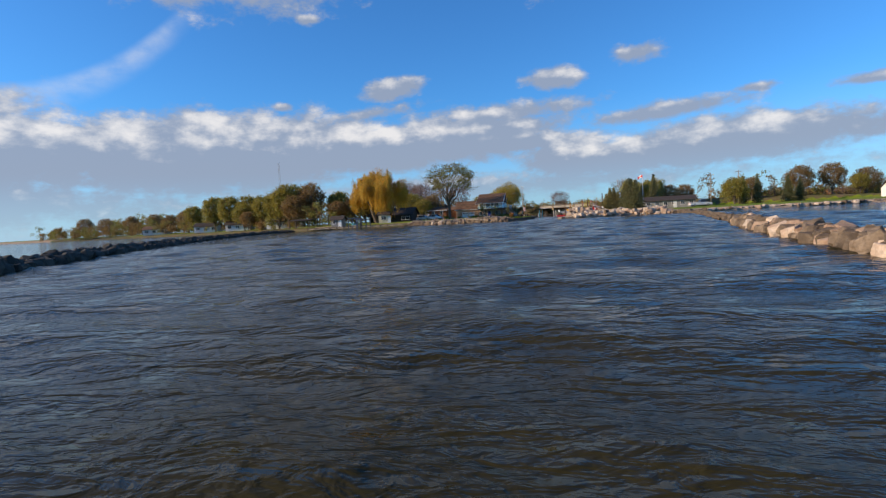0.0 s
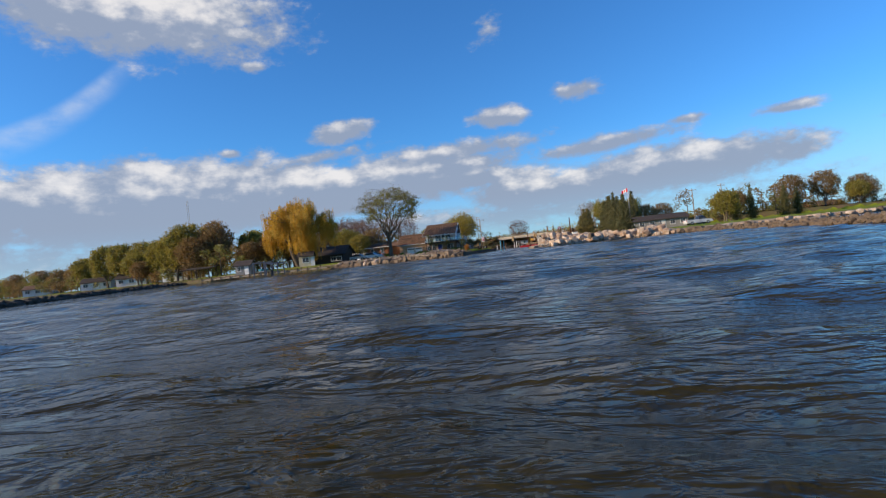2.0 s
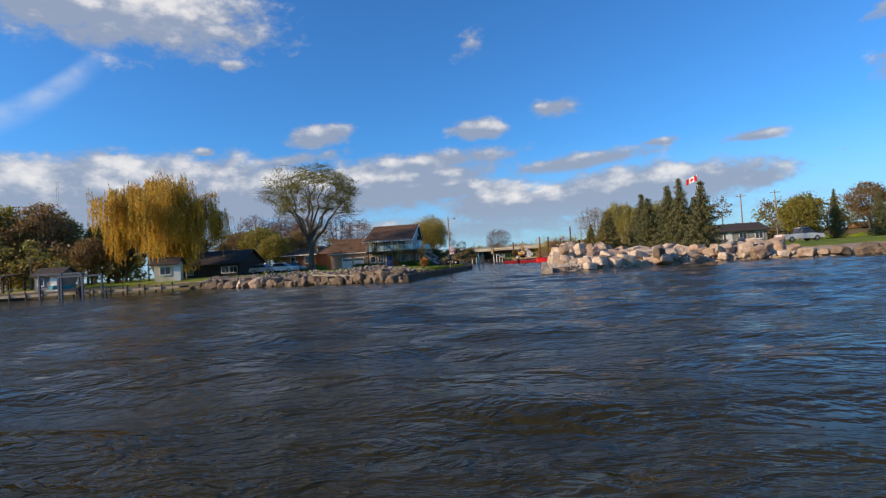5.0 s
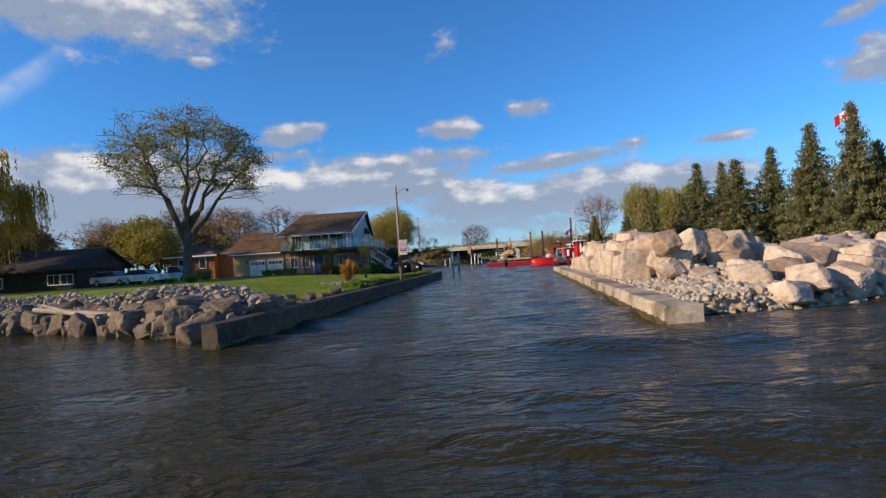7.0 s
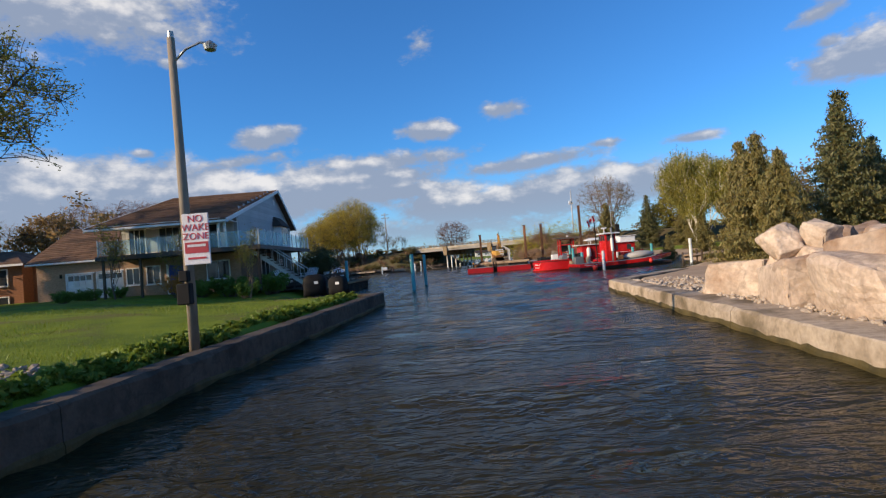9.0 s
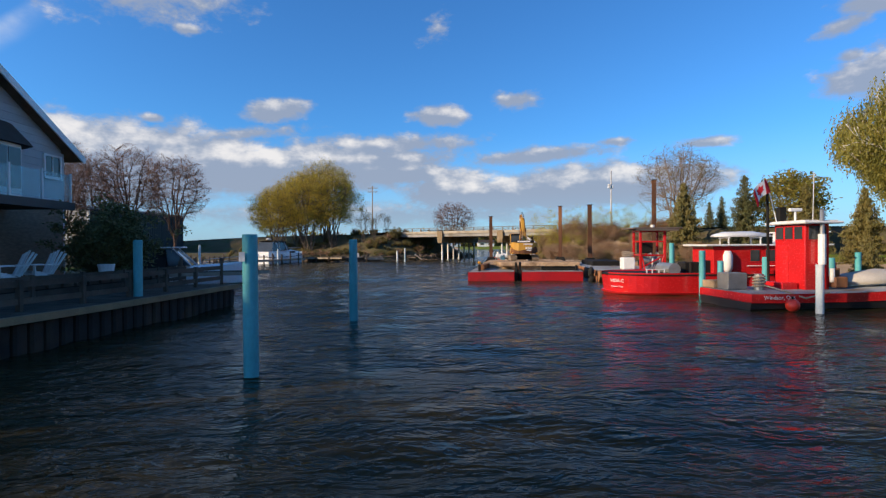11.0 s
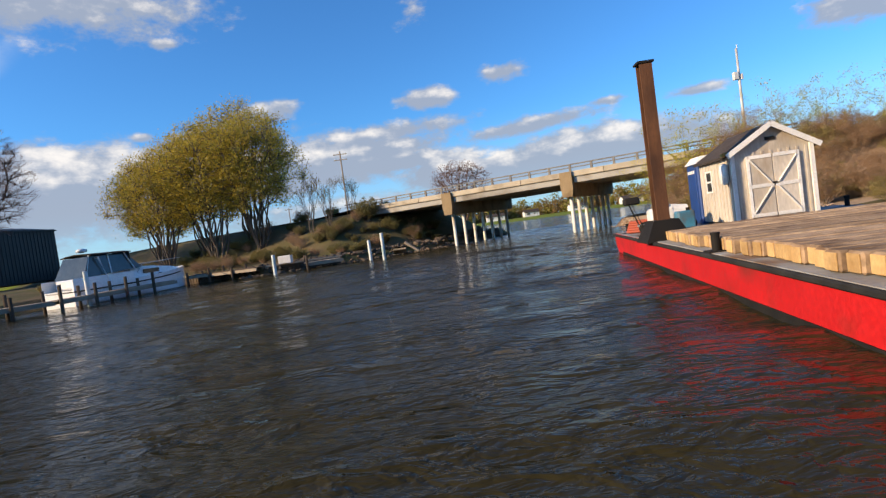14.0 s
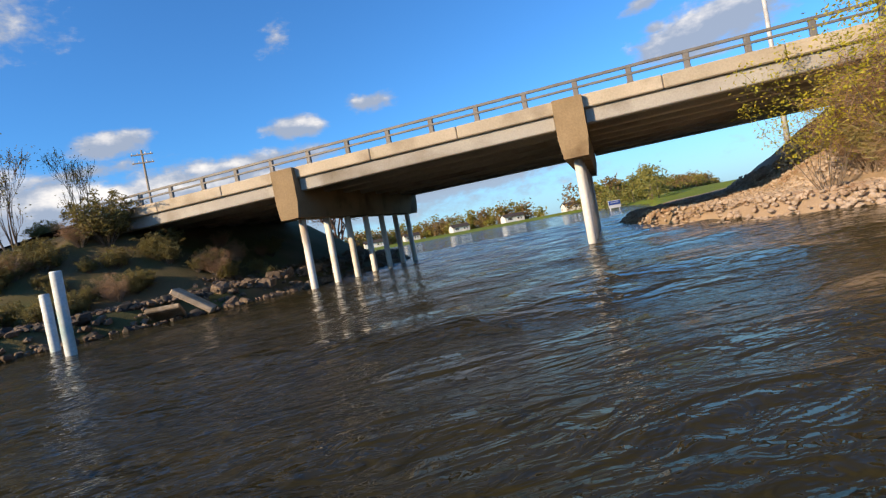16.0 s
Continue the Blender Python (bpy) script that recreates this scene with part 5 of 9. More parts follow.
flag_pole = thing("flag", TUG @ pose(WHX - 0.3, 1.42, 2.9, 0, -14, 0), "red and white maple leaf flag on a leaning staff", "flag")
part("staff", Form().tube([(0, 0, 0), (0, 0, 2.0)], 0.018, 6), WHITE, flag_pole)


def flag_cloth(parent, w, h, z, turn, droop=0.25):
    """A waving flag: red, white, red, with a plain leaf shape."""
    RED_CLOTH = mat("red_cloth", (0.60, 0.02, 0.03), (0.54, 0.02, 0.03), 2, 0.8, 0.1)
    WHITE_CLOTH = mat("white_cloth", (0.78, 0.77, 0.75), (0.72, 0.71, 0.7), 2, 0.8, 0.1)
    base = Matrix.Rotation(radians(turn), 3, "Z")

    def at(u, v, off=0.0):
        p = Vector((u * w, 0.07 * w * math.sin(u * 7 + v) + off, z - v * h - droop * u * u * w))
        return tuple(base @ p)

    for a, b, m in ((0, 0.25, RED_CLOTH), (0.25, 0.75, WHITE_CLOTH), (0.75, 1.0, RED_CLOTH)):
        rings = [[at(a + (b - a) * i / 6, v, o) for v, o in ((0, -0.004), (0, 0.004), (0.5, 0.004), (1, 0.004), (1, -0.004), (0.5, -0.004))] for i in range(7)]
        part("stripe", Form().loft(rings), m, parent)
    leaf = [(0.5, 0.12), (0.55, 0.3), (0.66, 0.25), (0.63, 0.5), (0.68, 0.58), (0.55, 0.72), (0.5, 0.9), (0.45, 0.72), (0.32, 0.58), (0.37, 0.5), (0.34, 0.25), (0.45, 0.3)]
    for o in (-0.012, 0.012):
        k = Form()
        k.v = [at(u, v, o) for u, v in leaf] + [at(0.5, 0.5, o)]
        k.f = [(i, (i + 1) % 12, 12) for i in range(12)]
        part("leaf_emblem", k, RED_CLOTH, parent)


flag_cloth(flag_pole, 0.95, 0.55, 1.98, 200, 0.45)

VIDA = Matrix.Translation((11.75, 71.4, 0)) @ Matrix.Rotation(radians(-2), 4, "Z")
vida = thing("red_fishing_boat", VIDA, "glossy red steel boat with a rounded stern and long red deckhouse", "boat")
vh = boat_hull(11.0, 3.7, 0.98, 1.35, 0.6, 0.30, 36)
rings = [[(x + 0.12 * (1 - min(1, i / 3)) * (z < 0.3), y, z) for x, y, z in r] for i, r in enumerate(vh)]
part("hull", Form().loft(rings), RED_GLOSS, vida, "glossy red hull", smooth=False)
part("rub_rail", Form().loft([[(r[3][0], r[3][1] * 1.012, 0.92), (r[3][0], r[3][1] * 1.012, 0.86), (r[9][0], r[9][1] * 1.012, 0.86), (r[9][0], r[9][1] * 1.012, 0.92)] for r in vh[:28]]), BLACK, vida)
part("boot_line", Form().loft([[(r[2][0] - 0.02, r[2][1] * 1.02, 0.10), (r[2][0], r[2][1] * 1.0, 0.02), (r[10][0], r[10][1] * 1.0, 0.02), (r[10][0] - 0.02, r[10][1] * 1.02, 0.10)] for r in vh[:32]]), RED, vida)
house = part("deckhouse", Form().box((5.2, 2.1, 1.45), (7.3, 0.1, 1.45), 0.03), RED_GLOSS, vida, "long red deckhouse")
part("roof", Form().box((5.8, 2.5, 0.09), (7.2, 0.1, 2.2), 0.03), WHITE, house, "white deckhouse roof")
for x in (6.6, 7.3, 8.0, 9.3):
    wdw = part("window", Form().box((0.40, 0.03, 0.52), (x, -0.96, 1.72)), WINDOW, house)
    part("window_frame", Form().box((0.48, 0.02, 0.04), (x, -0.965, 1.43)).box((0.48, 0.02, 0.04), (x, -0.965, 2.0)), RED_GLOSS, wdw)
part("oval_board", Form().tube([(5.35, -0.98, 0.95), (5.35, -0.98, 1.15), (5.35, -0.98, 1.75), (5.35, -0.98, 1.95)], [0.12, 0.21, 0.21, 0.12], 12), WHITE, house, "white rounded hanging fender", smooth=True)
part("grab_rail", Form().tube([(6.2, -1.02, 1.25), (9.6, -1.02, 1.25)], 0.02, 6), WHITE, house)
dinghy = thing("rescue_dinghy", VIDA @ pose(6.6, 0.2, 2.55), "upturned white dinghy on a rack on the boat roof", "dinghy")
part("shell", Form().loft([[(x, w * math.cos(q), 0.05 + hh * math.sin(q)) for q in (0, 0.6, 1.2, 1.94, 2.54, 3.14)] for x, w, hh in ((-1.3, 0.35, 0.12), (-0.8, 0.55, 0.26), (0.4, 0.55, 0.28), (1.2, 0.3, 0.16), (1.5, 0.04, 0.03))]), GELCOAT, dinghy, smooth=True)
for x in (-0.8, 0.7):
    part("rack_leg", Form().box((0.05, 1.0, 0.05), (x, 0, 0.0)).box((0.05, 0.05, 0.36), (x, -0.4, -0.16)).box((0.05, 0.05, 0.36), (x, 0.4, -0.16)), WHITE, dinghy)
part("funnel", Form().box((0.35, 0.3, 1.9), (8.9, 0.8, 3.1), 0.03), BLACK, vida, "tall black mast box")
part("pilot_top", Form().box((1.5, 1.7, 0.55), (9.3, 0.1, 2.5), 0.04).box((1.7, 1.9, 0.06), (9.3, 0.1, 2.8)), WHITE, vida, "low white upper cabin")
part("net_drum", Form().tube([(3.0, -0.8, 1.1), (3.0, 0.8, 1.1)], 0.28, 14), GALV, vida)
part("deck_winch", Form().box((0.9, 0.8, 0.6), (4.2, 0.3, 1.1), 0.05), BLACK, vida, "dark deck winch")
part("deck_locker", Form().box((0.4, 0.4, 0.7), (4.6, -0.5, 1.15), 0.04), BLACK, vida)
part("bitt", Form().tube([(3.7, -0.9, 0.8), (3.7, -0.9, 1.4)], 0.08, 8), BLACK, vida)
part("pipe_rack", Form().box((0.9, 0.05, 0.04), (2.0, -1.1, 1.12)).box((0.04, 0.05, 0.45), (1.6, -1.1, 0.9)).box((0.04, 0.05, 0.45), (1.85, -1.1, 0.9)).box((0.04, 0.05, 0.45), (2.15, -1.1, 0.9)).box((0.04, 0.05, 0.45), (2.4, -1.1, 0.9)), WHITE, vida, "white tube rack")
part("mooring_line", Form().tube([(4.6, -1.7, 0.9), (5.4, -2.0, 0.7), (6.4, -1.75, 0.95)], 0.025, 5), DOCKPALE, vida)
lettering("stern_lettering", "VIDA-C", 0.21, Matrix.Translation((0.20, -1.22, 0.62)) @ Matrix.Rotation(radians(-50), 4, "Z"), WHITE, vida, "white boat lettering")
lettering("stern_lettering", "Chatham, Ont.", 0.10, Matrix.Translation((0.20, -1.22, 0.36)) @ Matrix.Rotation(radians(-50), 4, "Z"), WHITE, vida, "white port lettering")

# ---------------------------------------------------------------- mooring piles
def mooring_pile(x, y, top, radius, material, label, low=-1.4):
    p = thing("mooring_pile", (x, y, 0), label, "pile", "mooring piles")
    lean = rnd(-0.02, 0.02)
    part("shaft", Form().tube([(0, 0, low), (lean * 0.5, 0, top * 0.5), (lean, 0.01, top)], radius, 24, cap=False), material, p, smooth=True)
    part("cap", Form().tube([(lean, 0.01, top), (lean, 0.01, top + 0.03)], [radius * 1.02, radius * 0.9], 18), material, p)
    return p


pa = mooring_pile(0.23, 55.55, 2.46, 0.13, TEAL, "teal-painted round mooring pile with a small notice")
part("notice", Form().box((0.10, 0.012, 0.16), (-0.1, -0.15, 2.1)), WHITE, pa, "small faded notice")
mooring_pile(1.03, 62.5, 2.44, 0.125, TEAL, "teal-painted round mooring pile in open water")
mooring_pile(-5.3, 62.2, 2.46, 0.125, TEAL, "teal-painted mooring pile beside the timber dock")
for x, y, top in ((15.1, 68.75, 1.95), (15.97, 68.9, 1.5), (17.95, 68.9, 1.65), (20.9, 68.9, 1.6), (16.3, 74.2, 2.3), (23.4, 70.5, 1.8)):
    mooring_pile(x, y, top, 0.13, TEAL, "teal-painted mooring pile among moored boats")
WPILE = mat("white_pile_paint", (0.72, 0.74, 0.72), (0.62, 0.66, 0.64), 1.5, 0.6, 0.15, 20, stain=(0.2, 0.4, 0.4), stain_scale=1.2)
mooring_pile(16.1, 63.2, 1.55, 0.12, WPILE, "white-painted mooring pile beside the red boat")
mooring_pile(22.9, 61.8, 2.0, 0.12, WPILE, "white-painted mooring pile at the small dock")
mooring_pile(-0.05, 121.2, 1.85, 0.12, WPILE, "white mooring pile near the bridge bank")
mooring_pile(-1.25, 123.4, 1.45, 0.12, WPILE, "white mooring pile near the bridge bank")
mooring_pile(-7.46, 120.3, 1.35, 0.12, WPILE, "short white mooring pile at the dock edge")
mooring_pile(-15.45, 102.5, 1.9, 0.12, WPILE, "white mooring pile off the plank docks")
mooring_pile(-15.5, 113.2, 1.9, 0.12, WPILE, "white mooring pile off the cruiser's berth")
mooring_pile(-17.3, 94.6, 2.4, 0.10, WPILE, "tall white mooring pile off the plank docks")


# ---------------------------------------------------------------- rocks
def boulder_mesh(name, seed, size, material, blocky=0.5):
    """An angular stone: the hull of scattered points, squarer as blocky rises. size: full length, width, height."""
    r = random.Random(seed)
    bm = bmesh.new()
    for i in range(26):
        v = Vector((r.gauss(0, 1), r.gauss(0, 1), r.gauss(0, 1))).normalized()
        q = max(abs(v.x), abs(v.y), abs(v.z))
        v = v.lerp(v / q * 0.86, blocky) * r.uniform(0.86, 1.0)
        bm.verts.new((v.x * size[0] / 2, v.y * size[1] / 2, v.z * size[2] / 2))
    res = bmesh.ops.convex_hull(bm, input=bm.verts)
    bmesh.ops.delete(bm, geom=[g for g in res["geom_interior"] if isinstance(g, bmesh.types.BMVert)], context="VERTS")
    bmesh.ops.dissolve_limit(bm, angle_limit=radians(14), verts=bm.verts, edges=bm.edges)
    bmesh.ops.bevel(bm, geom=list(bm.edges), offset=min(size) * 0.03, segments=1, profile=0.6, affect="EDGES")
    bmesh.ops.triangulate(bm, faces=bm.faces)
    bmesh.ops.subdivide_edges(bm, edges=[e for e in bm.edges if e.calc_length() > 0.3], cuts=1)
    bmesh.ops.triangulate(bm, faces=bm.faces)
    for v in bm.verts:
        n = noise.noise(v.co * (3.2 / min(size)) + Vector((seed, 0, 0))) + 0.5 * noise.noise(v.co * (7 / min(size)) + Vector((0, seed, 0)))
        v.co *= 1 + 0.055 * n
    me = bpy.data.meshes.new(name)
    bm.to_mesh(me)
    bm.free()
    me.materials.append(material)
    return me


STONES = {}
for key, material in (("tan", ROCK), ("grey", ROCK_GREY), ("pale", ROCK_PALE), ("dark", ROCK_DARK), ("beach", ROCK_BEACH)):
    STONES[key] = [boulder_mesh("boulder", 10 * i + len(key), (1, 1, 1), material, 0.35 + 0.1 * (i % 4)) for i in range(8)]
def quarry_block(name, seed, material, chop=0.22):
    """A broken quarry block: a box with unevenly knocked-off corners, split faces and a little layering."""
    r = random.Random(seed)
    bm = bmesh.new()
    skew = [(r.uniform(-0.07, 0.07), r.uniform(-0.07, 0.07), r.uniform(-0.07, 0.07)) for _ in range(8)]
    k = 0
    for sx in (-1, 1):
        for sy in (-1, 1):
            for sz in (-1, 1):
                for ax in range(3):
                    p = [sx * 0.5 + skew[k][0], sy * 0.5 + skew[k][1], sz * 0.5 + skew[k][2]]
                    for o in range(3):
                        if o != ax:
                            p[o] -= (sx, sy, sz)[o] * r.uniform(0.02, chop) * r.choice((0.4, 1.0, 1.0))
                    bm.verts.new(p)
                k += 1
    res = bmesh.ops.convex_hull(bm, input=bm.verts)
    bmesh.ops.delete(bm, geom=[g for g in res["geom_interior"] if isinstance(g, bmesh.types.BMVert)], context="VERTS")
    bmesh.ops.dissolve_limit(bm, angle_limit=radians(9), verts=bm.verts, edges=bm.edges)
    bmesh.ops.bevel(bm, geom=list(bm.edges), offset=0.022, segments=1, profile=0.6, affect="EDGES")
    bmesh.ops.triangulate(bm, faces=bm.faces)
    for lim in (0.3, 0.17, 0.1):
        bmesh.ops.subdivide_edges(bm, edges=[e for e in bm.edges if e.calc_length() > lim], cuts=1)
        bmesh.ops.triangulate(bm, faces=bm.faces)
    o = Vector((seed * 1.7, seed * 0.3, seed))
    for v in bm.verts:
        q = v.co
        n = (0.05 if chop < 0.27 else 0.10) * noise.noise(q * 1.9 + o) + 0.06 * abs(noise.noise(q * 4.3 + o)) + 0.03 * noise.noise(q * 9 + o)
        n += 0.022 * noise.noise(Vector((q.x * 1.2, q.y * 1.2, q.z * 13)) + o)
        v.co = q * (1 + n)
    me = bpy.data.meshes.new(name)
    bm.to_mesh(me)
    bm.free()
    me.materials.append(material)
    return me


STONES["block"] = [quarry_block("boulder", 40 + 3 * i, ROCK, 0.10 + 0.05 * (i % 3)) for i in range(10)]
STONES["tan"] = [quarry_block("boulder", 90 + 3 * i, (ROCK, ROCK_BROWN, ROCK)[i % 3], 0.36 + 0.05 * (i % 4)) for i in range(10)]
STONES["grey"] = [quarry_block("boulder", 140 + 3 * i, ROCK_GREY, 0.32 + 0.05 * (i % 4)) for i in range(8)]

STONES["shore"] = STONES["tan"][:2] + STONES["grey"]


def stone(parent, kind, x, y, z, sx, sy, sz, turn=None, tip=12, name="boulder"):
    ob = new(name, random.choice(STONES[kind]))
    ob.parent = parent
    ob.matrix_local = pose(x, y, z, rnd(-tip, tip), rnd(-tip, tip), rnd(0, 360) if turn is None else turn) @ Matrix.Diagonal((sx, sy, sz, 1))
    return ob


def rubble(name, parent, spots, material, smin, smax, label="", flat=0.7):
    """Many small stones joined in one mesh. spots: places."""
    base = []
    for i in range(6):
        me = boulder_mesh("small_stone", 200 + i, (1, 1, 1), material, 0.3)
        bm = bmesh.new()
        bm.from_mesh(me)
        bmesh.ops.dissolve_limit(bm, angle_limit=radians(35), verts=bm.verts, edges=bm.edges)
        bmesh.ops.triangulate(bm, faces=bm.faces)
        base.append((np.array([v.co[:] for v in bm.verts]), [tuple(v.index for v in f.verts) for f in bm.faces]))
        bm.free()
    f = Form()
    for x, y, z in spots:
        vs, fs = random.choice(base)
        s = rnd(smin, smax)
        m = np.array((Euler((rnd(-0.5, 0.5), rnd(-0.5, 0.5), rnd(0, 6.3))).to_matrix() @ Matrix.Diagonal((s * rnd(0.8, 1.4), s, s * flat))))
        k = len(f.v)
        f.v += [tuple(p) for p in (vs @ m.T + (x, y, z))]
        f.f += [tuple(i + k for i in q) for q in fs]
    ob = part(name, f, material, parent, label, kind="stuff")
    return ob


def along(line, spacing):
    """Evenly spaced places along a line of points: x, y, and the direction."""
    out = []
    for (x0, y0), (x1, y1) in zip(line, line[1:]):
        d = Vector((x1 - x0, y1 - y0))
        n = max(1, round(d.length / spacing))
        out += [(x0 + d.x * i / n, y0 + d.y * i / n, d.normalized()) for i in range(n)]
    return out


# stacked limestone blocks beside the east wall
stack = thing("boulder_stack", (0, 0, 0), "big tan limestone blocks stacked beside the channel wall", "rock pile")
# the nearest tiers: x, y, z, width, length, height, turn
for x, y, z, sx, sy, sz, a in ((8.3, 13.4, 1.12, 1.55, 1.25, 1.45, 66), (7.75, 16.0, 1.1, 1.5, 1.5, 1.45, -8), (8.9, 14.9, 0.95, 1.3, 1.5, 1.2, 25), (8.1, 18.2, 1.05, 1.5, 2.0, 1.3, -14), (8.4, 20.5, 1.1, 1.6, 2.2, 1.4, 0),
                                (8.6, 23.0, 1.0, 1.5, 2.3, 1.3, 8), (8.9, 25.4, 1.05, 1.6, 2.2, 1.4, -6), (9.2, 27.8, 1.0, 1.5, 2.2, 1.3, -4), (9.5, 30.2, 1.0, 1.5, 2.2, 1.2, -10), (9.8, 32.6, 0.9, 1.4, 2.0, 1.1, 6),
                                (10.4, 13.3, 1.1, 1.4, 1.5, 1.3, 38), (10.2, 15.6, 1.2, 1.9, 1.7, 1.7, 15), (9.9, 17.9, 1.2, 1.9, 2.2, 1.7, -12), (10.1, 20.4, 1.2, 1.9, 2.3, 1.8, 12), (10.4, 23.0, 1.2, 1.9, 2.3, 1.7, 4), (10.7, 25.6, 1.2, 1.8, 2.3, 1.7, -8),
                                (11.0, 28.2, 1.2, 1.9, 2.4, 1.6, 12), (11.3, 30.8, 1.1, 1.7, 2.2, 1.5, 0), (12.1, 14.6, 1.1, 1.6, 1.9, 1.4, 60), (12.0, 17.0, 1.2, 1.9, 2.0, 1.8, 10), (12.2, 19.6, 1.2, 1.9, 2.2, 1.7, 30), (12.5, 22.4, 1.2, 1.9, 2.3, 1.7, 8)):
    stone(stack, random.choice(("block", "block", "tan")), x + rnd(-0.1, 0.15), y, z - 0.14, sx * rnd(0.80, 0.98), sy * rnd(0.8, 1.0), sz * rnd(0.76, 0.96), a + rnd(-15, 15), 9)
for x, y, z, sx, sy, sz, a, tip in ((9.55, 14.75, 2.2, 1.5, 1.45, 1.35, 30, 14), (8.75, 15.9, 2.25, 1.45, 1.35, 1.25, 12, 12), (10.5, 14.6, 2.25, 1.3, 1.5, 1.3, 60, 16), (8.9, 18.6, 2.15, 1.5, 1.9, 1.0, -16, 12), (8.7, 21.0, 2.1, 1.4, 2.0, 1.0, 8, 10),
                                    (9.1, 23.4, 2.1, 1.6, 2.3, 1.1, -10, 9), (9.5, 25.9, 2.1, 1.6, 2.2, 1.1, 14, 9), (9.9, 28.3, 2.0, 1.5, 2.2, 1.0, 0, 9), (10.2, 30.6, 1.9, 1.5, 2.0, 0.9, 20, 9), (10.6, 17.2, 2.35, 1.6, 1.9, 1.1, 24, 16),
                                    (10.5, 19.8, 2.5, 1.6, 2.0, 1.1, -10, 14), (10.8, 22.3, 2.45, 1.6, 2.1, 1.1, 10, 12), (11.1, 24.8, 2.4, 1.6, 2.2, 1.1, 30, 12), (11.5, 27.4, 2.3, 1.5, 2.0, 1.0, 0, 12), (12.1, 16.2, 2.3, 1.5, 1.5, 1.0, 50, 16), (12.2, 18.9, 2.4, 1.5, 1.8, 1.1, 15, 16),
                                    (9.7, 21.6, 2.95, 1.4, 2.2, 0.9, 16, 10), (10.1, 24.2, 2.95, 1.4, 2.0, 0.9, -6, 10), (9.6, 19.4, 2.85, 1.3, 1.7, 0.8, 40, 12), (10.9, 26.4, 2.8, 1.3, 1.8, 0.8, 10, 12)):
    stone(stack, "tan" if tip > 11 else "block", x + rnd(-0.1, 0.2), y + rnd(-0.3, 0.3), z - (0.80 if z > 2.6 else 0.58), sx * rnd(0.75, 1.0), sy * rnd(0.7, 0.95), sz * rnd(0.8, 1.0), a + rnd(-20, 20), tip + 8)
for i in range(38):
    y = rnd(12.6, 33)
    x = 7.5 + (y - 12) * 0.11 + rnd(0, 4.2)
    s = rnd(0.45, 0.9)
    stone(stack, "tan", x, y, rnd(0.7, 1.9), s * 1.3, s, s, None, 30)
for x, y, s in ((8.9, 7.6, 0.8), (9.9, 8.3, 1.0), (11.2, 8.6, 0.9), (9.0, 9.6, 0.9), (12.3, 9.4, 1.1), (10.6, 10.4, 1.1), (9.7, 11.3, 1.0), (11.6, 11.6, 1.3), (13.2, 12.4, 1.4), (8.3, 11.3, 0.7)):
    stone(stack, "tan", x, y, ground_z(x, y) + 0.25 * s, s * 1.2, s, s * 0.8, None, 20)
for i in range(110):
    x = rnd(12.0, 29)
    y = 12.0 + rnd(-2.4, 8) + (x - 12) * 0.16
    s = rnd(0.45, 1.35)
    stone(stack, "tan", x, y, ground_z(x, y) + 0.35 * s, s * 1.25, s, s * rnd(0.6, 0.9), None, 20)
stone(stack, "grey", 15.3, 9.9, 0.95, 0.85, 0.7, 1.1, 30, 4)
spots = []
for i in range(1900):
    u = rnd(0, 1)
    x = 6.8 + u ** 1.4 * 22
    y = 7.2 + rnd(0, 1) ** 1.2 * 6.4 + max(0, x - 13) * 0.25 - max(0, x - 24) * 0.9
    heap = 0.55 * max(0.0, 1 - math.hypot((x - 9.6) / 2.2, (y - 11.4) / 1.8))
    spots.append((x, y, ground_z(x, y) + 0.05 + heap))
small = []
for i in range(1500):
    y = rnd(6, 41)
    x = 5.35 + (y - 5) * 0.127 + rnd(0.0, 1.0) ** 1.5 * 2.2
    small.append((x, y, max(ground_z(x, y), 0.44) + 0.03))
rubble("rubble", stack, spots, ROCK_PALE, 0.10, 0.42, "pale broken stones", 0.95)
rubble("gravel", stack, small, ROCK_PALE, 0.04, 0.17, "small loose stones", 0.9)

# riprap in front of the lawn
riprap = thing("riprap_shore", (0, 0, 0), "grey and pale boulders along the lawn's shore with driftwood", "rock bank")
SHORE_W = [(-34, 25.2), (-29, 21.6), (-23.4, 17.6), (-17.5, 14.4), (-13, 11.9), (-9.0, 9.8), (-6.8, 8.0)]
for x, y, d in along(SHORE_W, 1.15):
    n = Vector((-d.y, d.x))
    s = rnd(0.5, 0.95)
    stone(riprap, "grey", x + n.x * 0.1, y + n.y * 0.1, 0.16, s * 1.25, s, s * 0.75, None, 18)
    if random.random() < 0.9:
        s = rnd(0.6, 1.1)
        stone(riprap, "grey", x + n.x * 0.9 + rnd(-0.3, 0.3), y + n.y * 0.9, 0.55, s * 1.2, s, s * 0.8, None, 20)
spots = []
for x, y, d in along(SHORE_W, 0.028):
    n = Vector((-d.y, d.x))
    q = rnd(0.5, 4.2)
    px, py = x + n.x * q, y + n.y * q
    if px < -6.7:
        spots.append((px, py, ground_z(px, py) + 0.05 + rnd(0.3, 0.72) * max(0, 1 - abs(q - 2.0) / 1.9)))
for i in range(1100):
    a, q = rnd(0, 6.283), rnd(0, 1) ** 0.6
    px, py = -10.6 + math.cos(a) * q * 4.4, 13.0 + math.sin(a) * q * 1.7
    if px < -6.3:
        spots.append((px, py, ground_z(px, py) + rnd(0.35, 1.0) * 0.85 * (1 - q * q)))
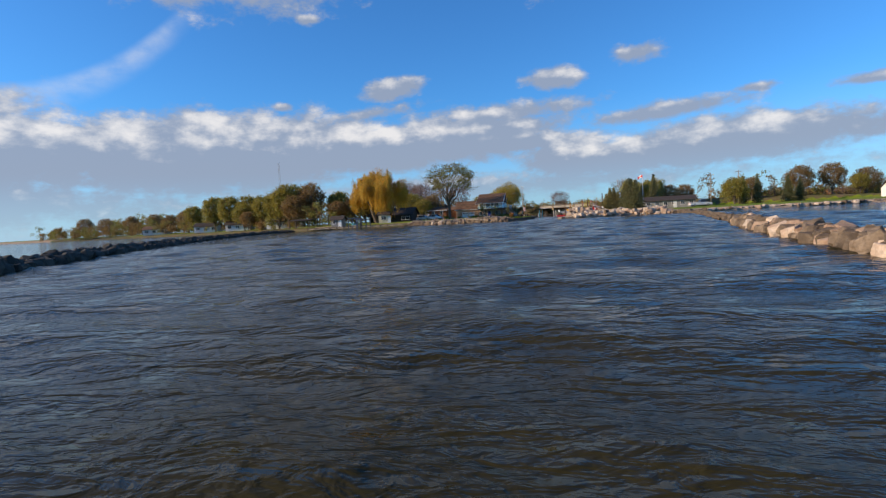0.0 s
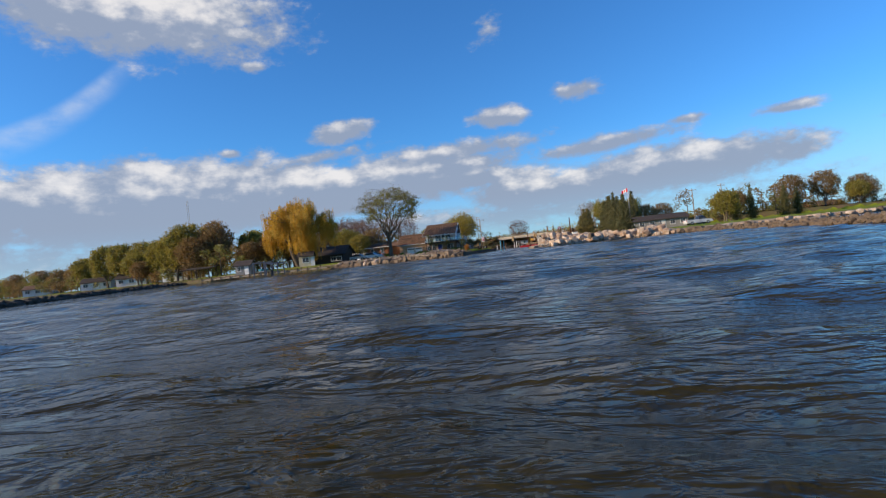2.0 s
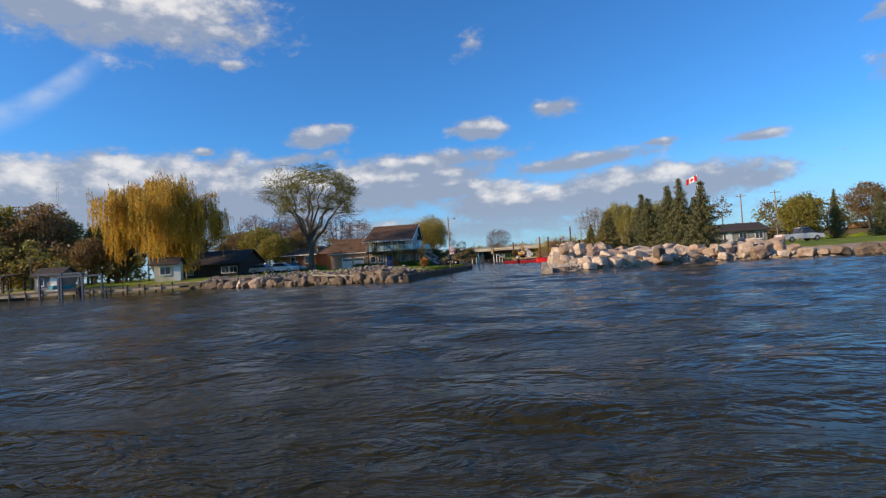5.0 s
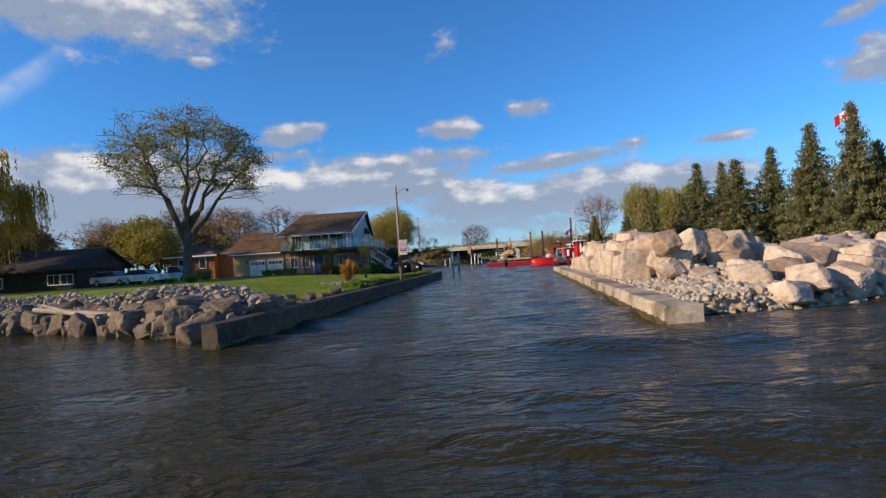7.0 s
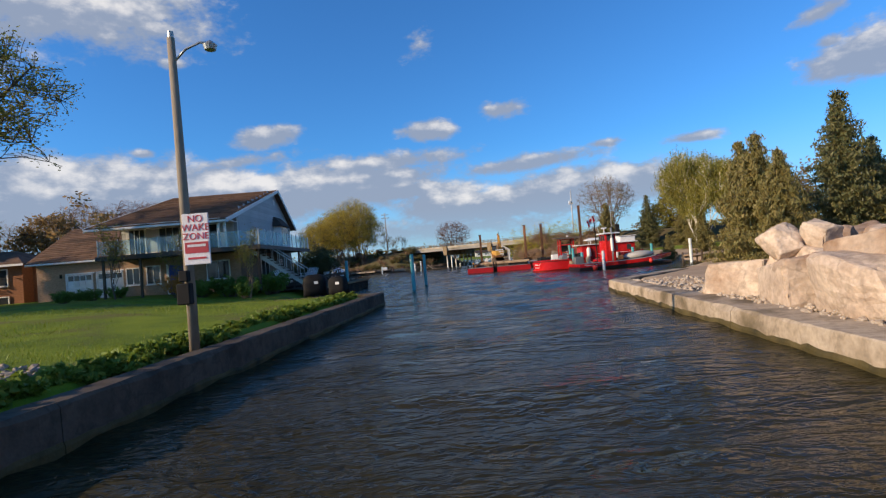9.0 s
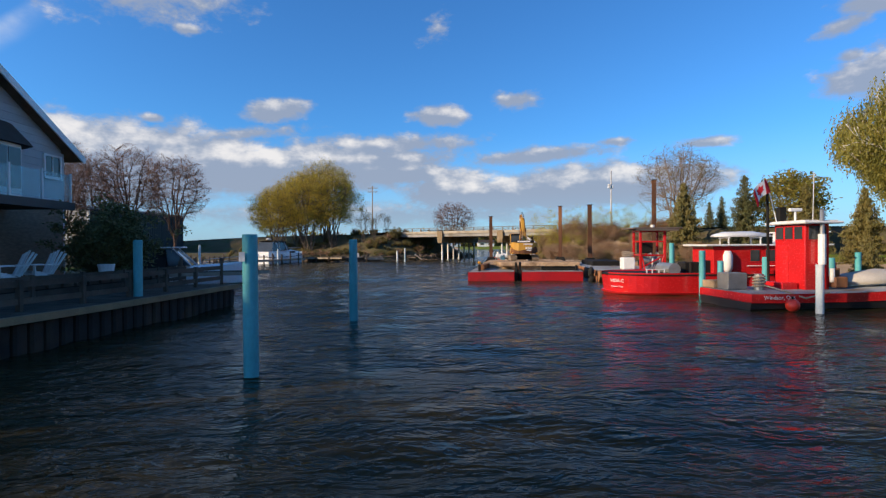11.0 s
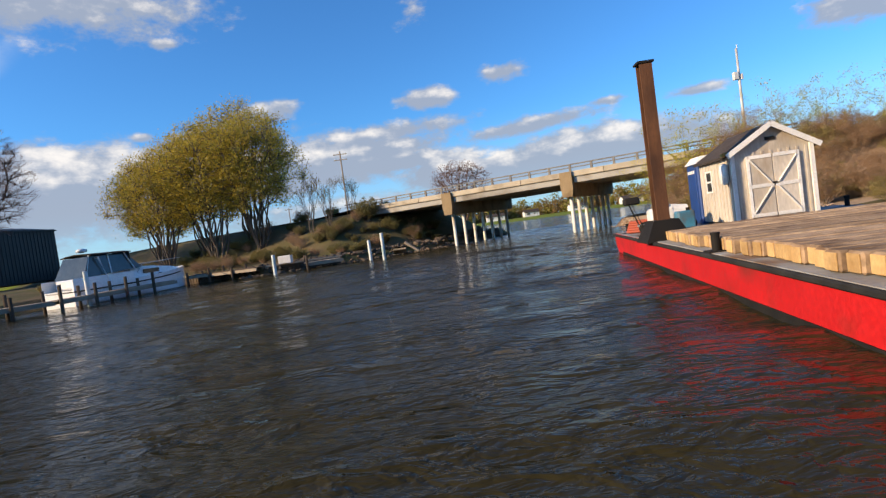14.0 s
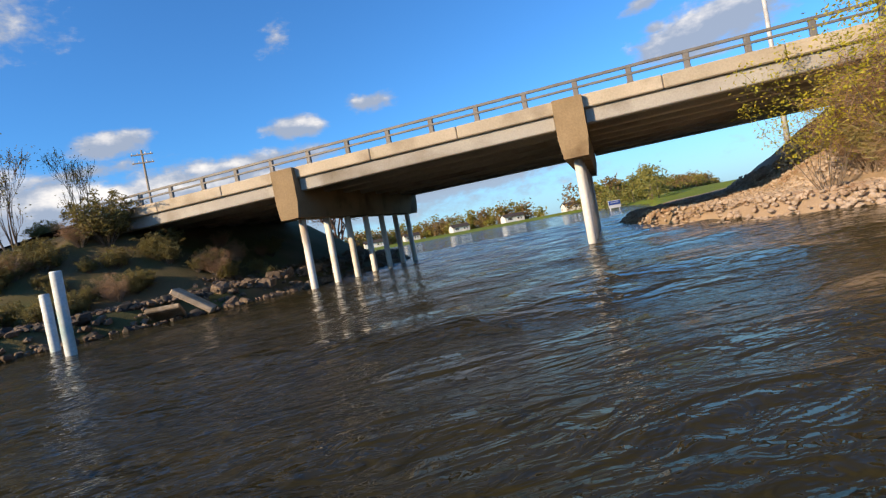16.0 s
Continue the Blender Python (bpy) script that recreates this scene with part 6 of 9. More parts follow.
for x, y, d in along(SHORE_W, 0.022):
    q = rnd(0.0, 1.7)
    spots.append((x - d.y * q, y + d.x * q, 0.30 + q * 0.34 + rnd(0.0, 0.25)))
rubble("rubble", riprap, spots, ROCK_BEACH, 0.12, 0.36, "pale broken stone")
for x, y, d in along(SHORE_W, 0.8):
    s = rnd(0.55, 1.1)
    stone(riprap, "grey" if random.random() < 0.92 else "tan", x - d.y * rnd(-0.2, 0.5), y + d.x * rnd(-0.2, 0.5), rnd(0.2, 0.5), s * 1.2, s, s * 0.85, None, 25)
for x, y, s in ((-6.9, 9.2, 1.15), (-6.5, 10.3, 1.0), (-7.6, 10.9, 1.3), (-7.3, 9.9, 1.3), (-8.6, 10.6, 1.5), (-6.4, 11.5, 1.1), (-9.8, 11.3, 1.5), (-8.4, 9.4, 1.1), (-6.9, 12.2, 0.9)):
    stone(riprap, "grey", x, y, 0.56, s * 0.98, s * 0.82, s * 0.72)
for x, y, s in ((-5.75, 13.2, 0.5), (-5.8, 14.4, 0.35), (-5.5, 15.6, 0.4), (-5.4, 17.4, 0.35), (-6.4, 13.3, 0.45)):
    stone(riprap, "grey", x, y, ground_z(x, y) + 0.1, s * 1.3, s, s * 0.7)
part("driftwood", Form().tube([(-16.0, 13.3, 0.95), (-13.0, 12.0, 0.75), (-10.6, 10.9, 0.62)], [0.09, 0.11, 0.06], 7), DOCKPALE, riprap, "bleached driftwood log")
part("driftwood", Form().tube([(-15.0, 12.4, 1.15), (-13.8, 12.0, 0.85), (-12.2, 11.3, 0.62)], [0.05, 0.08, 0.05], 7), DOCKPALE, riprap, "bleached driftwood log")

# breakwaters out in the lake
def breakwater(name, line, kind, material, size, height, label):
    bw = thing(name, (0, 0, 0), label, "breakwater")
    count = 0
    spots = []
    for x, y, d in along(line, size * 0.62):
        n = Vector((-d.y, d.x))
        for q in (-1, 0, 1):
            s = size * rnd(0.7, 1.25)
            px, py, pz = x + n.x * q * size * 0.8 + rnd(-0.2, 0.2), y + n.y * q * size * 0.8 + rnd(-0.2, 0.2), (height if q == 0 else 0.12) + rnd(-0.12, 0.12)
            if count < 290:
                stone(bw, kind, px, py, pz, s * 1.2, s, s * 0.85, None, 25)
                count += 1
            else:
                spots.append((px, py, pz))
    if spots:
        rubble("rubble", bw, spots, material, size * 0.7, size * 1.2, flat=0.85)
    return bw


breakwater("breakwater", [(10.9, -99.5), (12.5, -89), (14.5, -78), (17.8, -64), (21.5, -46), (25.5, -28), (28.8, -10), (30.5, 6)], "shore", ROCK_GREY, 0.52, 0.30, "tan boulder breakwater running out into the lake")
breakwater("breakwater", [(-22.5, -94), (-28.5, -83), (-35, -71), (-42, -57), (-47.5, -44), (-56, -23), (-63, -4), (-67, 12), (-68, 27)], "dark", ROCK_DARK, 0.9, 0.36, "low dark rock breakwater running out into the lake")
shore_e = thing("shore_boulders", (0, 0, 0), "pale boulders along the sandy east shore", "rock bank")
for x, y, d in along([(22, 13.4), (26, 11), (30, 6.8), (40, 13), (55, 18), (75, 24), (100, 28), (130, 31)], 1.35):
    s = rnd(0.5, 1.05)
    stone(shore_e, "tan" if random.random() < 0.6 else "grey", x + rnd(-0.4, 0.4), y + rnd(-0.4, 0.4), 0.25 + 0.2 * s, s * 1.3, s, s * 0.75)
bank_rocks = thing("bank_rocks", (0, 0, 0), "broken bank stone under the bridge, partly coloured dark for shade", "rock bank")
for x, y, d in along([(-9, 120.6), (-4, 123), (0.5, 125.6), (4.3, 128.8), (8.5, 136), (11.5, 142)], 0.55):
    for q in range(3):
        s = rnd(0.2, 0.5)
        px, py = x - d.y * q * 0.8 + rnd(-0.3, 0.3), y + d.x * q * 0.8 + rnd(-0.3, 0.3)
        # West of x = 2 the darker stones put the bank's shade into colour.
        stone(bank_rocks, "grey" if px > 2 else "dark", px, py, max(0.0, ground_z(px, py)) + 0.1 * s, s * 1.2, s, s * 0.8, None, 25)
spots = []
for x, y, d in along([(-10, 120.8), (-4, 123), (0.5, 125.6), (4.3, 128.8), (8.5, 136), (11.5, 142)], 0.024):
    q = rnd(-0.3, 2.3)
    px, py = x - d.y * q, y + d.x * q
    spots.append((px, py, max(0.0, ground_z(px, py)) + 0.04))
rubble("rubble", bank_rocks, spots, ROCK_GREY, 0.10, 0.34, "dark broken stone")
bank_e = thing("bank_rocks", (0, 0, 0), "sunlit tan stone slope on the bank under the bridge", "rock bank")
spots = []
for i in range(8800):
    y = rnd(105, 133)
    x = float(np.interp(y, [105, 112, 119.5, 125.6, 132], [17.4, 16.3, 16.6, 17.7, 20.6])) - 0.35 + rnd(0, 1) ** (1.0 if y > 117 else 1.8) * (7.5 if y > 117 else 2.6)
    spots.append((x, y, max(-0.1, ground_z(x, y)) + 0.04))
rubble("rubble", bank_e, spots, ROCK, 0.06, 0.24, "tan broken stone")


# ---------------------------------------------------------------- houses
def gable_end(x, y0, y1, z0, eave0, eave1, peak_y, peak_z, thick=0.2):
    """A wall across the house at x from y0 to y1, rising to a peak."""
    prof = [(y0, z0), (y1, z0), (y1, eave1), (peak_y, peak_z), (y0, eave0)]
    return Form().loft([[(x, y, z) for y, z in prof], [(x + thick, y, z) for y, z in prof]])


def roof_slab(x0, x1, a, b, thick=0.16):
    """A sloping slab from eave a=(y, z) to ridge b=(y, z)."""
    (ya, za), (yb, zb) = a, b
    return Form().loft([[(x, ya, za), (x, yb, zb), (x, yb, zb - thick), (x, ya, za - thick)] for x in (x0, x1)])


def shingle_rows(parent, x0, x1, a, b, material, pitch=0.34):
    """Courses of shingles laid over a slope, each a thin strip proud of the one below."""
    (ya, za), (yb, zb) = a, b
    n = max(2, round(math.hypot(yb - ya, zb - za) / pitch))
    dy, dz = (yb - ya) / n, (zb - za) / n
    ln = math.hypot(dy, dz)
    ny, nz = -dz / ln, dy / ln
    if nz < 0:
        ny, nz = -ny, -nz
    for i in range(n):
        y, z = ya + dy * i, za + dz * i
        f = Form().loft([[(x, y + ny * 0.045, z + nz * 0.045), (x, y + dy * 1.06 + ny * 0.012, z + dz * 1.06 + nz * 0.012), (x, y + dy * 1.06, z + dz * 1.06), (x, y, z)] for x in (x0, x1)])
        part("shingle_course", f, material, parent)


def window_unit(parent, m, w, h, frame_material, bars=1, name="window"):
    """A window in the x-z plane of m, looking along -y: glass, frame and glazing bars."""
    pane = part(name, Form().box((w, 0.04, h), (0, 0, 0), 0, m), WINDOW, parent)
    for s in (-1, 1):
        part("frame_side", Form().box((0.07, 0.08, h + 0.14), (s * (w / 2 + 0.03), -0.02, 0), 0, m), frame_material, pane)
        part("frame_rail", Form().box((w + 0.02, 0.08, 0.07), (0, -0.02, s * (h / 2 + 0.035)), 0, m), frame_material, pane)
    for k in range(bars):
        part("glazing_bar", Form().box((0.04, 0.06, h), (-w / 2 + w * (k + 1) / (bars + 1), -0.015, 0), 0, m), frame_material, pane)
    part("sill", Form().box((w + 0.2, 0.14, 0.05), (0, -0.04, -h / 2 - 0.09), 0, m), frame_material, pane)
    return pane


def front(x, y, z):
    return Matrix.Translation((x, y, z))


def east(x, y, z):
    return Matrix.Translation((x, y, z)) @ Matrix.Rotation(radians(90), 4, "Z")


HG = 1.05
home = thing("house", (0, 0, 0), "two-storey tan brick house with a glass balcony and brown roof", "house")
HX0, HX1, HF, HB = -18.5, -11.0, 54.2, 67.4
part("wall", Form().box((HX1 - HX0, 0.25, 2.75), ((HX0 + HX1) / 2, HF, HG + 1.375)), BRICK_TAN, home, "tan brick ground-floor wall")
part("wall", Form().box((HX1 - HX0, 0.22, 2.0), ((HX0 + HX1) / 2, HF + 0.02, 4.8)), SIDING, home, "pale siding upper wall")
part("wall", Form().box((HX1 - HX0, 0.25, 4.9), ((HX0 + HX1) / 2, HB, HG + 2.45)), SIDING_SHADED, home)
# East side: siding and brick are coloured darker to carry its shade.
part("wall", gable_end(HX1 - 0.22, HF - 0.1, HB, 3.75, 6.3, 5.95, 62.9, 8.5), SIDING_SHADED, home, "siding gable with grey-blue shade in its colour")
part("wall", Form().box((0.26, HB - HF, 2.75), (HX1 - 0.1, (HB + HF) / 2, HG + 1.375)), mat("shaded_brown_brick", (0.24, 0.17, 0.12), (0.18, 0.125, 0.09), 5, 0.85, 0.4, stretch=(1, 1, 3)), home, "brick ground-floor wall with brown shade in its colour")
part("wall", gable_end(HX0, HF - 0.1, HB, HG, 6.3, 5.95, 62.9, 8.5), SIDING, home)
for i in range(17):
    z = 3.95 + i * 0.27
    lo, hi = HF + 0.05, HB - 0.05
    if z > 6.0:
        lo, hi = max(lo, 51.3 + (z - 5.5) / 3.2 * 11.6), min(hi, 67.7 - (z - 5.9) / 2.7 * 4.8)
    if hi - lo > 0.4:
        part("siding_board", Form().loft([[(HX1, y, z), (HX1 + 0.022, y, z), (HX1 + 0.004, y, z + 0.265), (HX1, y, z + 0.265)] for y in (lo, hi)]), SIDING_SHADED, home)
rf = part("roof", roof_slab(HX0 - 0.5, HX1 + 0.45, (51.1, 5.5), (62.9, 8.75)), SHINGLE, home, "brown shingle roof")
shingle_rows(rf, HX0 - 0.5, HX1 + 0.45, (51.1, 5.5), (62.9, 8.75), SHINGLE)
part("roof", roof_slab(HX0 - 0.5, HX1 + 0.45, (68.0, 5.85), (62.9, 8.75)), SHINGLE, home)
for x in (HX1 + 0.46, HX0 - 0.51):
    part("barge_board", Form().beam((x, 51.0, 5.40), (x, 62.9, 8.66), 0.05, 0.24), WHITE, home)
    part("barge_board", Form().beam((x, 68.1, 5.74), (x, 62.9, 8.66), 0.05, 0.24), WHITE, home)
part("gutter", Form().box((HX1 - HX0 + 0.95, 0.12, 0.13), ((HX0 + HX1) / 2, 51.04, 5.38), 0.02), WHITE, home, "white gutter")
part("soffit", Form().box((HX1 - HX0, 3.0, 0.05), ((HX0 + HX1) / 2, 52.6, 5.55)), WHITE, home)
part("balcony_deck", Form().box((HX1 - HX0 + 2.3, 3.0, 0.22), ((HX0 + HX1) / 2 + 1.15, 52.7, 3.68), 0.02), DOCKWOOD, home)
part("balcony_deck", Form().box((2.3, 10.4, 0.22), (HX1 + 1.15, 59.4, 3.68), 0.02), DOCKWOOD, home)
part("balcony_fascia", Form().box((HX1 - HX0 + 2.34, 0.06, 0.26), ((HX0 + HX1) / 2 + 1.15, 51.18, 3.66)).box((0.06, 13.4, 0.26), (HX1 + 2.3, 57.9, 3.66)), mat("dark_fascia", (0.06, 0.05, 0.045), None, 1, 0.6, 0.1), home)
for i in range(9):
    x = HX0 + 0.1 + i * (HX1 - HX0 + 2.1) / 8
    part("balustrade_post", Form().box((0.06, 0.06, 1.0), (x, 51.28, 4.27)), WHITE, home)
    if i < 8:
        part("glass_panel", Form().box(((HX1 - HX0 + 2.1) / 8 - 0.1, 0.015, 0.86), (x + (HX1 - HX0 + 2.1) / 16, 51.28, 4.28)), GLASS_TEAL, home)
for i in range(11):
    y = 51.3 + i * 1.325
    part("balustrade_post", Form().box((0.06, 0.06, 1.0), (HX1 + 2.2, y, 4.27)), WHITE, home)
    if i < 10:
        part("glass_panel", Form().box((0.015, 1.20, 0.86), (HX1 + 2.2, y + 0.64, 4.28)), GLASS_TEAL, home)
for x, y in ((HX1 + 2.1, 51.4), (HX1 - 2.0, 51.4), (-16.0, 51.4), (HX0 + 0.3, 51.4), (HX1 + 2.1, 57), (HX1 + 2.1, 61.5)):
    part("post", Form().box((0.12, 0.12, 2.6), (x, y, HG + 1.25)), DOCKWOOD, home)
for x in (HX1 + 2.15, HX1 - 0.2, -13.2):
    part("upper_post", Form().box((0.12, 0.12, 1.7), (min(x, HX1 + 0.2), 51.35, 4.65)), WHITE, home)
# upper-floor glazing behind the balcony, ground-floor windows and the blue door
for x, w in ((-13.3, 2.2), (-15.4, 1.3), (-17.5, 1.0)):
    window_unit(home, front(x, HF - 0.12, 4.72), w, 1.55, WHITE, 2)
for x, w, z, h in ((-17.9, 0.8, 2.5, 1.0), (-12.4, 1.4, 2.5, 1.1), (-16.6, 0.8, 2.5, 1.1)):
    window_unit(home, front(x, HF - 0.14, z), w, h, WHITE, 1)
dr = part("door", Form().box((0.95, 0.06, 2.0), (-15.1, HF - 0.15, HG + 1.0), 0.01), mat("deep_blue_door", (0.03, 0.05, 0.30), None, 1, 0.4, 0.05), home, "deep blue front door")
part("door_frame", Form().box((0.12, 0.1, 2.1), (-15.68, HF - 0.16, HG + 1.05)).box((0.12, 0.1, 2.1), (-14.52, HF - 0.16, HG + 1.05)), WHITE, home)
part("handle", Form().box((0.04, 0.08, 0.12), (-14.75, HF - 0.2, HG + 1.0)), GALV, dr)
for y, w, h, z in ((66.8, 0.8, 0.75, 5.35),):
    window_unit(home, east(HX1 + 0.03, y, z), w, h, WHITE, 1)
bay = part("bay_window", Form().loft([[(HX1, 62.4, z), (HX1 + 0.55, 62.8, z), (HX1 + 0.55, 64.6, z), (HX1, 65.0, z)] for z in (4.0, 5.75)]), WHITE, home, "white bay window with a dark hood")
for i, (ya, yb) in enumerate(((62.86, 63.40), (63.46, 63.96), (64.02, 64.54))):
    part("pane", Form().box((0.02, yb - ya, 1.35), (HX1 + 0.565, (ya + yb) / 2, 4.95)), WINDOW, bay)
part("hood", Form().loft([[(HX1, 62.0, 5.75), (HX1 + 0.75, 62.5, 5.75), (HX1 + 0.75, 64.9, 5.75), (HX1, 65.4, 5.75)], [(HX1, 62.4, 6.55), (HX1 + 0.1, 62.8, 6.55), (HX1 + 0.1, 64.5, 6.55), (HX1, 64.9, 6.55)]]), SHINGLE_DARK, bay)
part("round_vent", Form().tube([(HX1, 62.9, 7.75), (HX1 + 0.06, 62.9, 7.75)], 0.26, 20), WHITE, home, smooth=False)
pd = part("patio_door", Form().box((0.05, 1.9, 2.05), (HX1 + 0.05, 59.3, HG + 1.05)), WINDOW, home, "sliding glass patio door")
for y in (58.35, 59.3, 60.25):
    part("frame_bar", Form().box((0.08, 0.08, 2.15), (HX1 + 0.06, y, HG + 1.07)), WHITE, pd)
window_unit(home, east(HX1 + 0.05, 63.6, 2.6), 0.5, 0.8, WHITE, 0)
# stairs from the balcony to the lawn
for i in range(13):
    part("stair_tread", Form().box((0.28, 1.1, 0.05), (HX1 + 1.1 + i * 0.25, 54.0, 3.55 - i * 0.185)), DOCKWOOD, home)
for y in (53.45, 54.55):
    part("stair_string", Form().beam((HX1 + 0.9, y, 3.6), (HX1 + 4.3, y, 1.1), 0.05, 0.22), GALV, home)
    part("stair_rail", Form().beam((HX1 + 0.9, y, 4.6), (HX1 + 4.3, y, 2.1), 0.05, 0.06), GALV, home)
    for i in range(8):
        part("baluster", Form().box((0.035, 0.035, 0.95), (HX1 + 1.1 + i * 0.42, y, 3.97 - i * 0.309)), GALV, home)
# garage wing
before = set(home.children)
part("wall", Form().box((7.6, 0.25, 3.0), (-24.2, 57.0, HG + 1.5)), BRICK_TAN, home, "tan brick garage wall")
part("wall", Form().box((0.25, 9.0, 3.0), (-27.9, 61.4, HG + 1.5)), BRICK_TAN, home)
gr = part("roof", roof_slab(-28.5, -20.2, (56.5, 3.95), (61.8, 6.7)), SHINGLE, home, "brown shingle garage roof")
shingle_rows(gr, -28.5, -20.2, (56.5, 3.95), (61.8, 6.7), SHINGLE)
part("roof", roof_slab(-28.5, -20.2, (66.5, 3.95), (61.8, 6.7)), SHINGLE, home)
part("gable_wall", gable_end(-28.0, 57.0, 66.0, HG + 2.9, 4.1, 4.1, 61.8, 6.5, 0.15), SIDING, home)
part("gutter", Form().box((8.3, 0.12, 0.13), (-24.3, 56.45, 3.86), 0.02), WHITE, home)
for x in (-25.0, -22.9):
    g = part("garage_door", Form().box((1.75, 0.08, 1.9), (x, 56.85, HG + 0.98), 0.01), WHITE, home, "white panelled garage door")
    for r in range(4):
        for c in range(4):
            part("panel" if r < 3 else "pane", Form().box((0.34, 0.03, 0.34), (x - 0.62 + c * 0.415, 56.80, HG + 0.30 + r * 0.46), 0.01), WHITE if r < 3 else WINDOW, g)
    part("door_trim", Form().box((0.10, 0.1, 2.0), (x - 0.94, 56.84, HG + 1.0)).box((1.98, 0.1, 0.1), (x, 56.84, HG + 2.0)), WHITE, home)
for x in (-26.3, -21.5):
    part("wall_lamp", Form().box((0.12, 0.14, 0.28), (x, 56.8, HG + 1.9), 0.02), BLACK, home)
for ob in home.children:
    if ob not in before:
        ob.location.x += 1.9
part("driveway", Form().prism([(-24.6, 56.8), (-19.6, 56.8), (-20.6, 51), (-30, 46), (-33, 48.5)][::-1], 0.9, 1.16), mat("concrete_drive", (0.36, 0.33, 0.29), (0.3, 0.28, 0.24), 0.8, 0.85, 0.3), None, "pale concrete driveway", kind="structure")

brick = thing("house", (2.2, 0, 0), "small orange brick bungalow with a brown hipped roof", "house")
part("wall", Form().box((5.6, 4.6, 3.3), (-35.2, 63.4, 1.0 + 1.65)), BRICK_RED, brick)
part("wall", Form().box((5.2, 6.0, 3.2), (-30.3, 65.2, 1.0 + 1.6)), BRICK_RED, brick)
part("roof", Form().loft([[(-38.7, 60.5, 4.3), (-31.9, 60.5, 4.3), (-31.9, 66.5, 4.3), (-38.7, 66.5, 4.3)], [(-36.0, 63.4, 5.5), (-34.6, 63.4, 5.5), (-34.6, 63.6, 5.5), (-36.0, 63.6, 5.5)]]), SHINGLE, brick)
part("roof", Form().loft([[(-33.4, 61.7, 4.25), (-27.2, 61.7, 4.25), (-27.2, 68.9, 4.25), (-33.4, 68.9, 4.25)], [(-31.5, 65.0, 5.4), (-29.5, 65.0, 5.4), (-29.5, 65.6, 5.4), (-31.5, 65.6, 5.4)]]), SHINGLE, brick)
for x in (-36.6, -33.9):
    window_unit(brick, front(x, 61.05, 3.3), 0.75, 1.2, WHITE, 0)
    window_unit(brick, front(x, 61.05, 1.5), 0.75, 0.55, WHITE, 0)
part("fascia", Form().box((6.9, 0.08, 0.16), (-35.3, 60.48, 4.22)), WHITE, brick)

cottage = thing("house", (-4.2, 9.5, 0), "dark low cottage with a porch among trees", "house")
DARKWALL = mat("dark_timber_wall", (0.06, 0.055, 0.05), (0.045, 0.04, 0.036), 1.2, 0.85, 0.2)
part("wall", Form().box((13.0, 8.0, 2.6), (-41.0, 42.5, 2.2)), DARKWALL, cottage)
part("roof", roof_slab(-48.3, -33.7, (37.6, 3.35), (42.5, 5.6)), SHINGLE_DARK, cottage)
part("roof", roof_slab(-48.3, -33.7, (47.4, 3.35), (42.5, 5.6)), SHINGLE_DARK, cottage)
for x in (-34.4, -47.5):
    part("gable_wall", gable_end(x, 38.5, 46.5, 3.3, 3.6, 3.6, 42.5, 5.4, 0.15), DARKWALL, cottage)
for x in (-46, -43, -37.0, -35.6):
    window_unit(cottage, front(x, 38.45, 2.3), 1.2, 0.95, WHITE, 1)
for x in (-47.5, -45.0, -42.5):
    part("porch_post", Form().box((0.12, 0.12, 2.2), (x, 36.6, 2.0)), DOCKPALE, cottage)
part("porch_roof", Form().box((7.0, 2.4, 0.14), (-45.0, 37.2, 3.2)), SHINGLE_DARK, cottage)


def simple_house(x, y, w, d, h, roof_h, wall, roof, label, turn=0.0, windows=3):
    """A cottage: four walls, gable roof, door and windows towards the water."""
    t = thing("house", (x, y, ground_z(x, y) - 0.1), label, "house", "cottages", turn=turn)
    part("wall", Form().box((w, d, h), (0, 0, h / 2)), wall, t)
    for s in (-1, 1):
        part("roof", roof_slab(-w / 2 - 0.4, w / 2 + 0.4, (s * (d / 2 + 0.5), h - 0.15), (0, h + roof_h)), roof, t)
        part("gable_wall", gable_end(s * (w / 2 - 0.12) - 0.075, -d / 2, d / 2, h - 0.02, h, h, 0, h + roof_h - 0.12, 0.15), wall, t)
    for i in range(windows):
        window_unit(t, front(-w / 2 + w * (i + 0.5) / windows, -d / 2 - 0.03, h * 0.58), w / windows * 0.45, h * 0.38, WHITE, 1)
    part("door", Form().box((0.9, 0.06, 2.0), (w * 0.02 + w / windows * 0.5, -d / 2 - 0.04, 1.05)), WHITE, t)
    return t


GREYWALL = mat("grey_boarding", (0.30, 0.29, 0.27), (0.25, 0.24, 0.22), 1, 0.8, 0.2)
simple_house(36.0, 47.5, 13.0, 7.0, 2.4, 1.0, GREYWALL, SHINGLE_DARK, "long grey bungalow behind the sandy shore", -6, 6)
part("carport_post", Form().box((0.14, 0.14, 2.2), (-7.2, -4.3, 1.1)), WHITE, bpy.data.objects["house.003"])
simple_house(-55.0, 29.5, 3.2, 3.0, 2.2, 0.9, GREYWALL, SHINGLE_DARK, "small white boathouse beside the beach", 4, 2)
simple_house(-43.6, 36.0, 3.0, 2.4, 2.6, 0.8, mat("cream_boarding", (0.6, 0.52, 0.36), None, 1, 0.8, 0.2), SHINGLE_DARK, "cream shed under the willow", 10, 1)
simple_house(-86, 56, 9, 6, 2.6, 1.4, WHITE, SHINGLE_DARK, "white cottage among shore trees", 10, 3)
simple_house(-112, 72, 9, 6, 2.6, 1.4, SIDING, SHINGLE_DARK, "pale cottage among shore trees", 14, 3)
simple_house(-134, 84, 9, 6, 2.6, 1.4, WHITE, SHINGLE_DARK, "white cottage near the water", 18, 3)
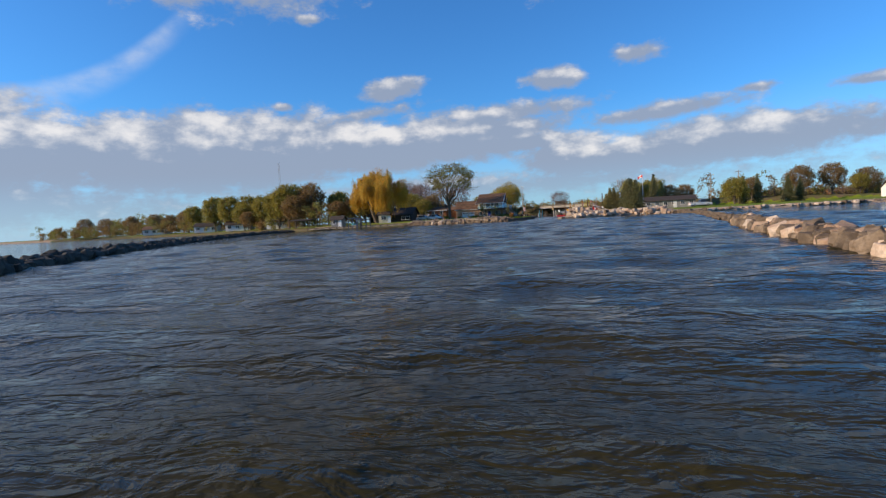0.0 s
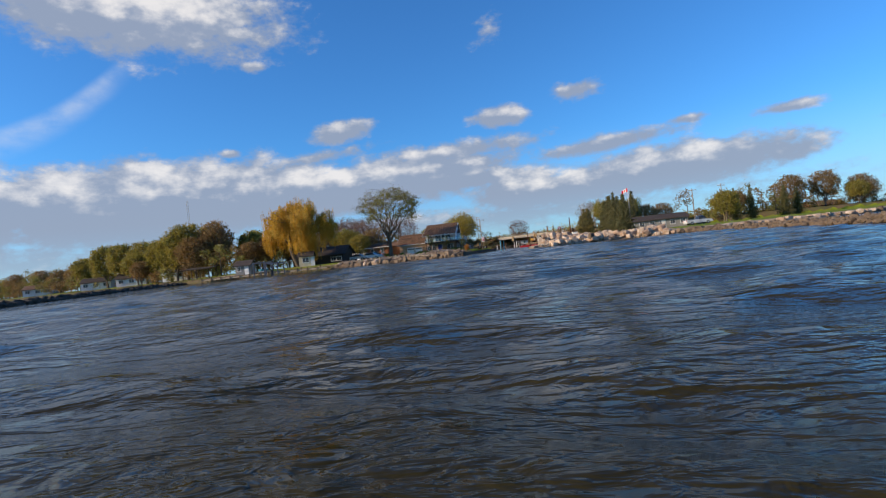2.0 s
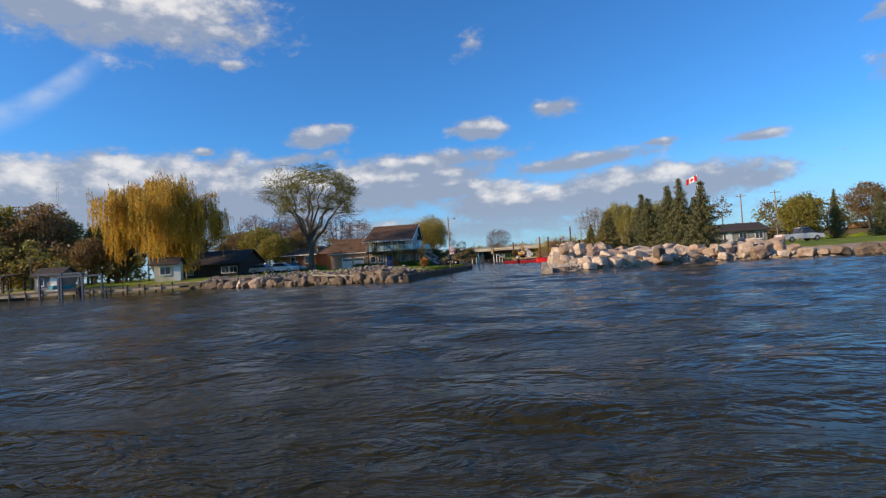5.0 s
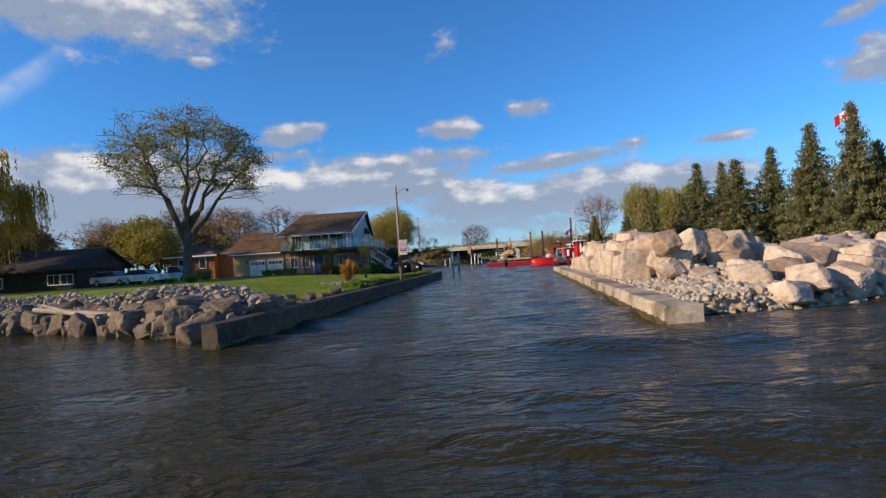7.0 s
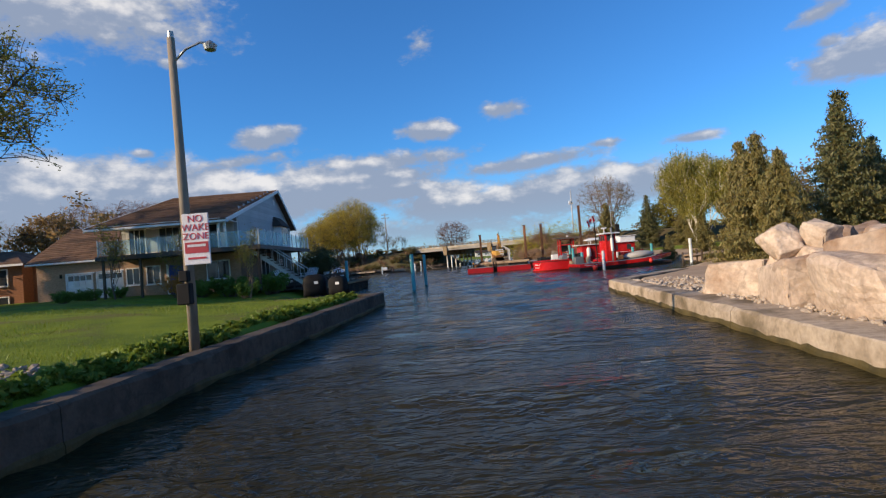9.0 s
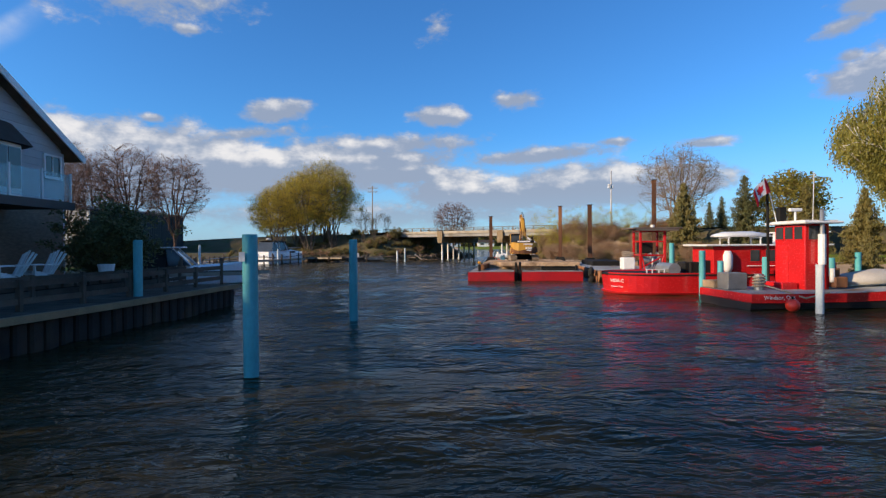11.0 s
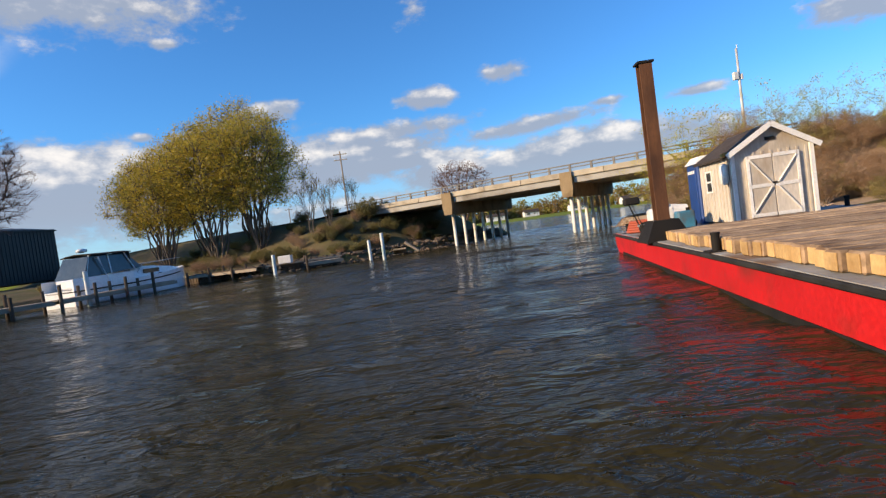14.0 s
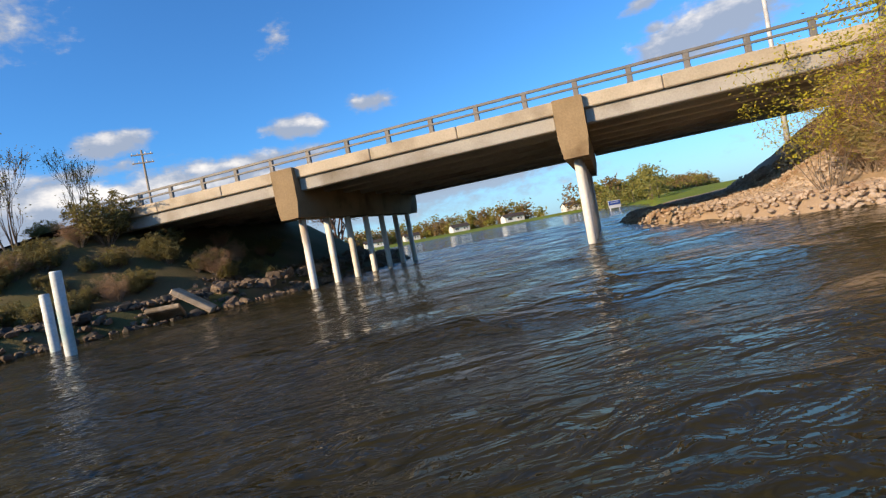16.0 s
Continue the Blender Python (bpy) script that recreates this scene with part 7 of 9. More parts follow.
simple_house(-176, 106, 10, 7, 2.8, 1.4, SIDING, SHINGLE, "pale lakeside cottage near trees", 20, 3)
pavilion = thing("beach_pavilion", (-68.5, 34.5, ground_z(-68.5, 34.5) - 0.1), "low open beach shelter on posts", "shelter", turn=5)
part("roof", Form().loft([[(x, -2.4, 2.35), (x, 2.4, 2.75), (x, 2.4, 2.9), (x, -2.4, 2.5)] for x in (-3.4, 3.4)]), SHINGLE_DARK, pavilion)
for x in (-3.0, -1.0, 1.0, 3.0):
    for y in (-2.0, 2.0):
        part("post", Form().box((0.14, 0.14, 2.45), (x, y, 1.2)), DOCKWOOD, pavilion)
part("bench", Form().box((4.6, 0.5, 0.08), (0, 0.6, 0.5)).box((0.1, 0.45, 0.5), (-2, 0.6, 0.25)).box((0.1, 0.45, 0.5), (2, 0.6, 0.25)), DOCKPALE, pavilion)
simple_house(104, 62, 12, 7, 2.8, 1.8, WHITE, SHINGLE_DARK, "white lakeside house with a gable", -4, 4)
simple_house(118, 130, 9, 6, 2.8, 1.6, BRICK_RED, SHINGLE, "small brick house among trees", 0, 3)
simple_house(128, 60, 12, 7, 2.8, 1.6, SIDING, SHINGLE, "pale lakeside house behind boulders", -4, 4)
for i in range(9):
    simple_house(-30 + i * 24, 425 - abs(i * 24 - 90) * 0.9, rnd(8, 12), 7, 3, 1.6, WHITE, SHINGLE_DARK, "far white cottage on the opposite shore", rnd(-10, 10), 2)

METAL_DARK = mat("dark_ribbed_metal", (0.030, 0.030, 0.029), (0.023, 0.023, 0.022), 0.5, 0.6, 0.1, 20)
hall = thing("storage_shed", Matrix.Translation((-54.2, 145.6, 0.65)) @ Matrix.Rotation(radians(79.8), 4, "Z"), "large dark metal storage shed with a pale end wall", "shed")
part("wall", Form().box((23.8, 0.2, 6.7), (0, -5.2, 4.5)), METAL_DARK, hall)
part("wall", Form().box((23.8, 0.2, 6.7), (0, 5.2, 4.5)), METAL_DARK, hall)
GREYMETAL = mat("pale_grey_metal", (0.30, 0.31, 0.32), (0.26, 0.27, 0.28), 0.6, 0.6, 0.1, 20)
for s in (-1, 1):
    part("end_wall", gable_end(s * 11.8 - 0.1, -5.2, 5.2, 1.0, 7.8, 7.8, 0, 8.6), GREYMETAL if s < 0 else METAL_DARK, hall, "pale grey metal end wall" if s < 0 else "")
    part("roof", roof_slab(-12.1, 12.1, (s * 5.5, 7.75), (0, 8.65)), METAL_DARK, hall)
for i in range(48):
    part("rib", Form().box((0.05, 0.05, 6.6), (-11.7 + i * 0.5, -5.32, 4.5)), METAL_DARK, hall)
part("corner_trim", Form().box((0.25, 0.25, 6.7), (-11.9, -5.25, 4.5)), WHITE, hall)
part("door", Form().box((0.08, 3.4, 4.3), (-11.98, 2.6, 3.2)), WHITE, hall, "tall white roller door")
part("notice", Form().box((0.04, 1.2, 1.3), (-11.98, -1.6, 4.6)), WHITE, hall, "plain white notice board")

# ---------------------------------------------------------------- lamp post and utility poles
lamp = thing("street_lamp", (-3.5, 29.6, 0.7), "wooden lamp post with a curved arm and a warning sign", "street lamp")
POLEWOOD = mat("silvered_pole_wood", (0.34, 0.28, 0.21), (0.25, 0.20, 0.15), 2.0, 0.9, 0.5, 20, stretch=(1, 1, 0.2))
part("post", Form().tube([(0, 0, -0.3), (0, 0, 3.0), (-0.03, 0, 6.25)], [0.105, 0.095, 0.075], 12), POLEWOOD, lamp, smooth=True)
part("arm", Form().tube([(0, 0, 5.75), (0.25, 0, 6.0), (0.55, 0, 6.12), (0.75, 0, 6.1)], 0.025, 8), GALV, lamp, smooth=True)
part("lantern", Form().tube([(0.75, 0, 6.13), (0.75, 0, 6.05), (0.75, 0, 5.95)], [0.05, 0.14, 0.11], 12), GALV, lamp, smooth=False)
part("photocell", Form().tube([(-0.03, 0, 6.25), (-0.03, 0, 6.38)], 0.06, 10), GALV, lamp)
SIGN_PINK = mat("sign_face_white", (0.75, 0.70, 0.68), (0.70, 0.66, 0.64), 2, 0.5, 0.0)
SIGN_RED = mat("sign_red", (0.55, 0.05, 0.06), None, 2, 0.5, 0.0)
sign = part("sign_board", Form().box((0.52, 0.03, 1.02), (0.26, -0.16, 2.12), 0.01), SIGN_PINK, lamp, "white and red no wake sign")
for i, word in enumerate(("NO", "WAKE", "ZONE")):
    lettering("sign_lettering", word, 0.19, Matrix.Translation((0.26, -0.18, 2.52 - i * 0.175)), SIGN_RED, sign)
part("red_panel", Form().box((0.46, 0.008, 0.22), (0.26, -0.178, 1.95)), SIGN_RED, sign)
part("text_bar", Form().box((0.36, 0.008, 0.05), (0.26, -0.184, 1.99)), SIGN_PINK, sign)
part("text_bar", Form().box((0.36, 0.008, 0.04), (0.26, -0.18, 1.74)), SIGN_RED, sign)
part("meter_box", Form().box((0.26, 0.2, 0.42), (-0.02, -0.2, 1.05), 0.02).box((0.18, 0.16, 0.22), (-0.02, -0.18, 1.4), 0.02), BLACK, lamp)


def utility_pole(x, y, top, label, base=None, arms=1):
    b = ground_z(x, y) if base is None else base
    p = thing("utility_pole", (x, y, b), label, "utility pole", "utility poles")
    h = top - b
    part("post", Form().tube([(0, 0, -0.4), (0, 0, h)], [0.17, 0.11], 10), POLEWOOD, p, smooth=True)
    for k in range(arms):
        part("crossarm", Form().box((2.2, 0.1, 0.12), (0, -0.12, h - 0.5 - k * 0.9)), POLEWOOD, p)
        for s in (-0.95, -0.4, 0.4, 0.95):
            part("insulator", Form().tube([(s, -0.12, h - 0.44 - k * 0.9), (s, -0.12, h - 0.26 - k * 0.9)], 0.05, 8), WHITE, p)
    return p


utility_pole(-9.9, 172, 16.3, "tall utility pole with a crossarm behind the embankment", None, 2)
utility_pole(-36, 235, 13.0, "far utility pole with a crossarm")
utility_pole(55.5, 77.5, 11.6, "slender utility pole behind the evergreens")
utility_pole(66, 84, 12.5, "slender utility pole behind the evergreens")
mast = thing("antenna_mast", (33.3, 132.8, ground_z(33.3, 132.8)), "pale antenna pole with equipment boxes", "antenna mast")
mh = 14.3 - ground_z(33.3, 132.8)
part("post", Form().tube([(0, 0, -0.4), (0, 0, mh)], [0.17, 0.10], 12), mat("pale_grey_pole", (0.55, 0.55, 0.53), None, 2, 0.5, 0.1), mast, smooth=True)
part("equipment_box", Form().box((0.45, 0.35, 0.7), (-0.32, 0, mh - 2.5), 0.04).box((0.22, 0.22, 0.55), (0.25, 0, mh - 2.6), 0.04), WHITE, mast)
part("antenna", Form().tube([(0.08, 0, mh - 1.2), (0.08, 0, mh + 0.3)], 0.04, 8), WHITE, mast)
far_sign = thing("road_sign", (51.4, 180.0, ground_z(51.4, 180.0)), "blue and white notice board on two posts beyond the bridge", "sign")
for x in (-0.8, 0.8):
    part("post", Form().box((0.1, 0.1, 2.6), (x, 0.06, 1.2)), WHITE, far_sign)
part("board", Form().box((2.1, 0.05, 1.15), (0, -0.02, 2.3), 0.01), WHITE, far_sign, "white board")
part("blue_panel", Form().box((2.0, 0.02, 0.6), (0, -0.06, 2.5)), mat("sign_blue", (0.04, 0.10, 0.42), None, 2, 0.5, 0.0), far_sign, "blue upper panel")
part("text_bar", Form().box((1.4, 0.02, 0.1), (0, -0.075, 2.55)), WHITE, far_sign)
tower = thing("radio_tower", (-105, 92, 1), "thin far lattice radio tower behind the trees", "radio tower")
for s in (-0.4, 0.4):
    part("leg", Form().tube([(s, 0, 0), (s * 0.6, 0, 27)], 0.06, 5), GALV, tower)
for i in range(18):
    part("lattice_bar", Form().beam((-0.4, 0, i * 1.5), (0.4, 0, i * 1.5 + 1.5), 0.05, 0.05), GALV, tower)
flagstaff = thing("flagpole", (25.8, 26.6, 1.0), "white flagpole flying a red and white maple leaf flag", "flag")
part("staff", Form().tube([(0, 0, 0), (0, 0, 8.7)], [0.06, 0.035], 8), WHITE, flagstaff, smooth=True)
flag_cloth(flagstaff, 1.15, 0.66, 8.6, 150, 0.4)

# ---------------------------------------------------------------- timber dock in front of the house
dock = thing("timber_dock", (0, 0, 0), "brown timber dock with low railings and sheet-piled face", "dock")
DL = [(-6.15, 54.0), (-5.55, 56.6), (-4.95, 60.2), (-4.1, 67.2)]
SHEET = mat("dark_sheet_pile", (0.042, 0.036, 0.03), (0.028, 0.024, 0.021), 1.5, 0.85, 0.4, 20, stain=(0.07, 0.05, 0.034), stain_scale=0.8)
DOCKEDGE = mat("edge_timber", (0.36, 0.24, 0.13), (0.27, 0.18, 0.10), 1.5, 0.85, 0.4, 22, spread=0.15)
for (x0, y0), (x1, y1) in zip(DL, DL[1:]):
    part("face_waler", Form().beam((x0, y0, 0.74), (x1, y1, 0.74), 0.16, 0.16), DOCKEDGE, dock)
    part("face_waler", Form().beam((x0 - 0.2, y0, 0.46), (x1 - 0.2, y1, 0.46), 0.1, 0.18), DOCKWOOD, dock)
for x, y, d in along(DL, 0.42):
    n = Vector((-d.y, d.x))
    part("face_board", Form().box((0.16, 0.38, 2.1), (x + n.x * 0.14, y + n.y * 0.14, -0.38), 0.05), SHEET, dock)
    part("plank", Form().beam((x + n.x * 0.05, y + n.y * 0.05, 0.79), (x + n.x * 2.7, y + n.y * 2.7, 0.79), 0.38, 0.05), DOCKWOOD, dock)
for x, y, d in along(DL, 1.7):
    n = Vector((-d.y, d.x))
    for q in (0.75, 2.2):
        part("rail_post", Form().box((0.11, 0.11, 0.8), (x + n.x * q, y + n.y * q, 1.15)), DOCKWOOD, dock)
for (x0, y0), (x1, y1) in zip(DL, DL[1:]):
    n = Vector((-(y1 - y0), x1 - x0)).normalized()
    for q in (0.75, 2.2):
        for z in (1.05, 1.45):
            part("rail", Form().beam((x0 + n.x * q, y0 + n.y * q, z), (x1 + n.x * q, y1 + n.y * q, z), 0.05, 0.14), DOCKWOOD, dock)
patio = thing("patio", (0, 0, 0), "dark raised timber terrace beside the house", "terrace", kind="structure")
for i in range(26):
    y = 54.2 + i * 0.5
    part("plank", Form().box((2.6 + (y - 54) * 0.12, 0.47, 0.1), (-9.6 + (y - 54) * 0.06, y, 1.17)), DOCKWOOD, patio)
wall_dark = Form().prism([(-8.9, 53.6), (-8.2, 56.6), (-7.6, 60.2), (-6.8, 67.2), (-7.1, 67.2), (-8.0, 60.2), (-8.6, 56.6), (-9.2, 53.6)], 0.4, 1.22)
part("retaining_wall", wall_dark, SHEET, None, "dark timber retaining wall behind the dock", kind="structure")


def adirondack(x, y, turn):
    c = thing("garden_chair", (x, y, 1.22), "white slatted garden armchair on the terrace", "chair", "garden chairs", turn=turn)
    for k in range(5):
        a = (k - 2) * 0.1
        part("back_slat", Form().beam((a, 0.28, 0.28), (a * 1.5, 0.62, 0.98 - abs(a) * 0.5), 0.085, 0.02, (0, 1, 0)), WHITE, c)
        part("seat_slat", Form().box((0.52, 0.09, 0.02), (0, -0.24 + k * 0.11, 0.38 - k * 0.025)), WHITE, c)
    for s in (-1, 1):
        part("arm", Form().box((0.13, 0.72, 0.025), (s * 0.34, 0.0, 0.56)), WHITE, c)
        part("front_leg", Form().box((0.09, 0.03, 0.56), (s * 0.31, -0.30, 0.28)), WHITE, c)
        part("rear_leg", Form().beam((s * 0.27, -0.32, 0.36), (s * 0.27, 0.52, 0.06), 0.03, 0.1), WHITE, c)
    return c


chair = adirondack(-8.3, 61.1, -25)
for x, y, a in ((-8.15, 62.1, -20), (-9.0, 56.8, 110), (-8.7, 55.9, 60)):
    copy_thing(chair, pose(x, y, 1.22, 0, 0, a))
side_table = thing("side_table", (-8.9, 58.0, 1.22), "small white side table on the terrace", "table")
part("tabletop", Form().box((0.5, 0.45, 0.03), (0, 0, 0.5)), WHITE, side_table)
for sx in (-0.2, 0.2):
    for sy in (-0.18, 0.18):
        part("leg", Form().box((0.04, 0.04, 0.5), (sx, sy, 0.25)), WHITE, side_table)
planter = thing("planter", (-7.3, 64.0, 1.22), "white tapered planter on the terrace", "planter")
part("pot", Form().tube([(0, 0, 0), (0, 0, 0.5)], [0.17, 0.26], 14), WHITE, planter)
for x, y, w, h, turn in ((-4.75, 47.2, 1.25, 1.12, 8), (-3.45, 46.7, 1.0, 0.95, -14)):
    grill = thing("covered_grill", pose(x, y, 0.62, 0, 0, turn), "grill under a black fabric cover beside the channel wall", "grill", "covered grills")
    rings = []
    for k, z in ((1.0, 0.0), (0.97, 0.35), (1.0, 0.62), (0.93, 0.84), (0.62, 0.97), (0.5, 1.0)):
        rings.append([(math.cos(t) * w * 0.5 * k * (1 + 0.05 * math.sin(5 * t)) / max(abs(math.cos(t)), abs(math.sin(t))) ** 0.7, math.sin(t) * w * 0.3 * k / max(abs(math.cos(t)), abs(math.sin(t))) ** 0.7, z * h) for t in (6.2832 * j / 20 for j in range(20))])
    part("cover", Form().loft(rings), BLACK, grill, smooth=True)
    part("care_tag", Form().box((0.2, 0.012, 0.14), (0.08, -w * 0.305, h * 0.62)), WHITE, grill, "small white tag")

# finger docks and boats on the west side
def finger_dock(line, label, width=1.1, height=0.62, post=1.25, material=DOCKPALE):
    d0 = thing("finger_dock", (0, 0, 0), label, "dock", "finger docks")
    for x, y, d in along(line, 0.24):
        n = Vector((-d.y, d.x))
        part("plank", Form().beam((x - n.x * width / 2, y - n.y * width / 2, height), (x + n.x * width / 2, y + n.y * width / 2, height), 0.22, 0.05), material, d0)
    for (x0, y0), (x1, y1) in zip(line, line[1:]):
        n = Vector((-(y1 - y0), x1 - x0)).normalized()
        for s in (-1, 1):
            part("stringer", Form().beam((x0 + n.x * s * width / 2, y0 + n.y * s * width / 2, height - 0.12), (x1 + n.x * s * width / 2, y1 + n.y * s * width / 2, height - 0.12), 0.06, 0.2), DOCKPALE, d0)
    for x, y, d in along(line, 2.0):
        n = Vector((-d.y, d.x))
        for s in (-1, 1):
            part("post", Form().tube([(x + n.x * s * (width / 2 + 0.1), y + n.y * s * (width / 2 + 0.1), -1.3), (x + n.x * s * (width / 2 + 0.1), y + n.y * s * (width / 2 + 0.1), post + rnd(-0.15, 0.2))], 0.085, 8), DOCKWOOD, d0)
    return d0


finger_dock([(-12.5, 75.5), (-6.6, 77.8)], "grey timber finger dock on posts", 1.0, 0.85, 1.55, DOCKWOOD)
finger_dock([(-11.5, 83.5), (-8.0, 84.5)], "short grey finger dock", 0.8, 0.6, 1.2, DOCKWOOD)
finger_dock([(-20.5, 95.5), (-15.8, 100.2)], "pale plank finger dock off the west bank", 1.0)
finger_dock([(-19.8, 107.5), (-16.2, 111.4), (-13.9, 119.0)], "pale plank finger dock beside the cruiser", 1.0)
finger_dock([(-19.3, 89), (-19.6, 106)], "weathered boardwalk along the west bank", 1.3, 0.7, 1.1)
finger_dock([(-14.4, 123.7), (-8.6, 121.3)], "grey bulkhead walkway below the yellow trees", 1.2, 0.66, 0.95, DOCKWOOD)
finger_dock([(-5.6, 121.6), (-3.2, 122.4)], "small broken timber landing", 1.4, 0.5, 1.0, DOCKPALE)
finger_dock([(23.4, 62.6), (30.0, 66.0)], "small brown landing behind the red boat", 1.6, 0.6, 0.9, TIMBER)
bulkhead = thing("bulkhead", (0, 0, 0), "dark timber bulkhead holding the bank below the yellow trees", "wall")
for x, y, d in along([(-15.6, 124.4), (-8.6, 122.0), (-3.4, 123.6)], 0.27):
    part("pile_board", Form().box((0.25, 0.12, 1.7 + rnd(-0.06, 0.08)), (0, 0, -0.2), 0.015, Matrix.Translation((x, y, 0)) @ Matrix.Rotation(math.atan2(d.y, d.x), 4, "Z")), DOCKWOOD, bulkhead)
for a, b in (((-15.6, 124.3), (-8.6, 121.9)), ((-8.6, 121.9), (-3.4, 123.5))):
    part("waler", Form().beam((*a, 0.62), (*b, 0.62), 0.24, 0.12), DOCKPALE, bulkhead, "pale weathered cap timber")
white_box = thing("dock_box", (-7.0, 121.6, 0.66), "white box on the bulkhead walkway", "box")
part("body", Form().box((0.9, 0.6, 0.55), (0, 0, 0.28), 0.03), WHITE, white_box)
debris = thing("concrete_debris", (1.6, 125.4, 0.3), "broken concrete slabs at the water's edge", "rubble")
part("slab", Form().box((1.3, 0.9, 0.18), (0, 0, 0.3), 0.03, Matrix.Rotation(radians(38), 4, "Y")), CONCRETE, debris)
part("slab", Form().box((1.0, 0.8, 0.16), (-0.8, 0.5, 0.25), 0.03, Matrix.Rotation(radians(-28), 4, "X")), CONCRETE, debris)


def cruiser(m, label, covered=False):
    """A white cabin cruiser."""
    c = thing("cabin_cruiser", m, label, "boat", "white boats")
    hull = boat_hull(8.2, 2.7, 1.0, 1.35, 0.45, 0.86)
    part("hull", Form().loft(hull), GELCOAT, c, smooth=False)
    part("hull_stripe", Form().loft([[(r[3][0], r[3][1] * 1.012, r[3][2] - 0.20), (r[3][0], r[3][1] * 1.012, r[3][2] - 0.27), (r[9][0], r[9][1] * 1.012, r[9][2] - 0.27), (r[9][0], r[9][1] * 1.012, r[9][2] - 0.20)] for r in hull[:13]]), BLACK, c)
    part("foredeck", Form().loft([[(x, -w, z - 0.1), (x, w, z - 0.1), (x, w * 0.7, z + hgt), (x, -w * 0.7, z + hgt)] for x, w, z, hgt in ((3.6, 1.05, 1.05, 0.65), (5.2, 0.95, 1.1, 0.5), (6.8, 0.6, 1.2, 0.22), (7.6, 0.2, 1.25, 0.05))]), GELCOAT, c)
    part("windscreen", Form().loft([[(4.4, -0.85, 1.62), (4.4, 0.85, 1.62), (3.5, 0.8, 2.25), (3.5, -0.8, 2.25)], [(4.44, -0.85, 1.62), (4.44, 0.85, 1.62), (3.54, 0.8, 2.25), (3.54, -0.8, 2.25)]]), WINDOW, c)
    for s in (-1, 1):
        part("side_window", Form().box((1.1, 0.03, 0.24), (4.9, s * 0.92, 1.32), 0, Matrix.Identity(4)), WINDOW, c)
        part("cockpit_side", Form().box((3.5, 0.06, 0.55), (1.8, s * 1.12, 1.15), 0.02), GELCOAT, c)
        part("rail", Form().tube([(3.8, s * 1.1, 1.3), (4.2, s * 1.1, 1.75), (6.6, s * 0.75, 1.85), (7.9, s * 0.12, 1.9)], 0.02, 6), GALV, c)
    part("arch", Form().tube([(2.0, -1.15, 1.1), (1.6, -1.1, 2.4), (1.6, 1.1, 2.4), (2.0, 1.15, 1.1)], 0.06, 8), GELCOAT, c)
    part("bimini", Form().loft([[(x, y, 2.55 + 0.14 * math.cos(y * 1.2)) for y in (-1.1, -0.5, 0, 0.5, 1.1)] + [(x, y, 2.50 + 0.14 * math.cos(y * 1.2)) for y in (1.1, 0.5, 0, -0.5, -1.1)] for x in (1.2, 2.4, 3.6)]), BLACK, c, "black canvas top")
    part("canvas_front", Form().box((0.03, 1.9, 0.5), (3.6, 0, 2.3)), WINDOW, c)
    part("seat", Form().box((0.5, 1.8, 0.5), (0.8, 0, 1.15), 0.08), GELCOAT, c)
    part("canvas_enclosure", Form().loft([[(0.7, -1.08, 1.4), (4.3, -0.95, 1.6), (4.3, 0.95, 1.6), (0.7, 1.08, 1.4)], [(1.2, -0.92, 2.5), (3.4, -0.84, 2.56), (3.4, 0.84, 2.56), (1.2, 0.92, 2.5)]]), WINDOW, c, "smoky clear canvas enclosure")
    for x in (1.25, 2.3, 3.3):
        for s in (-1, 1):
            part("enclosure_post", Form().beam((x - (0.4 if x < 2 else -0.5 if x > 3 else 0), s * 1.04, 1.45), (x, s * 0.90, 2.54), 0.05, 0.05), GELCOAT, c)
    part("radar_dome", Form().tube([(1.6, 0, 2.75), (1.6, 0, 2.8), (1.6, 0, 2.92), (1.6, 0, 2.98)], [0.05, 0.26, 0.26, 0.1], 14), GELCOAT, c, smooth=True)
    for x in (5.2, 5.9):
        part("porthole", Form().tube([(x, -1.32 + (x - 5) * 0.12, 1.0), (x, -1.24 + (x - 5) * 0.12, 1.0)], 0.14, 12), WINDOW, c)
    return c


cruiser(Matrix.Translation((-18.3, 114.8, 0)) @ Matrix.Rotation(radians(70), 4, "Z") @ Matrix.Diagonal((1.14, 1.15, 1.12, 1)), "white cabin cruiser moored at the plank docks")
skiff = thing("covered_boat", Matrix.Translation((-15.2, 78.2, 0)) @ Matrix.Rotation(radians(14), 4, "Z"), "white motorboat under a black canvas cover at the dock", "boat", "white boats")
sh = boat_hull(7.2, 2.5, 0.85, 1.25, 0.4, 0.86)
part("hull", Form().loft(sh), GELCOAT, skiff)
part("canvas_cover", Form().loft([[(x, -w, 0.9), (x, -w * 0.8, 0.9 + hgt * 0.6), (x, 0, 0.9 + hgt), (x, w * 0.8, 0.9 + hgt * 0.6), (x, w, 0.9)] for x, w, hgt in ((-0.1, 1.1, 0.4), (0.8, 1.2, 0.9), (2.0, 1.2, 1.35), (2.9, 1.15, 1.3))]), BLACK, skiff, "black canvas boat cover")
part("windscreen", Form().loft([[(3.0, -1.0, 1.15), (3.0, 1.0, 1.15), (2.85, 0.9, 2.15), (2.85, -0.9, 2.15)], [(4.2, -0.95, 1.15), (4.2, 0.95, 1.15), (3.2, 0.85, 2.15), (3.2, -0.85, 2.15)]]), WINDOW, skiff)
part("hardtop", Form().box((1.6, 2.0, 0.09), (2.9, 0, 2.24), 0.03), GELCOAT, skiff)
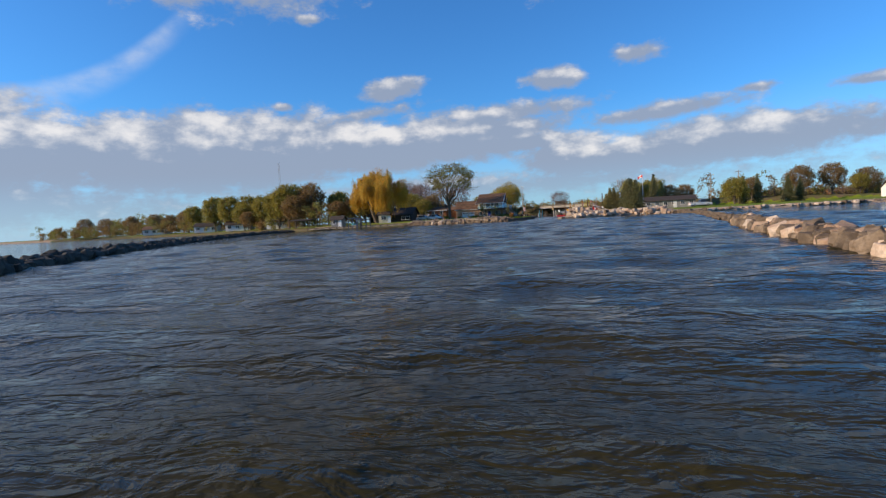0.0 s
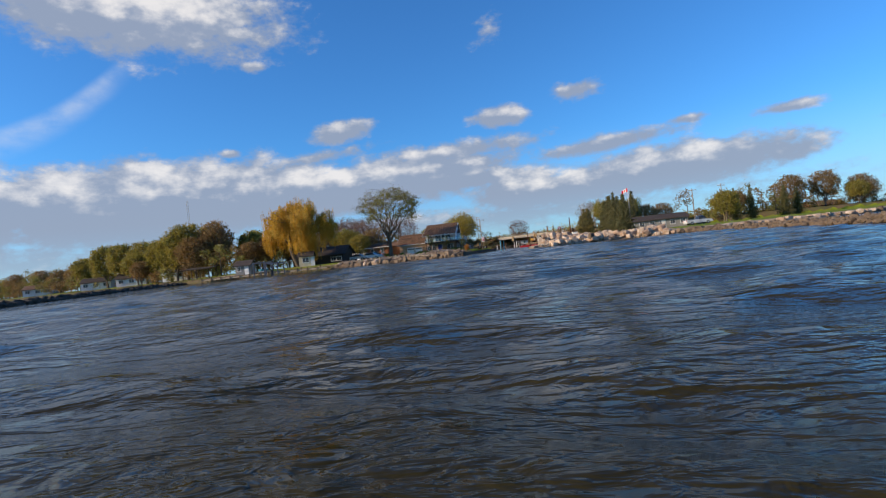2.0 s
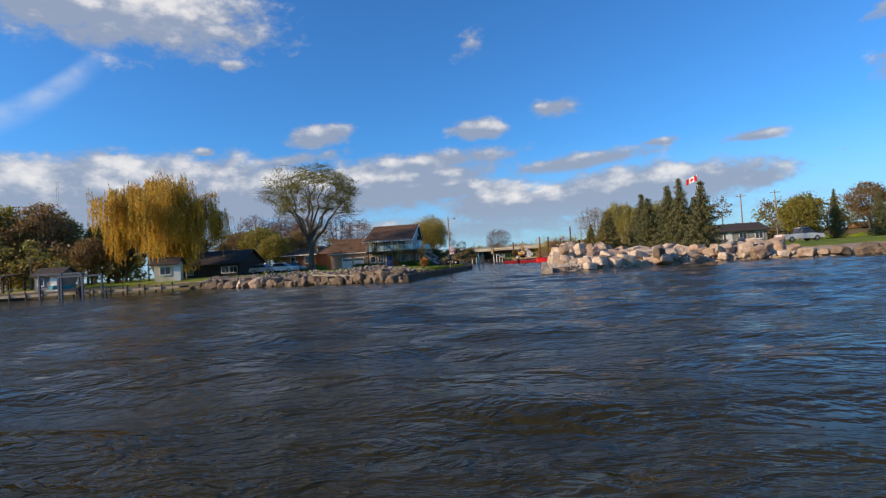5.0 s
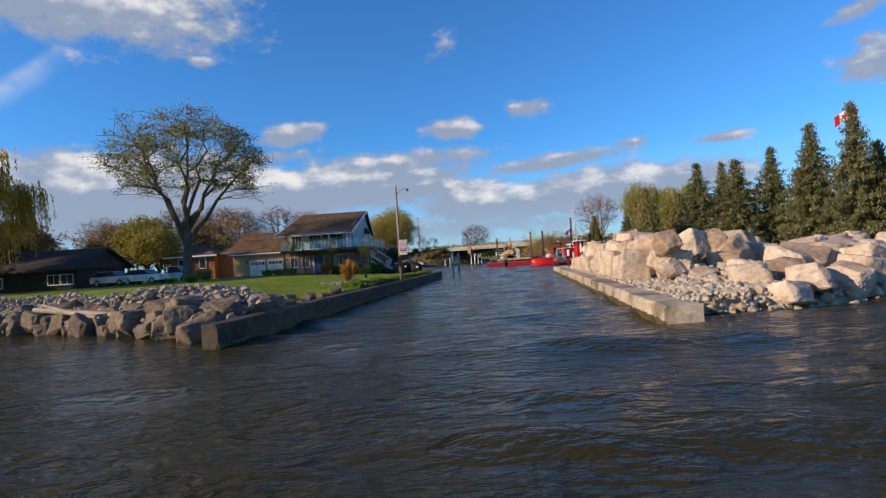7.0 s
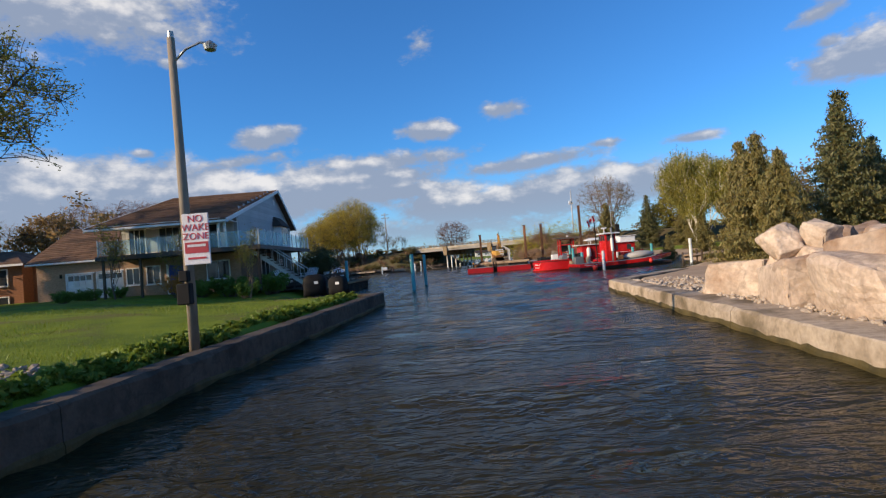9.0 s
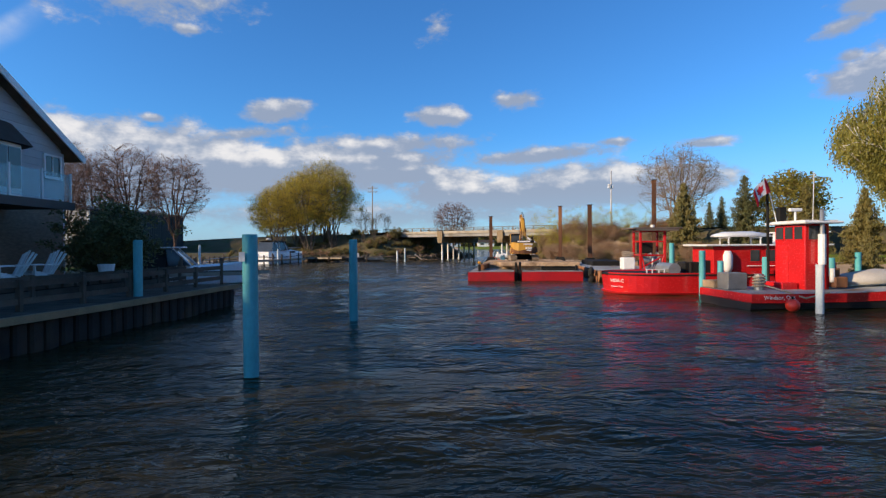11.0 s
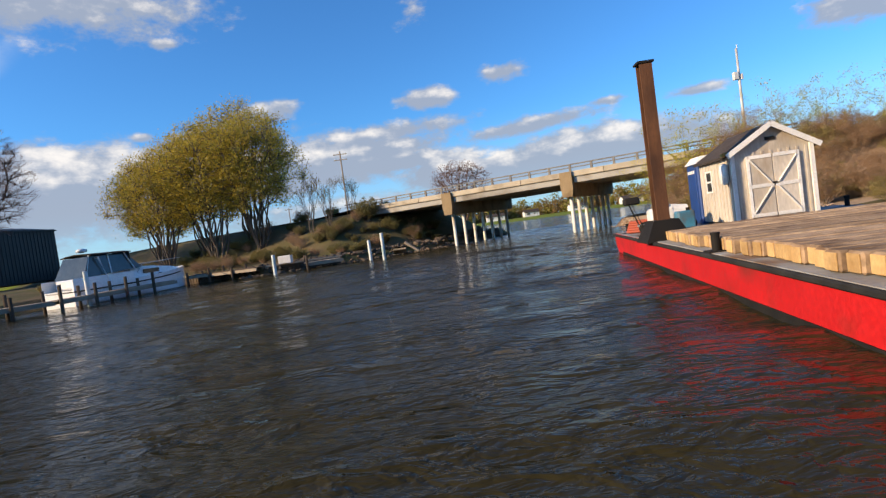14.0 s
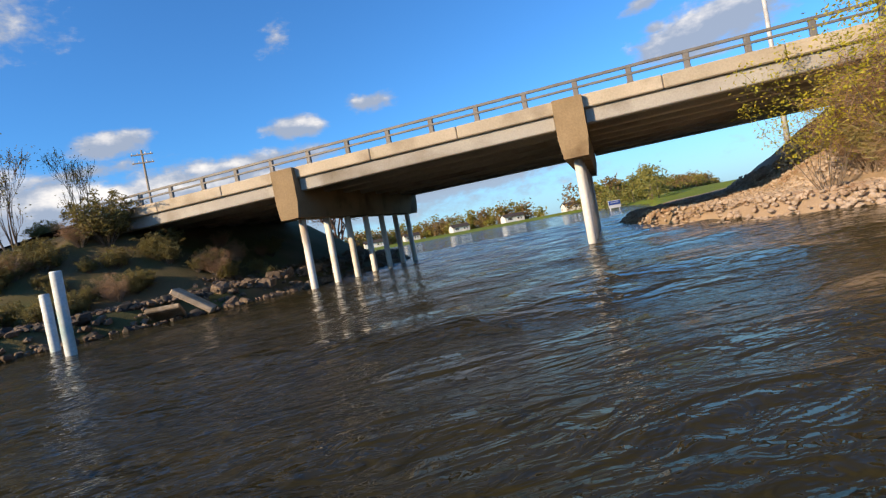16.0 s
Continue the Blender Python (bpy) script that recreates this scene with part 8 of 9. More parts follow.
for s in (-1, 1):
    part("screen_post", Form().beam((4.25, s * 0.97, 1.15), (3.25, s * 0.88, 2.18), 0.06, 0.06), GELCOAT, skiff)
part("foredeck", Form().loft([[(x, -w, z), (x, w, z), (x, w * 0.6, z + 0.12), (x, -w * 0.6, z + 0.12)] for x, w, z in ((4.0, 1.15, 1.0), (5.6, 0.95, 1.1), (7.0, 0.2, 1.22))]), GELCOAT, skiff)
part("bow_rail", Form().tube([(4.6, -1.05, 1.1), (5.0, -1.0, 1.5), (6.9, 0, 1.65), (5.0, 1.0, 1.5), (4.6, 1.05, 1.1)], 0.018, 6), GALV, skiff)

# boat lift by the beach
lift = thing("boat_lift", (-45.6, 18.6, 0), "dark steel boat lift over the water with a small teal boat", "boat lift")
STEEL_BLUE = mat("dark_blue_steel", (0.03, 0.05, 0.09), None, 2, 0.5, 0.1)
for x in (-2.3, -0.1, 0.2, 2.6):
    for y in (-0.0, 3.0):
        part("post", Form().box((0.18, 0.18, 3.6 if x < 1 else 3.1), (x, y, 1.0)), STEEL_BLUE, lift)
for y in (0, 3.0):
    part("top_beam", Form().box((2.6, 0.2, 0.22), (-1.2, y, 2.75)).box((2.6, 0.2, 0.2), (1.3, y, 2.4)), STEEL_BLUE, lift)
part("cradle", Form().box((2.2, 2.8, 0.14), (-1.2, 1.5, 1.0)), GALV, lift)
part("small_hull", Form().loft([[(-1.2 + w * math.cos(q), y, 1.5 + 0.5 * math.sin(q)) for q in (3.14, 3.9, 4.71, 5.5, 6.28)] for y, w in ((0.2, 0.3), (1.0, 0.8), (2.6, 0.85))]), TEAL, lift, "small teal hull in the lift")
finger_dock([(-61.0, 23.4), (-34.5, 23.6)], "timber landing beside the boat lift", 2.0, 0.55, 0.9, DOCKPALE)


def car(m, paint, label, truck=False):
    c = thing("truck" if truck else "car", m, label, "truck" if truck else "car", "parked cars")
    L, W = (5.2, 1.9) if truck else (4.4, 1.8)
    body = [(-L / 2, 0.35), (-L / 2, 0.85), (-L / 2 + 0.1, 0.98), (L * 0.22, 1.0), (L / 2 - 0.15, 0.85), (L / 2, 0.65), (L / 2, 0.35)]
    part("body", Form().loft([[(x, y, z) for x, z in body] for y in (-W / 2, W / 2)]), paint, c)
    cabin = [(-L * 0.05, 0.98), (0.0, 1.7), (L * 0.16, 1.72), (L * 0.30, 0.98)] if truck else [(-L * 0.42, 0.98), (-L * 0.28, 1.45), (L * 0.06, 1.48), (L * 0.26, 0.98)]
    part("cabin", Form().loft([[(x, y * (0.86 if z > 1.2 else 1), z) for x, z in cabin] for y in (-W / 2 + 0.04, W / 2 - 0.04)]), WINDOW, c)
    x0, x1, z = (cabin[1][0], cabin[2][0], cabin[1][1])
    part("roof", Form().box((x1 - x0 + 0.1, W * 0.82, 0.06), ((x0 + x1) / 2, 0, z + 0.02), 0.02), paint, c)
    for x in (-L * 0.31, L * 0.31):
        for s in (-1, 1):
            t = part("wheel", Form().tube([(x, s * (W / 2 - 0.2), 0.33), (x, s * (W / 2 + 0.01), 0.33)], 0.33, 18), RUBBER, c)
            part("rim", Form().tube([(x, s * (W / 2 - 0.02), 0.33), (x, s * (W / 2 + 0.02), 0.33)], 0.2, 14), GALV, t)
    for s in (-1, 1):
        part("headlight", Form().box((0.06, 0.34, 0.14), (L / 2 - 0.02, s * W * 0.34, 0.72), 0.02), GLASS, c)
        part("tail_light", Form().box((0.05, 0.2, 0.2), (-L / 2, s * W * 0.4, 0.8), 0.02), RED_GLOSS, c)
    return c


SILVER = mat("silver_car_paint", (0.45, 0.47, 0.50), None, 1, 0.3, 0.0, metal=0.4, coat=0.5)
WHITE_CAR = mat("white_car_paint", (0.75, 0.76, 0.78), None, 1, 0.3, 0.0, coat=0.5)
for x, y, a, paint, lab, trk in ((-34.6, 47.6, -12, SILVER, "silver car parked on the drive", False), (-31.2, 47.2, -8, WHITE_CAR, "white car parked on the drive", False), (-32.6, 55.2, 5, WHITE_CAR, "white pickup parked beside the brick house", True),
                                 (40.5, 33.0, 5, WHITE_CAR, "white pickup parked behind the shore", True), (-60, 128, 10, WHITE_CAR, "white van parked by the storage shed", True), (-52, 122, 0, BLACK, "dark car parked by the storage shed", False)):
    car(pose(x, y, ground_z(x, y) + 0.04, 0, 0, a), paint, lab, trk)

# ---------------------------------------------------------------- garden on the lawn
bed_rocks = thing("garden_bed", (0, 0, 0), "ring of small stones round a shrub bed", "garden bed")
spots = []
for i in range(240):
    a, q = rnd(0, 6.283), rnd(0.1, 1.0) ** 0.5
    x, y = -6.4 + math.cos(a) * 1.7 * q, 26.3 + math.sin(a) * 2.3 * q
    spots.append((x, y, ground_z(x, y) + 0.04))
rubble("stone_scatter", bed_rocks, spots, ROCK_BEACH, 0.06, 0.20, "small mixed stones")
big_rock = thing("garden_rock", (0, 0, 0), "pale rounded boulder on the lawn's edge", "rock")
stone(big_rock, "beach", -4.6, 20.7, ground_z(-4.6, 20.7) + 0.18, 0.66, 0.58, 0.56, 20, 3)
post_box = thing("garden_post", (-5.3, 25.6, ground_z(-5.3, 25.6)), "short dark garden post", "post")
part("shaft", Form().tube([(0, 0, -0.1), (0, 0, 0.55)], [0.11, 0.09], 8), BLACK, post_box)


# ---------------------------------------------------------------- trees and plants
def grow(seed, height, trunk_r, width=0.0, spread=0.5, levels=4, forks=3, first=0.3, droop=0.0, lift=0.25, stems=1, lean=0.0, bole=0.46, limb=0.0):
    """Branches of one tree: lists of points with radii, and the twig ends."""
    r = random.Random(seed)
    limbs, tips = [], []

    def branch(p, d, length, rad, level):
        n = 4 if level < 2 else 3
        pts, rr = [p], [rad]
        for i in range(n):
            d = (d + Vector((r.gauss(0, 0.13), r.gauss(0, 0.13), r.gauss(0, 0.08) + (lift if level else 0.03) * 0.35 - droop * (0.25 if level > 1 else 0)))).normalized()
            p = p + d * length / n
            pts.append(p)
            rr.append(rad * (1 - 0.5 * (i + 1) / n))
        limbs.append((pts, rr, level))
        if level >= levels:
            tips.extend((q, d) for q in pts[1:])
            return
        if level >= levels - 1:
            tips.extend((q, d) for q in pts[2:])
        k = forks + (1 if level == 0 else 0) + r.randint(0, 1)
        for i in range(k):
            at = r.uniform(first if level == 0 else 0.35, 1.0) if i else 1.0
            j = min(n - 1, int(at * n))
            q = pts[j].lerp(pts[j + 1], at * n - j) if at < 1 else pts[-1]
            a = r.uniform(0, 6.283)
            side = d.orthogonal().normalized()
            side = Matrix.Rotation(a, 3, d) @ side
            nd = (d + side * spread * r.uniform(0.6, 1.4) + Vector((0, 0, lift * 0.5))).normalized()
            branch(q, nd, (height * limb * r.uniform(0.8, 1.15)) if limb and level == 0 else length * r.uniform(0.55, 0.82), rr[j] * r.uniform(0.45, 0.7), level + 1)

    for s in range(stems):
        a = 6.283 * s / max(stems, 1) + r.uniform(-0.4, 0.4)
        tilt = (0.28 if stems > 1 else lean) * r.uniform(0.5, 1.3)
        d = Vector((math.cos(a) * tilt, math.sin(a) * tilt, 1)).normalized()
        o = Vector((math.cos(a), math.sin(a), 0)) * (0.25 * trunk_r * stems if stems > 1 else 0)
        branch(o - Vector((0, 0, 0.3)), d, height * bole, trunk_r * (0.7 if stems > 1 else 1), 0)
    top = max(q.z for q, _ in tips)
    k = height / top
    cx = sum(q.x for q, _ in tips) / len(tips)
    cy = sum(q.y for q, _ in tips) / len(tips)
    far = sorted(math.hypot(q.x - cx, q.y - cy) for q, _ in tips)[int(len(tips) * 0.93)] * k
    wide = width / 2 / far if width else 1.0

    def fit_in(q):
        f = min(1.0, max(0.0, q.z / top * 2.2))
        return Vector(((q.x - cx * f) * k * (1 + (wide - 1) * f), (q.y - cy * f) * k * (1 + (wide - 1) * f), q.z * k))

    limbs = [([fit_in(q) for q in pts], rr, lv) for pts, rr, lv in limbs]
    tips = [(fit_in(q), d) for q, d in tips]
    return limbs, tips


def wood_form(limbs, thin=0.0):
    f = Form()
    for pts, rr, lv in limbs:
        f.tube(pts, [max(v, thin) for v in rr], 8 if lv == 0 else 5 if lv == 1 else 3, cap=False)
    return f


def leaf_cloud(spots, per, size, reach, seed, hang=0.0, aspect=0.5, follow=0.0):
    """Small leaf blades scattered round spots; hang: how far they trail down."""
    g = np.random.default_rng(seed)
    c = np.repeat(np.array([[q.x, q.y, q.z] for q, _ in spots]), per, 0)
    n = len(c)
    c = c + g.normal(0, reach, (n, 3)) * [1, 1, 0.8]
    c[:, 2] -= g.uniform(0, 1, n) ** 1.3 * hang
    u = g.normal(0, 1, (n, 3))
    u[:, 2] = u[:, 2] * 0.6 - (1.6 if hang else 0.2)
    if follow:
        u = g.normal(0, 0.45, (n, 3)) + follow * np.repeat(np.array([[q.x, q.y, q.z] for _, q in spots]), per, 0)
    u /= np.linalg.norm(u, axis=1, keepdims=True)
    w = np.cross(u, g.normal(0, 1, (n, 3)))
    w /= np.linalg.norm(w, axis=1, keepdims=True)
    s = size * g.uniform(0.6, 1.3, (n, 1))
    v = np.stack([c - u * s, c + w * s * aspect, c + u * s, c - w * s * aspect], 1).reshape(-1, 3)
    f = Form()
    f.v = v.tolist()
    f.f = (np.arange(n)[:, None] * 4 + np.arange(4)).tolist()
    return f


def strands(spots, per, length, size, seed, aspect=0.22, drift=0.10, pitch=0.17):
    """Hanging shoots: leaf blades strung down from each spot, swinging a little outwards."""
    g = np.random.default_rng(seed)
    o = np.repeat(np.array([[q.x, q.y, q.z] for q, _ in spots]), per, 0)
    o = o + g.normal(0, 0.30, o.shape)
    n = len(o)
    ln = length * g.uniform(0.25, 1.0, n)
    k = np.maximum(2, (ln / pitch).astype(int))
    own = np.repeat(np.arange(n), k)
    down = (np.arange(len(own)) - np.repeat(np.cumsum(k) - k, k)) * pitch
    out = o[:, :2] / (np.linalg.norm(o[:, :2], axis=1, keepdims=True) + 0.01) * drift + g.normal(0, 0.06, (n, 2))
    c = o[own].copy()
    c[:, :2] += out[own] * np.sqrt(down)[:, None] + g.normal(0, 0.035, (len(own), 2))
    c[:, 2] -= down
    c[:, 2] = np.maximum(c[:, 2], 0.9 + g.uniform(0, 0.8, len(own)))
    u = g.normal(0, 0.35, c.shape)
    u[:, 2] -= 1.0
    u /= np.linalg.norm(u, axis=1, keepdims=True)
    w = np.cross(u, g.normal(0, 1, c.shape))
    w /= np.linalg.norm(w, axis=1, keepdims=True)
    s = size * g.uniform(0.6, 1.3, (len(c), 1))
    f = Form()
    f.v = np.stack([c - u * s, c + w * s * aspect, c + u * s, c - w * s * aspect], 1).reshape(-1, 3).tolist()
    f.f = (np.arange(len(c))[:, None] * 4 + np.arange(4)).tolist()
    return f


def tree(name, label, seed, height, leaf, bark, trunk_r=0.25, twig=0, per=5, size=0.14, reach=0.35, hang=0.0, aspect=0.5, thin=0.012, group="", weep=0.0, twig_wide=0.016, **kw):
    limbs, tips = grow(seed, height, trunk_r, **kw)
    t = thing(name, (0, 0, 0), label, "tree", group)
    part("trunk", wood_form([b for b in limbs if b[2] <= 1], thin), bark, t, smooth=True)
    part("branching", wood_form([b for b in limbs if b[2] > 1], thin), bark, t, smooth=True)
    if twig:
        part("twig_haze", leaf_cloud(tips, twig, 0.55, 0.22, seed + 1, 0.0, twig_wide, 1.4), L_TWIG, t, kind="stuff")
    if leaf:
        part("crown", strands(tips, per, weep, size, seed, aspect) if weep else leaf_cloud(tips, per, size, reach, seed, hang, aspect), leaf, t)
    return t


def vase_tree(name, label, seed, height, width, leaf, bark, trunk_r=0.3, fork=0.25, low=0.3, limbs=9, seconds=80, tips=1000, per=8, size=0.13, reach=0.3, thin=0.015, twig=0, twig_wide=0.014, inner=0.45, lean=0.0, stems=1, aspect=0.5, lumps=0.17, least=-0.85, group=""):
    """A tree whose limbs rise from one fork, or from the ground, and divide twice towards an uneven dome."""
    r = np.random.default_rng(seed)
    zc = height * (low + 0.55 * (1 - low))
    mid = np.array([lean, 0.0, zc])
    form_trunk, form_branch, ends = Form(), Form(), []

    def dome(n, near):
        a, u = r.uniform(0, 2 * math.pi, n), r.uniform(least, 1, n)
        q = r.uniform(near, 1, n) ** 0.6
        lump = np.array([1 + lumps * noise.noise(Vector((math.cos(k) * 1.5 + seed, math.sin(k) * 1.5, v * 2.0))) for k, v in zip(a, u)])
        c = np.sqrt(1 - u * u)
        d = np.stack([width / 2 * c * np.cos(a), width / 2 * c * np.sin(a), np.where(u > 0, height - zc, zc - low * height) * u], 1)
        return mid + d * (q * lump)[:, None]

    def bow(p, q, up, n):
        m = (p + q) / 2 + np.array([0, 0, up])
        t = np.linspace(0, 1, n)[:, None]
        w = (p * (1 - t) ** 2 + 2 * m * t * (1 - t) + q * t * t)
        w[1:-1] += r.normal(0, 0.018 * np.linalg.norm(q - p), (n - 2, 3))
        return w

    foot = np.array([0.0, 0.0, fork * height])
    if stems == 1:
        trunk = bow(np.array([0, 0, -0.3]), foot, 0.0, 5)
        form_trunk.tube(trunk, [trunk_r * v for v in (1.25, 1.0, 0.92, 0.86, 0.8)], 10, cap=False)
    node, thick = [], []
    for i in range(limbs):
        a = 2 * math.pi * (i * 0.382 + r.uniform(-0.05, 0.05))
        k = math.sqrt((i + 0.5) / limbs) * r.uniform(0.8, 0.95)
        q = mid + np.array([width / 2 * k * math.cos(a), width / 2 * k * math.sin(a), (height - zc) * 0.9 * math.sqrt(max(0.0, 1 - k * k)) - 0.12 * height * k])
        p = foot - np.array([0, 0, r.uniform(0, 0.09) * height]) if stems == 1 else np.array([0.35 * trunk_r * stems * math.cos(a), 0.35 * trunk_r * stems * math.sin(a), -0.3])
        path = bow(p, q, 0.20 * math.hypot(q[0] - p[0], q[1] - p[1]), 9)
        rad = np.linspace(trunk_r * (0.52 if stems == 1 else 0.8), 0.035, 9)
        form_trunk.tube(path, rad.tolist(), 6, cap=False)
        node += list(path[3:])
        thick += list(rad[3:])
    for count, near, n, sides, last in ((seconds, 0.35, 5, 4, False), (tips, inner, 4, 3, True)):
        at, rr = np.array(node), np.array(thick)
        for q in dome(count, near):
            d = at - q
            k = int(np.argmin(np.linalg.norm(d, axis=1) + 1.8 * np.maximum(0, d[:, 2] + 0.15)))
            path = bow(at[k], q, 0.10 * np.linalg.norm(d[k]), n)
            rad = np.maximum(np.linspace(min(rr[k] * 0.6, 0.05 if not last else 0.02), thin, n), thin)
            form_branch.tube(path, rad.tolist(), sides, cap=False)
            if last:
                way = Vector(path[-1] - path[-2]).normalized()
                ends += [(Vector(path[-1]), way), (Vector(path[-2]), way)]
            else:
                node += list(path[1:])
                thick += list(rad[1:])
    t = thing(name, (0, 0, 0), label, "tree", group)
    part("trunk", form_trunk, bark, t, smooth=True)
    part("branching", form_branch, bark, t, smooth=True)
    if twig:
        part("twig_haze", leaf_cloud(ends, twig, 0.42, 0.12, seed + 1, 0.0, twig_wide, 1.6), L_TWIG, t, kind="stuff")
    if leaf:
        part("crown", leaf_cloud(ends, per, size, reach, seed, 0.0, aspect), leaf, t)
    return t


def conifer(name, label, seed, height, width, leaf, bark, dense=1.0):
    """A spruce: whorls of drooping boughs with needle sprays."""
    r = random.Random(seed)
    t = thing(name, (0, 0, 0), label, "tree", "evergreens")
    part("trunk", Form().tube([(0, 0, -0.3), (0.03, 0.02, height * 0.5), (0, 0, height)], [height * 0.018, height * 0.011, 0.01], 7), bark, t, smooth=True)
    boughs, spots = Form(), []
    z = height * 0.05
    while z < height * 0.99:
        k = 1 - z / height
        n = max(3, round(9 * min(1, k * 1.6 + 0.2)))
        for i in range(n):
            a = 6.283 * (i + r.uniform(-0.3, 0.3)) / n + z * 2.1
            ln = width / 2 * (k ** 0.85) * r.uniform(0.42, 1.2) + 0.08
            pts = []
            for j in range(6):
                s = j / 5
                pts.append(Vector((math.cos(a) * ln * s, math.sin(a) * ln * s, z - 0.30 * ln * s + 0.16 * ln * s * s)))
            boughs.tube(pts, [0.02 * (1 - 0.8 * j / 5) + 0.004 for j in range(6)], 3, cap=False)
            for j in range(1, 6):
                for _ in range(max(1, round(ln * 2.4 * dense))):
                    spots.append((pts[j].lerp(pts[j - 1], r.random()) + Vector((0, 0, -0.05)), None))
        z += height * 0.046 * (0.6 + k * 0.5)
    part("bough_frame", boughs, bark, t, kind="stuff")
    part("crown", leaf_cloud(spots, 8, 0.095 + width * 0.006, 0.06 + width * 0.010, seed, 0.12, 0.26), leaf, t)
    return t


def plant(proto, x, y, scale=1.0, turn=0.0, z=None, sx=1.0):
    m = pose(x, y, (ground_z(x, y) - 0.05) if z is None else z, 0, 0, turn) @ Matrix.Diagonal((scale * sx, scale * sx, scale, 1))
    t = copy_thing(proto, Matrix.Identity(4))
    t.matrix_basis = m
    return t


def place(proto, x, y, scale=1.0, turn=0.0, z=None, sx=1.0):
    proto.matrix_basis = pose(x, y, (ground_z(x, y) - 0.05) if z is None else z, 0, 0, turn) @ Matrix.Diagonal((scale * sx, scale * sx, scale, 1))
    return proto


# the tall tree on the lawn, the willow, the yellow-green clump
elm = vase_tree("elm_tree", "tall spreading tree with sparse spring leaves on a lawn", 29, 16.6, 16.5, L_ELM, BARK, 0.46, 0.30, 0.36, 10, 110, 1700, 6, 0.10, 0.28, 0.020, inner=0.4, lean=0.9, lumps=0.42, least=-0.6)
place(elm, -26.1, 45.8)
willow = tree("willow_tree", "large weeping willow with golden hanging foliage", 31, 16.0, L_WILLOW, BARK, 0.65, per=3, size=0.20, weep=4.6, aspect=0.26, width=21.0, spread=0.95, levels=5, forks=3, first=0.4, lift=0.16, bole=0.34, thin=0.03)
place(willow, -47.0, 40.0)
clump = vase_tree("willow_clump", "multi-stemmed tree with yellow-green spring leaves beside the dock", 5, 13.0, 9.5, L_YELLOW, BARK, 0.11, 0.03, 0.20, 12, 90, 1100, 11, 0.09, 0.36, 0.018, inner=0.35, stems=6, lumps=0.30, group="yellow trees")
place(clump, -20.9, 133.3, 0.86)
for x, y, s, a in ((-22.8, 136.5, 0.84, 240), (-16.4, 133.4, 1.0, 130), (-12.4, 133.6, 0.95, 160), (-18.6, 137.0, 1.0, 310), (-14.2, 137.2, 1.05, 20)):
    plant(clump, x, y, s, a)
sparse = tree("small_tree", "slim tree with pale sparse leaves at the embankment", 9, 7.5, L_GREEN, BARK, 0.12, per=1, size=0.08, reach=0.3, width=4.0, spread=0.45, levels=4, forks=2, stems=3, lift=0.3, group="embankment trees")
place(sparse, -5.4, 131.5, 0.6)
plant(sparse, -7.2, 132.0, 0.75, 80)
plant(sparse, -3.6, 133.5, 0.5, 180)
bare = vase_tree("bare_tree", "bare reddish-twigged tree in front of a dark shed", 77, 15.5, 10.5, None, BARK_RED, 0.27, 0.14, 0.26, 11, 130, 1700, thin=0.014, twig=3, twig_wide=0.019, inner=0.3, group="bare trees")
place(bare, -36.8, 131.5, 1.02)
for x, y, s, a in ((-44.5, 132.5, 1.13, 95), (-53.6, 130.0, 1.15, 200), (-63, 138, 1.25, 60), (-62, 152, 1.2, 150), (-74, 139, 1.3, 300), (-70, 150, 1.2, 200)):
    plant(bare, x, y, s, a)
plant(bare, 9.4, 178.0, 0.78, 33, 1.0, 1.35)
haze_tree = vase_tree("bare_tree", "tall thin tree with the first pale leaves", 15, 12.5, 9.0, L_GREEN, BARK_PALE, 0.20, 0.2, 0.28, 9, 80, 800, 1, 0.07, 0.2, 0.012, twig=1, twig_wide=0.012, inner=0.3, group="bare trees")
place(haze_tree, 30.5, 104.0)
for x, y, s, a in ((33, 107, 0.85, 100), (-40, 84, 0.8, 70), (-50, 84, 0.8, 140), (-56, 78, 0.9, 50), (-62, 90, 1.0, 90)):
    plant(haze_tree, x, y, s, a)
birch = tree("birch_tree", "white-barked birch with drooping fresh leaves", 41, 11.2, L_BIRCH, BARK_WHITE, 0.17, per=4, size=0.085, weep=1.15, aspect=0.45, thin=0.02, width=8.4, spread=0.5, levels=5, forks=3, first=0.3, stems=3, lift=0.24, group="birches")
place(birch, 30.6, 74.8, 1.0, 20)
plant(birch, 38.0, 80.0, 0.95, 140)
# evergreens east of the channel
spruce = conifer("spruce_tree", "dark green spruce with drooping boughs", 3, 9.0, 4.6, L_SPRUCE, BARK)
place(spruce, 26.5, 49.6, 1.05, 0.0, None, 1.3)
for x, y, s, a, w in ((22.9, 35.5, 0.80, 50, 1.6), (25.4, 35.0, 0.88, 130, 1.25), (21.8, 25.2, 0.84, 200, 1.2), (21.9, 22.0, 0.90, 280, 1.0), (23.0, 19.2, 0.84, 20, 1.25), (35.8, 100, 0.92, 60, 1.2), (46, 126, 0.85, 0, 0.9), (48.5, 127, 0.95, 80, 0.9), (51.5, 126, 0.8, 170, 1.2),
                      (60, 62, 0.95, 10, 0.8), (64, 62, 1.0, 100, 0.8), (73, 64, 0.9, 200, 1.1), (77, 66, 0.8, 300, 1.2), (34.5, 60, 1.2, 45, 1.0)):
    plant(spruce, x, y, s, a, None, w)
cedar = conifer("cedar_tree", "broad olive-brown cedar with soft foliage", 8, 7.0, 4.8, L_CEDAR, BARK, 1.3)
place(cedar, 20.5, 48.5, 1.05)
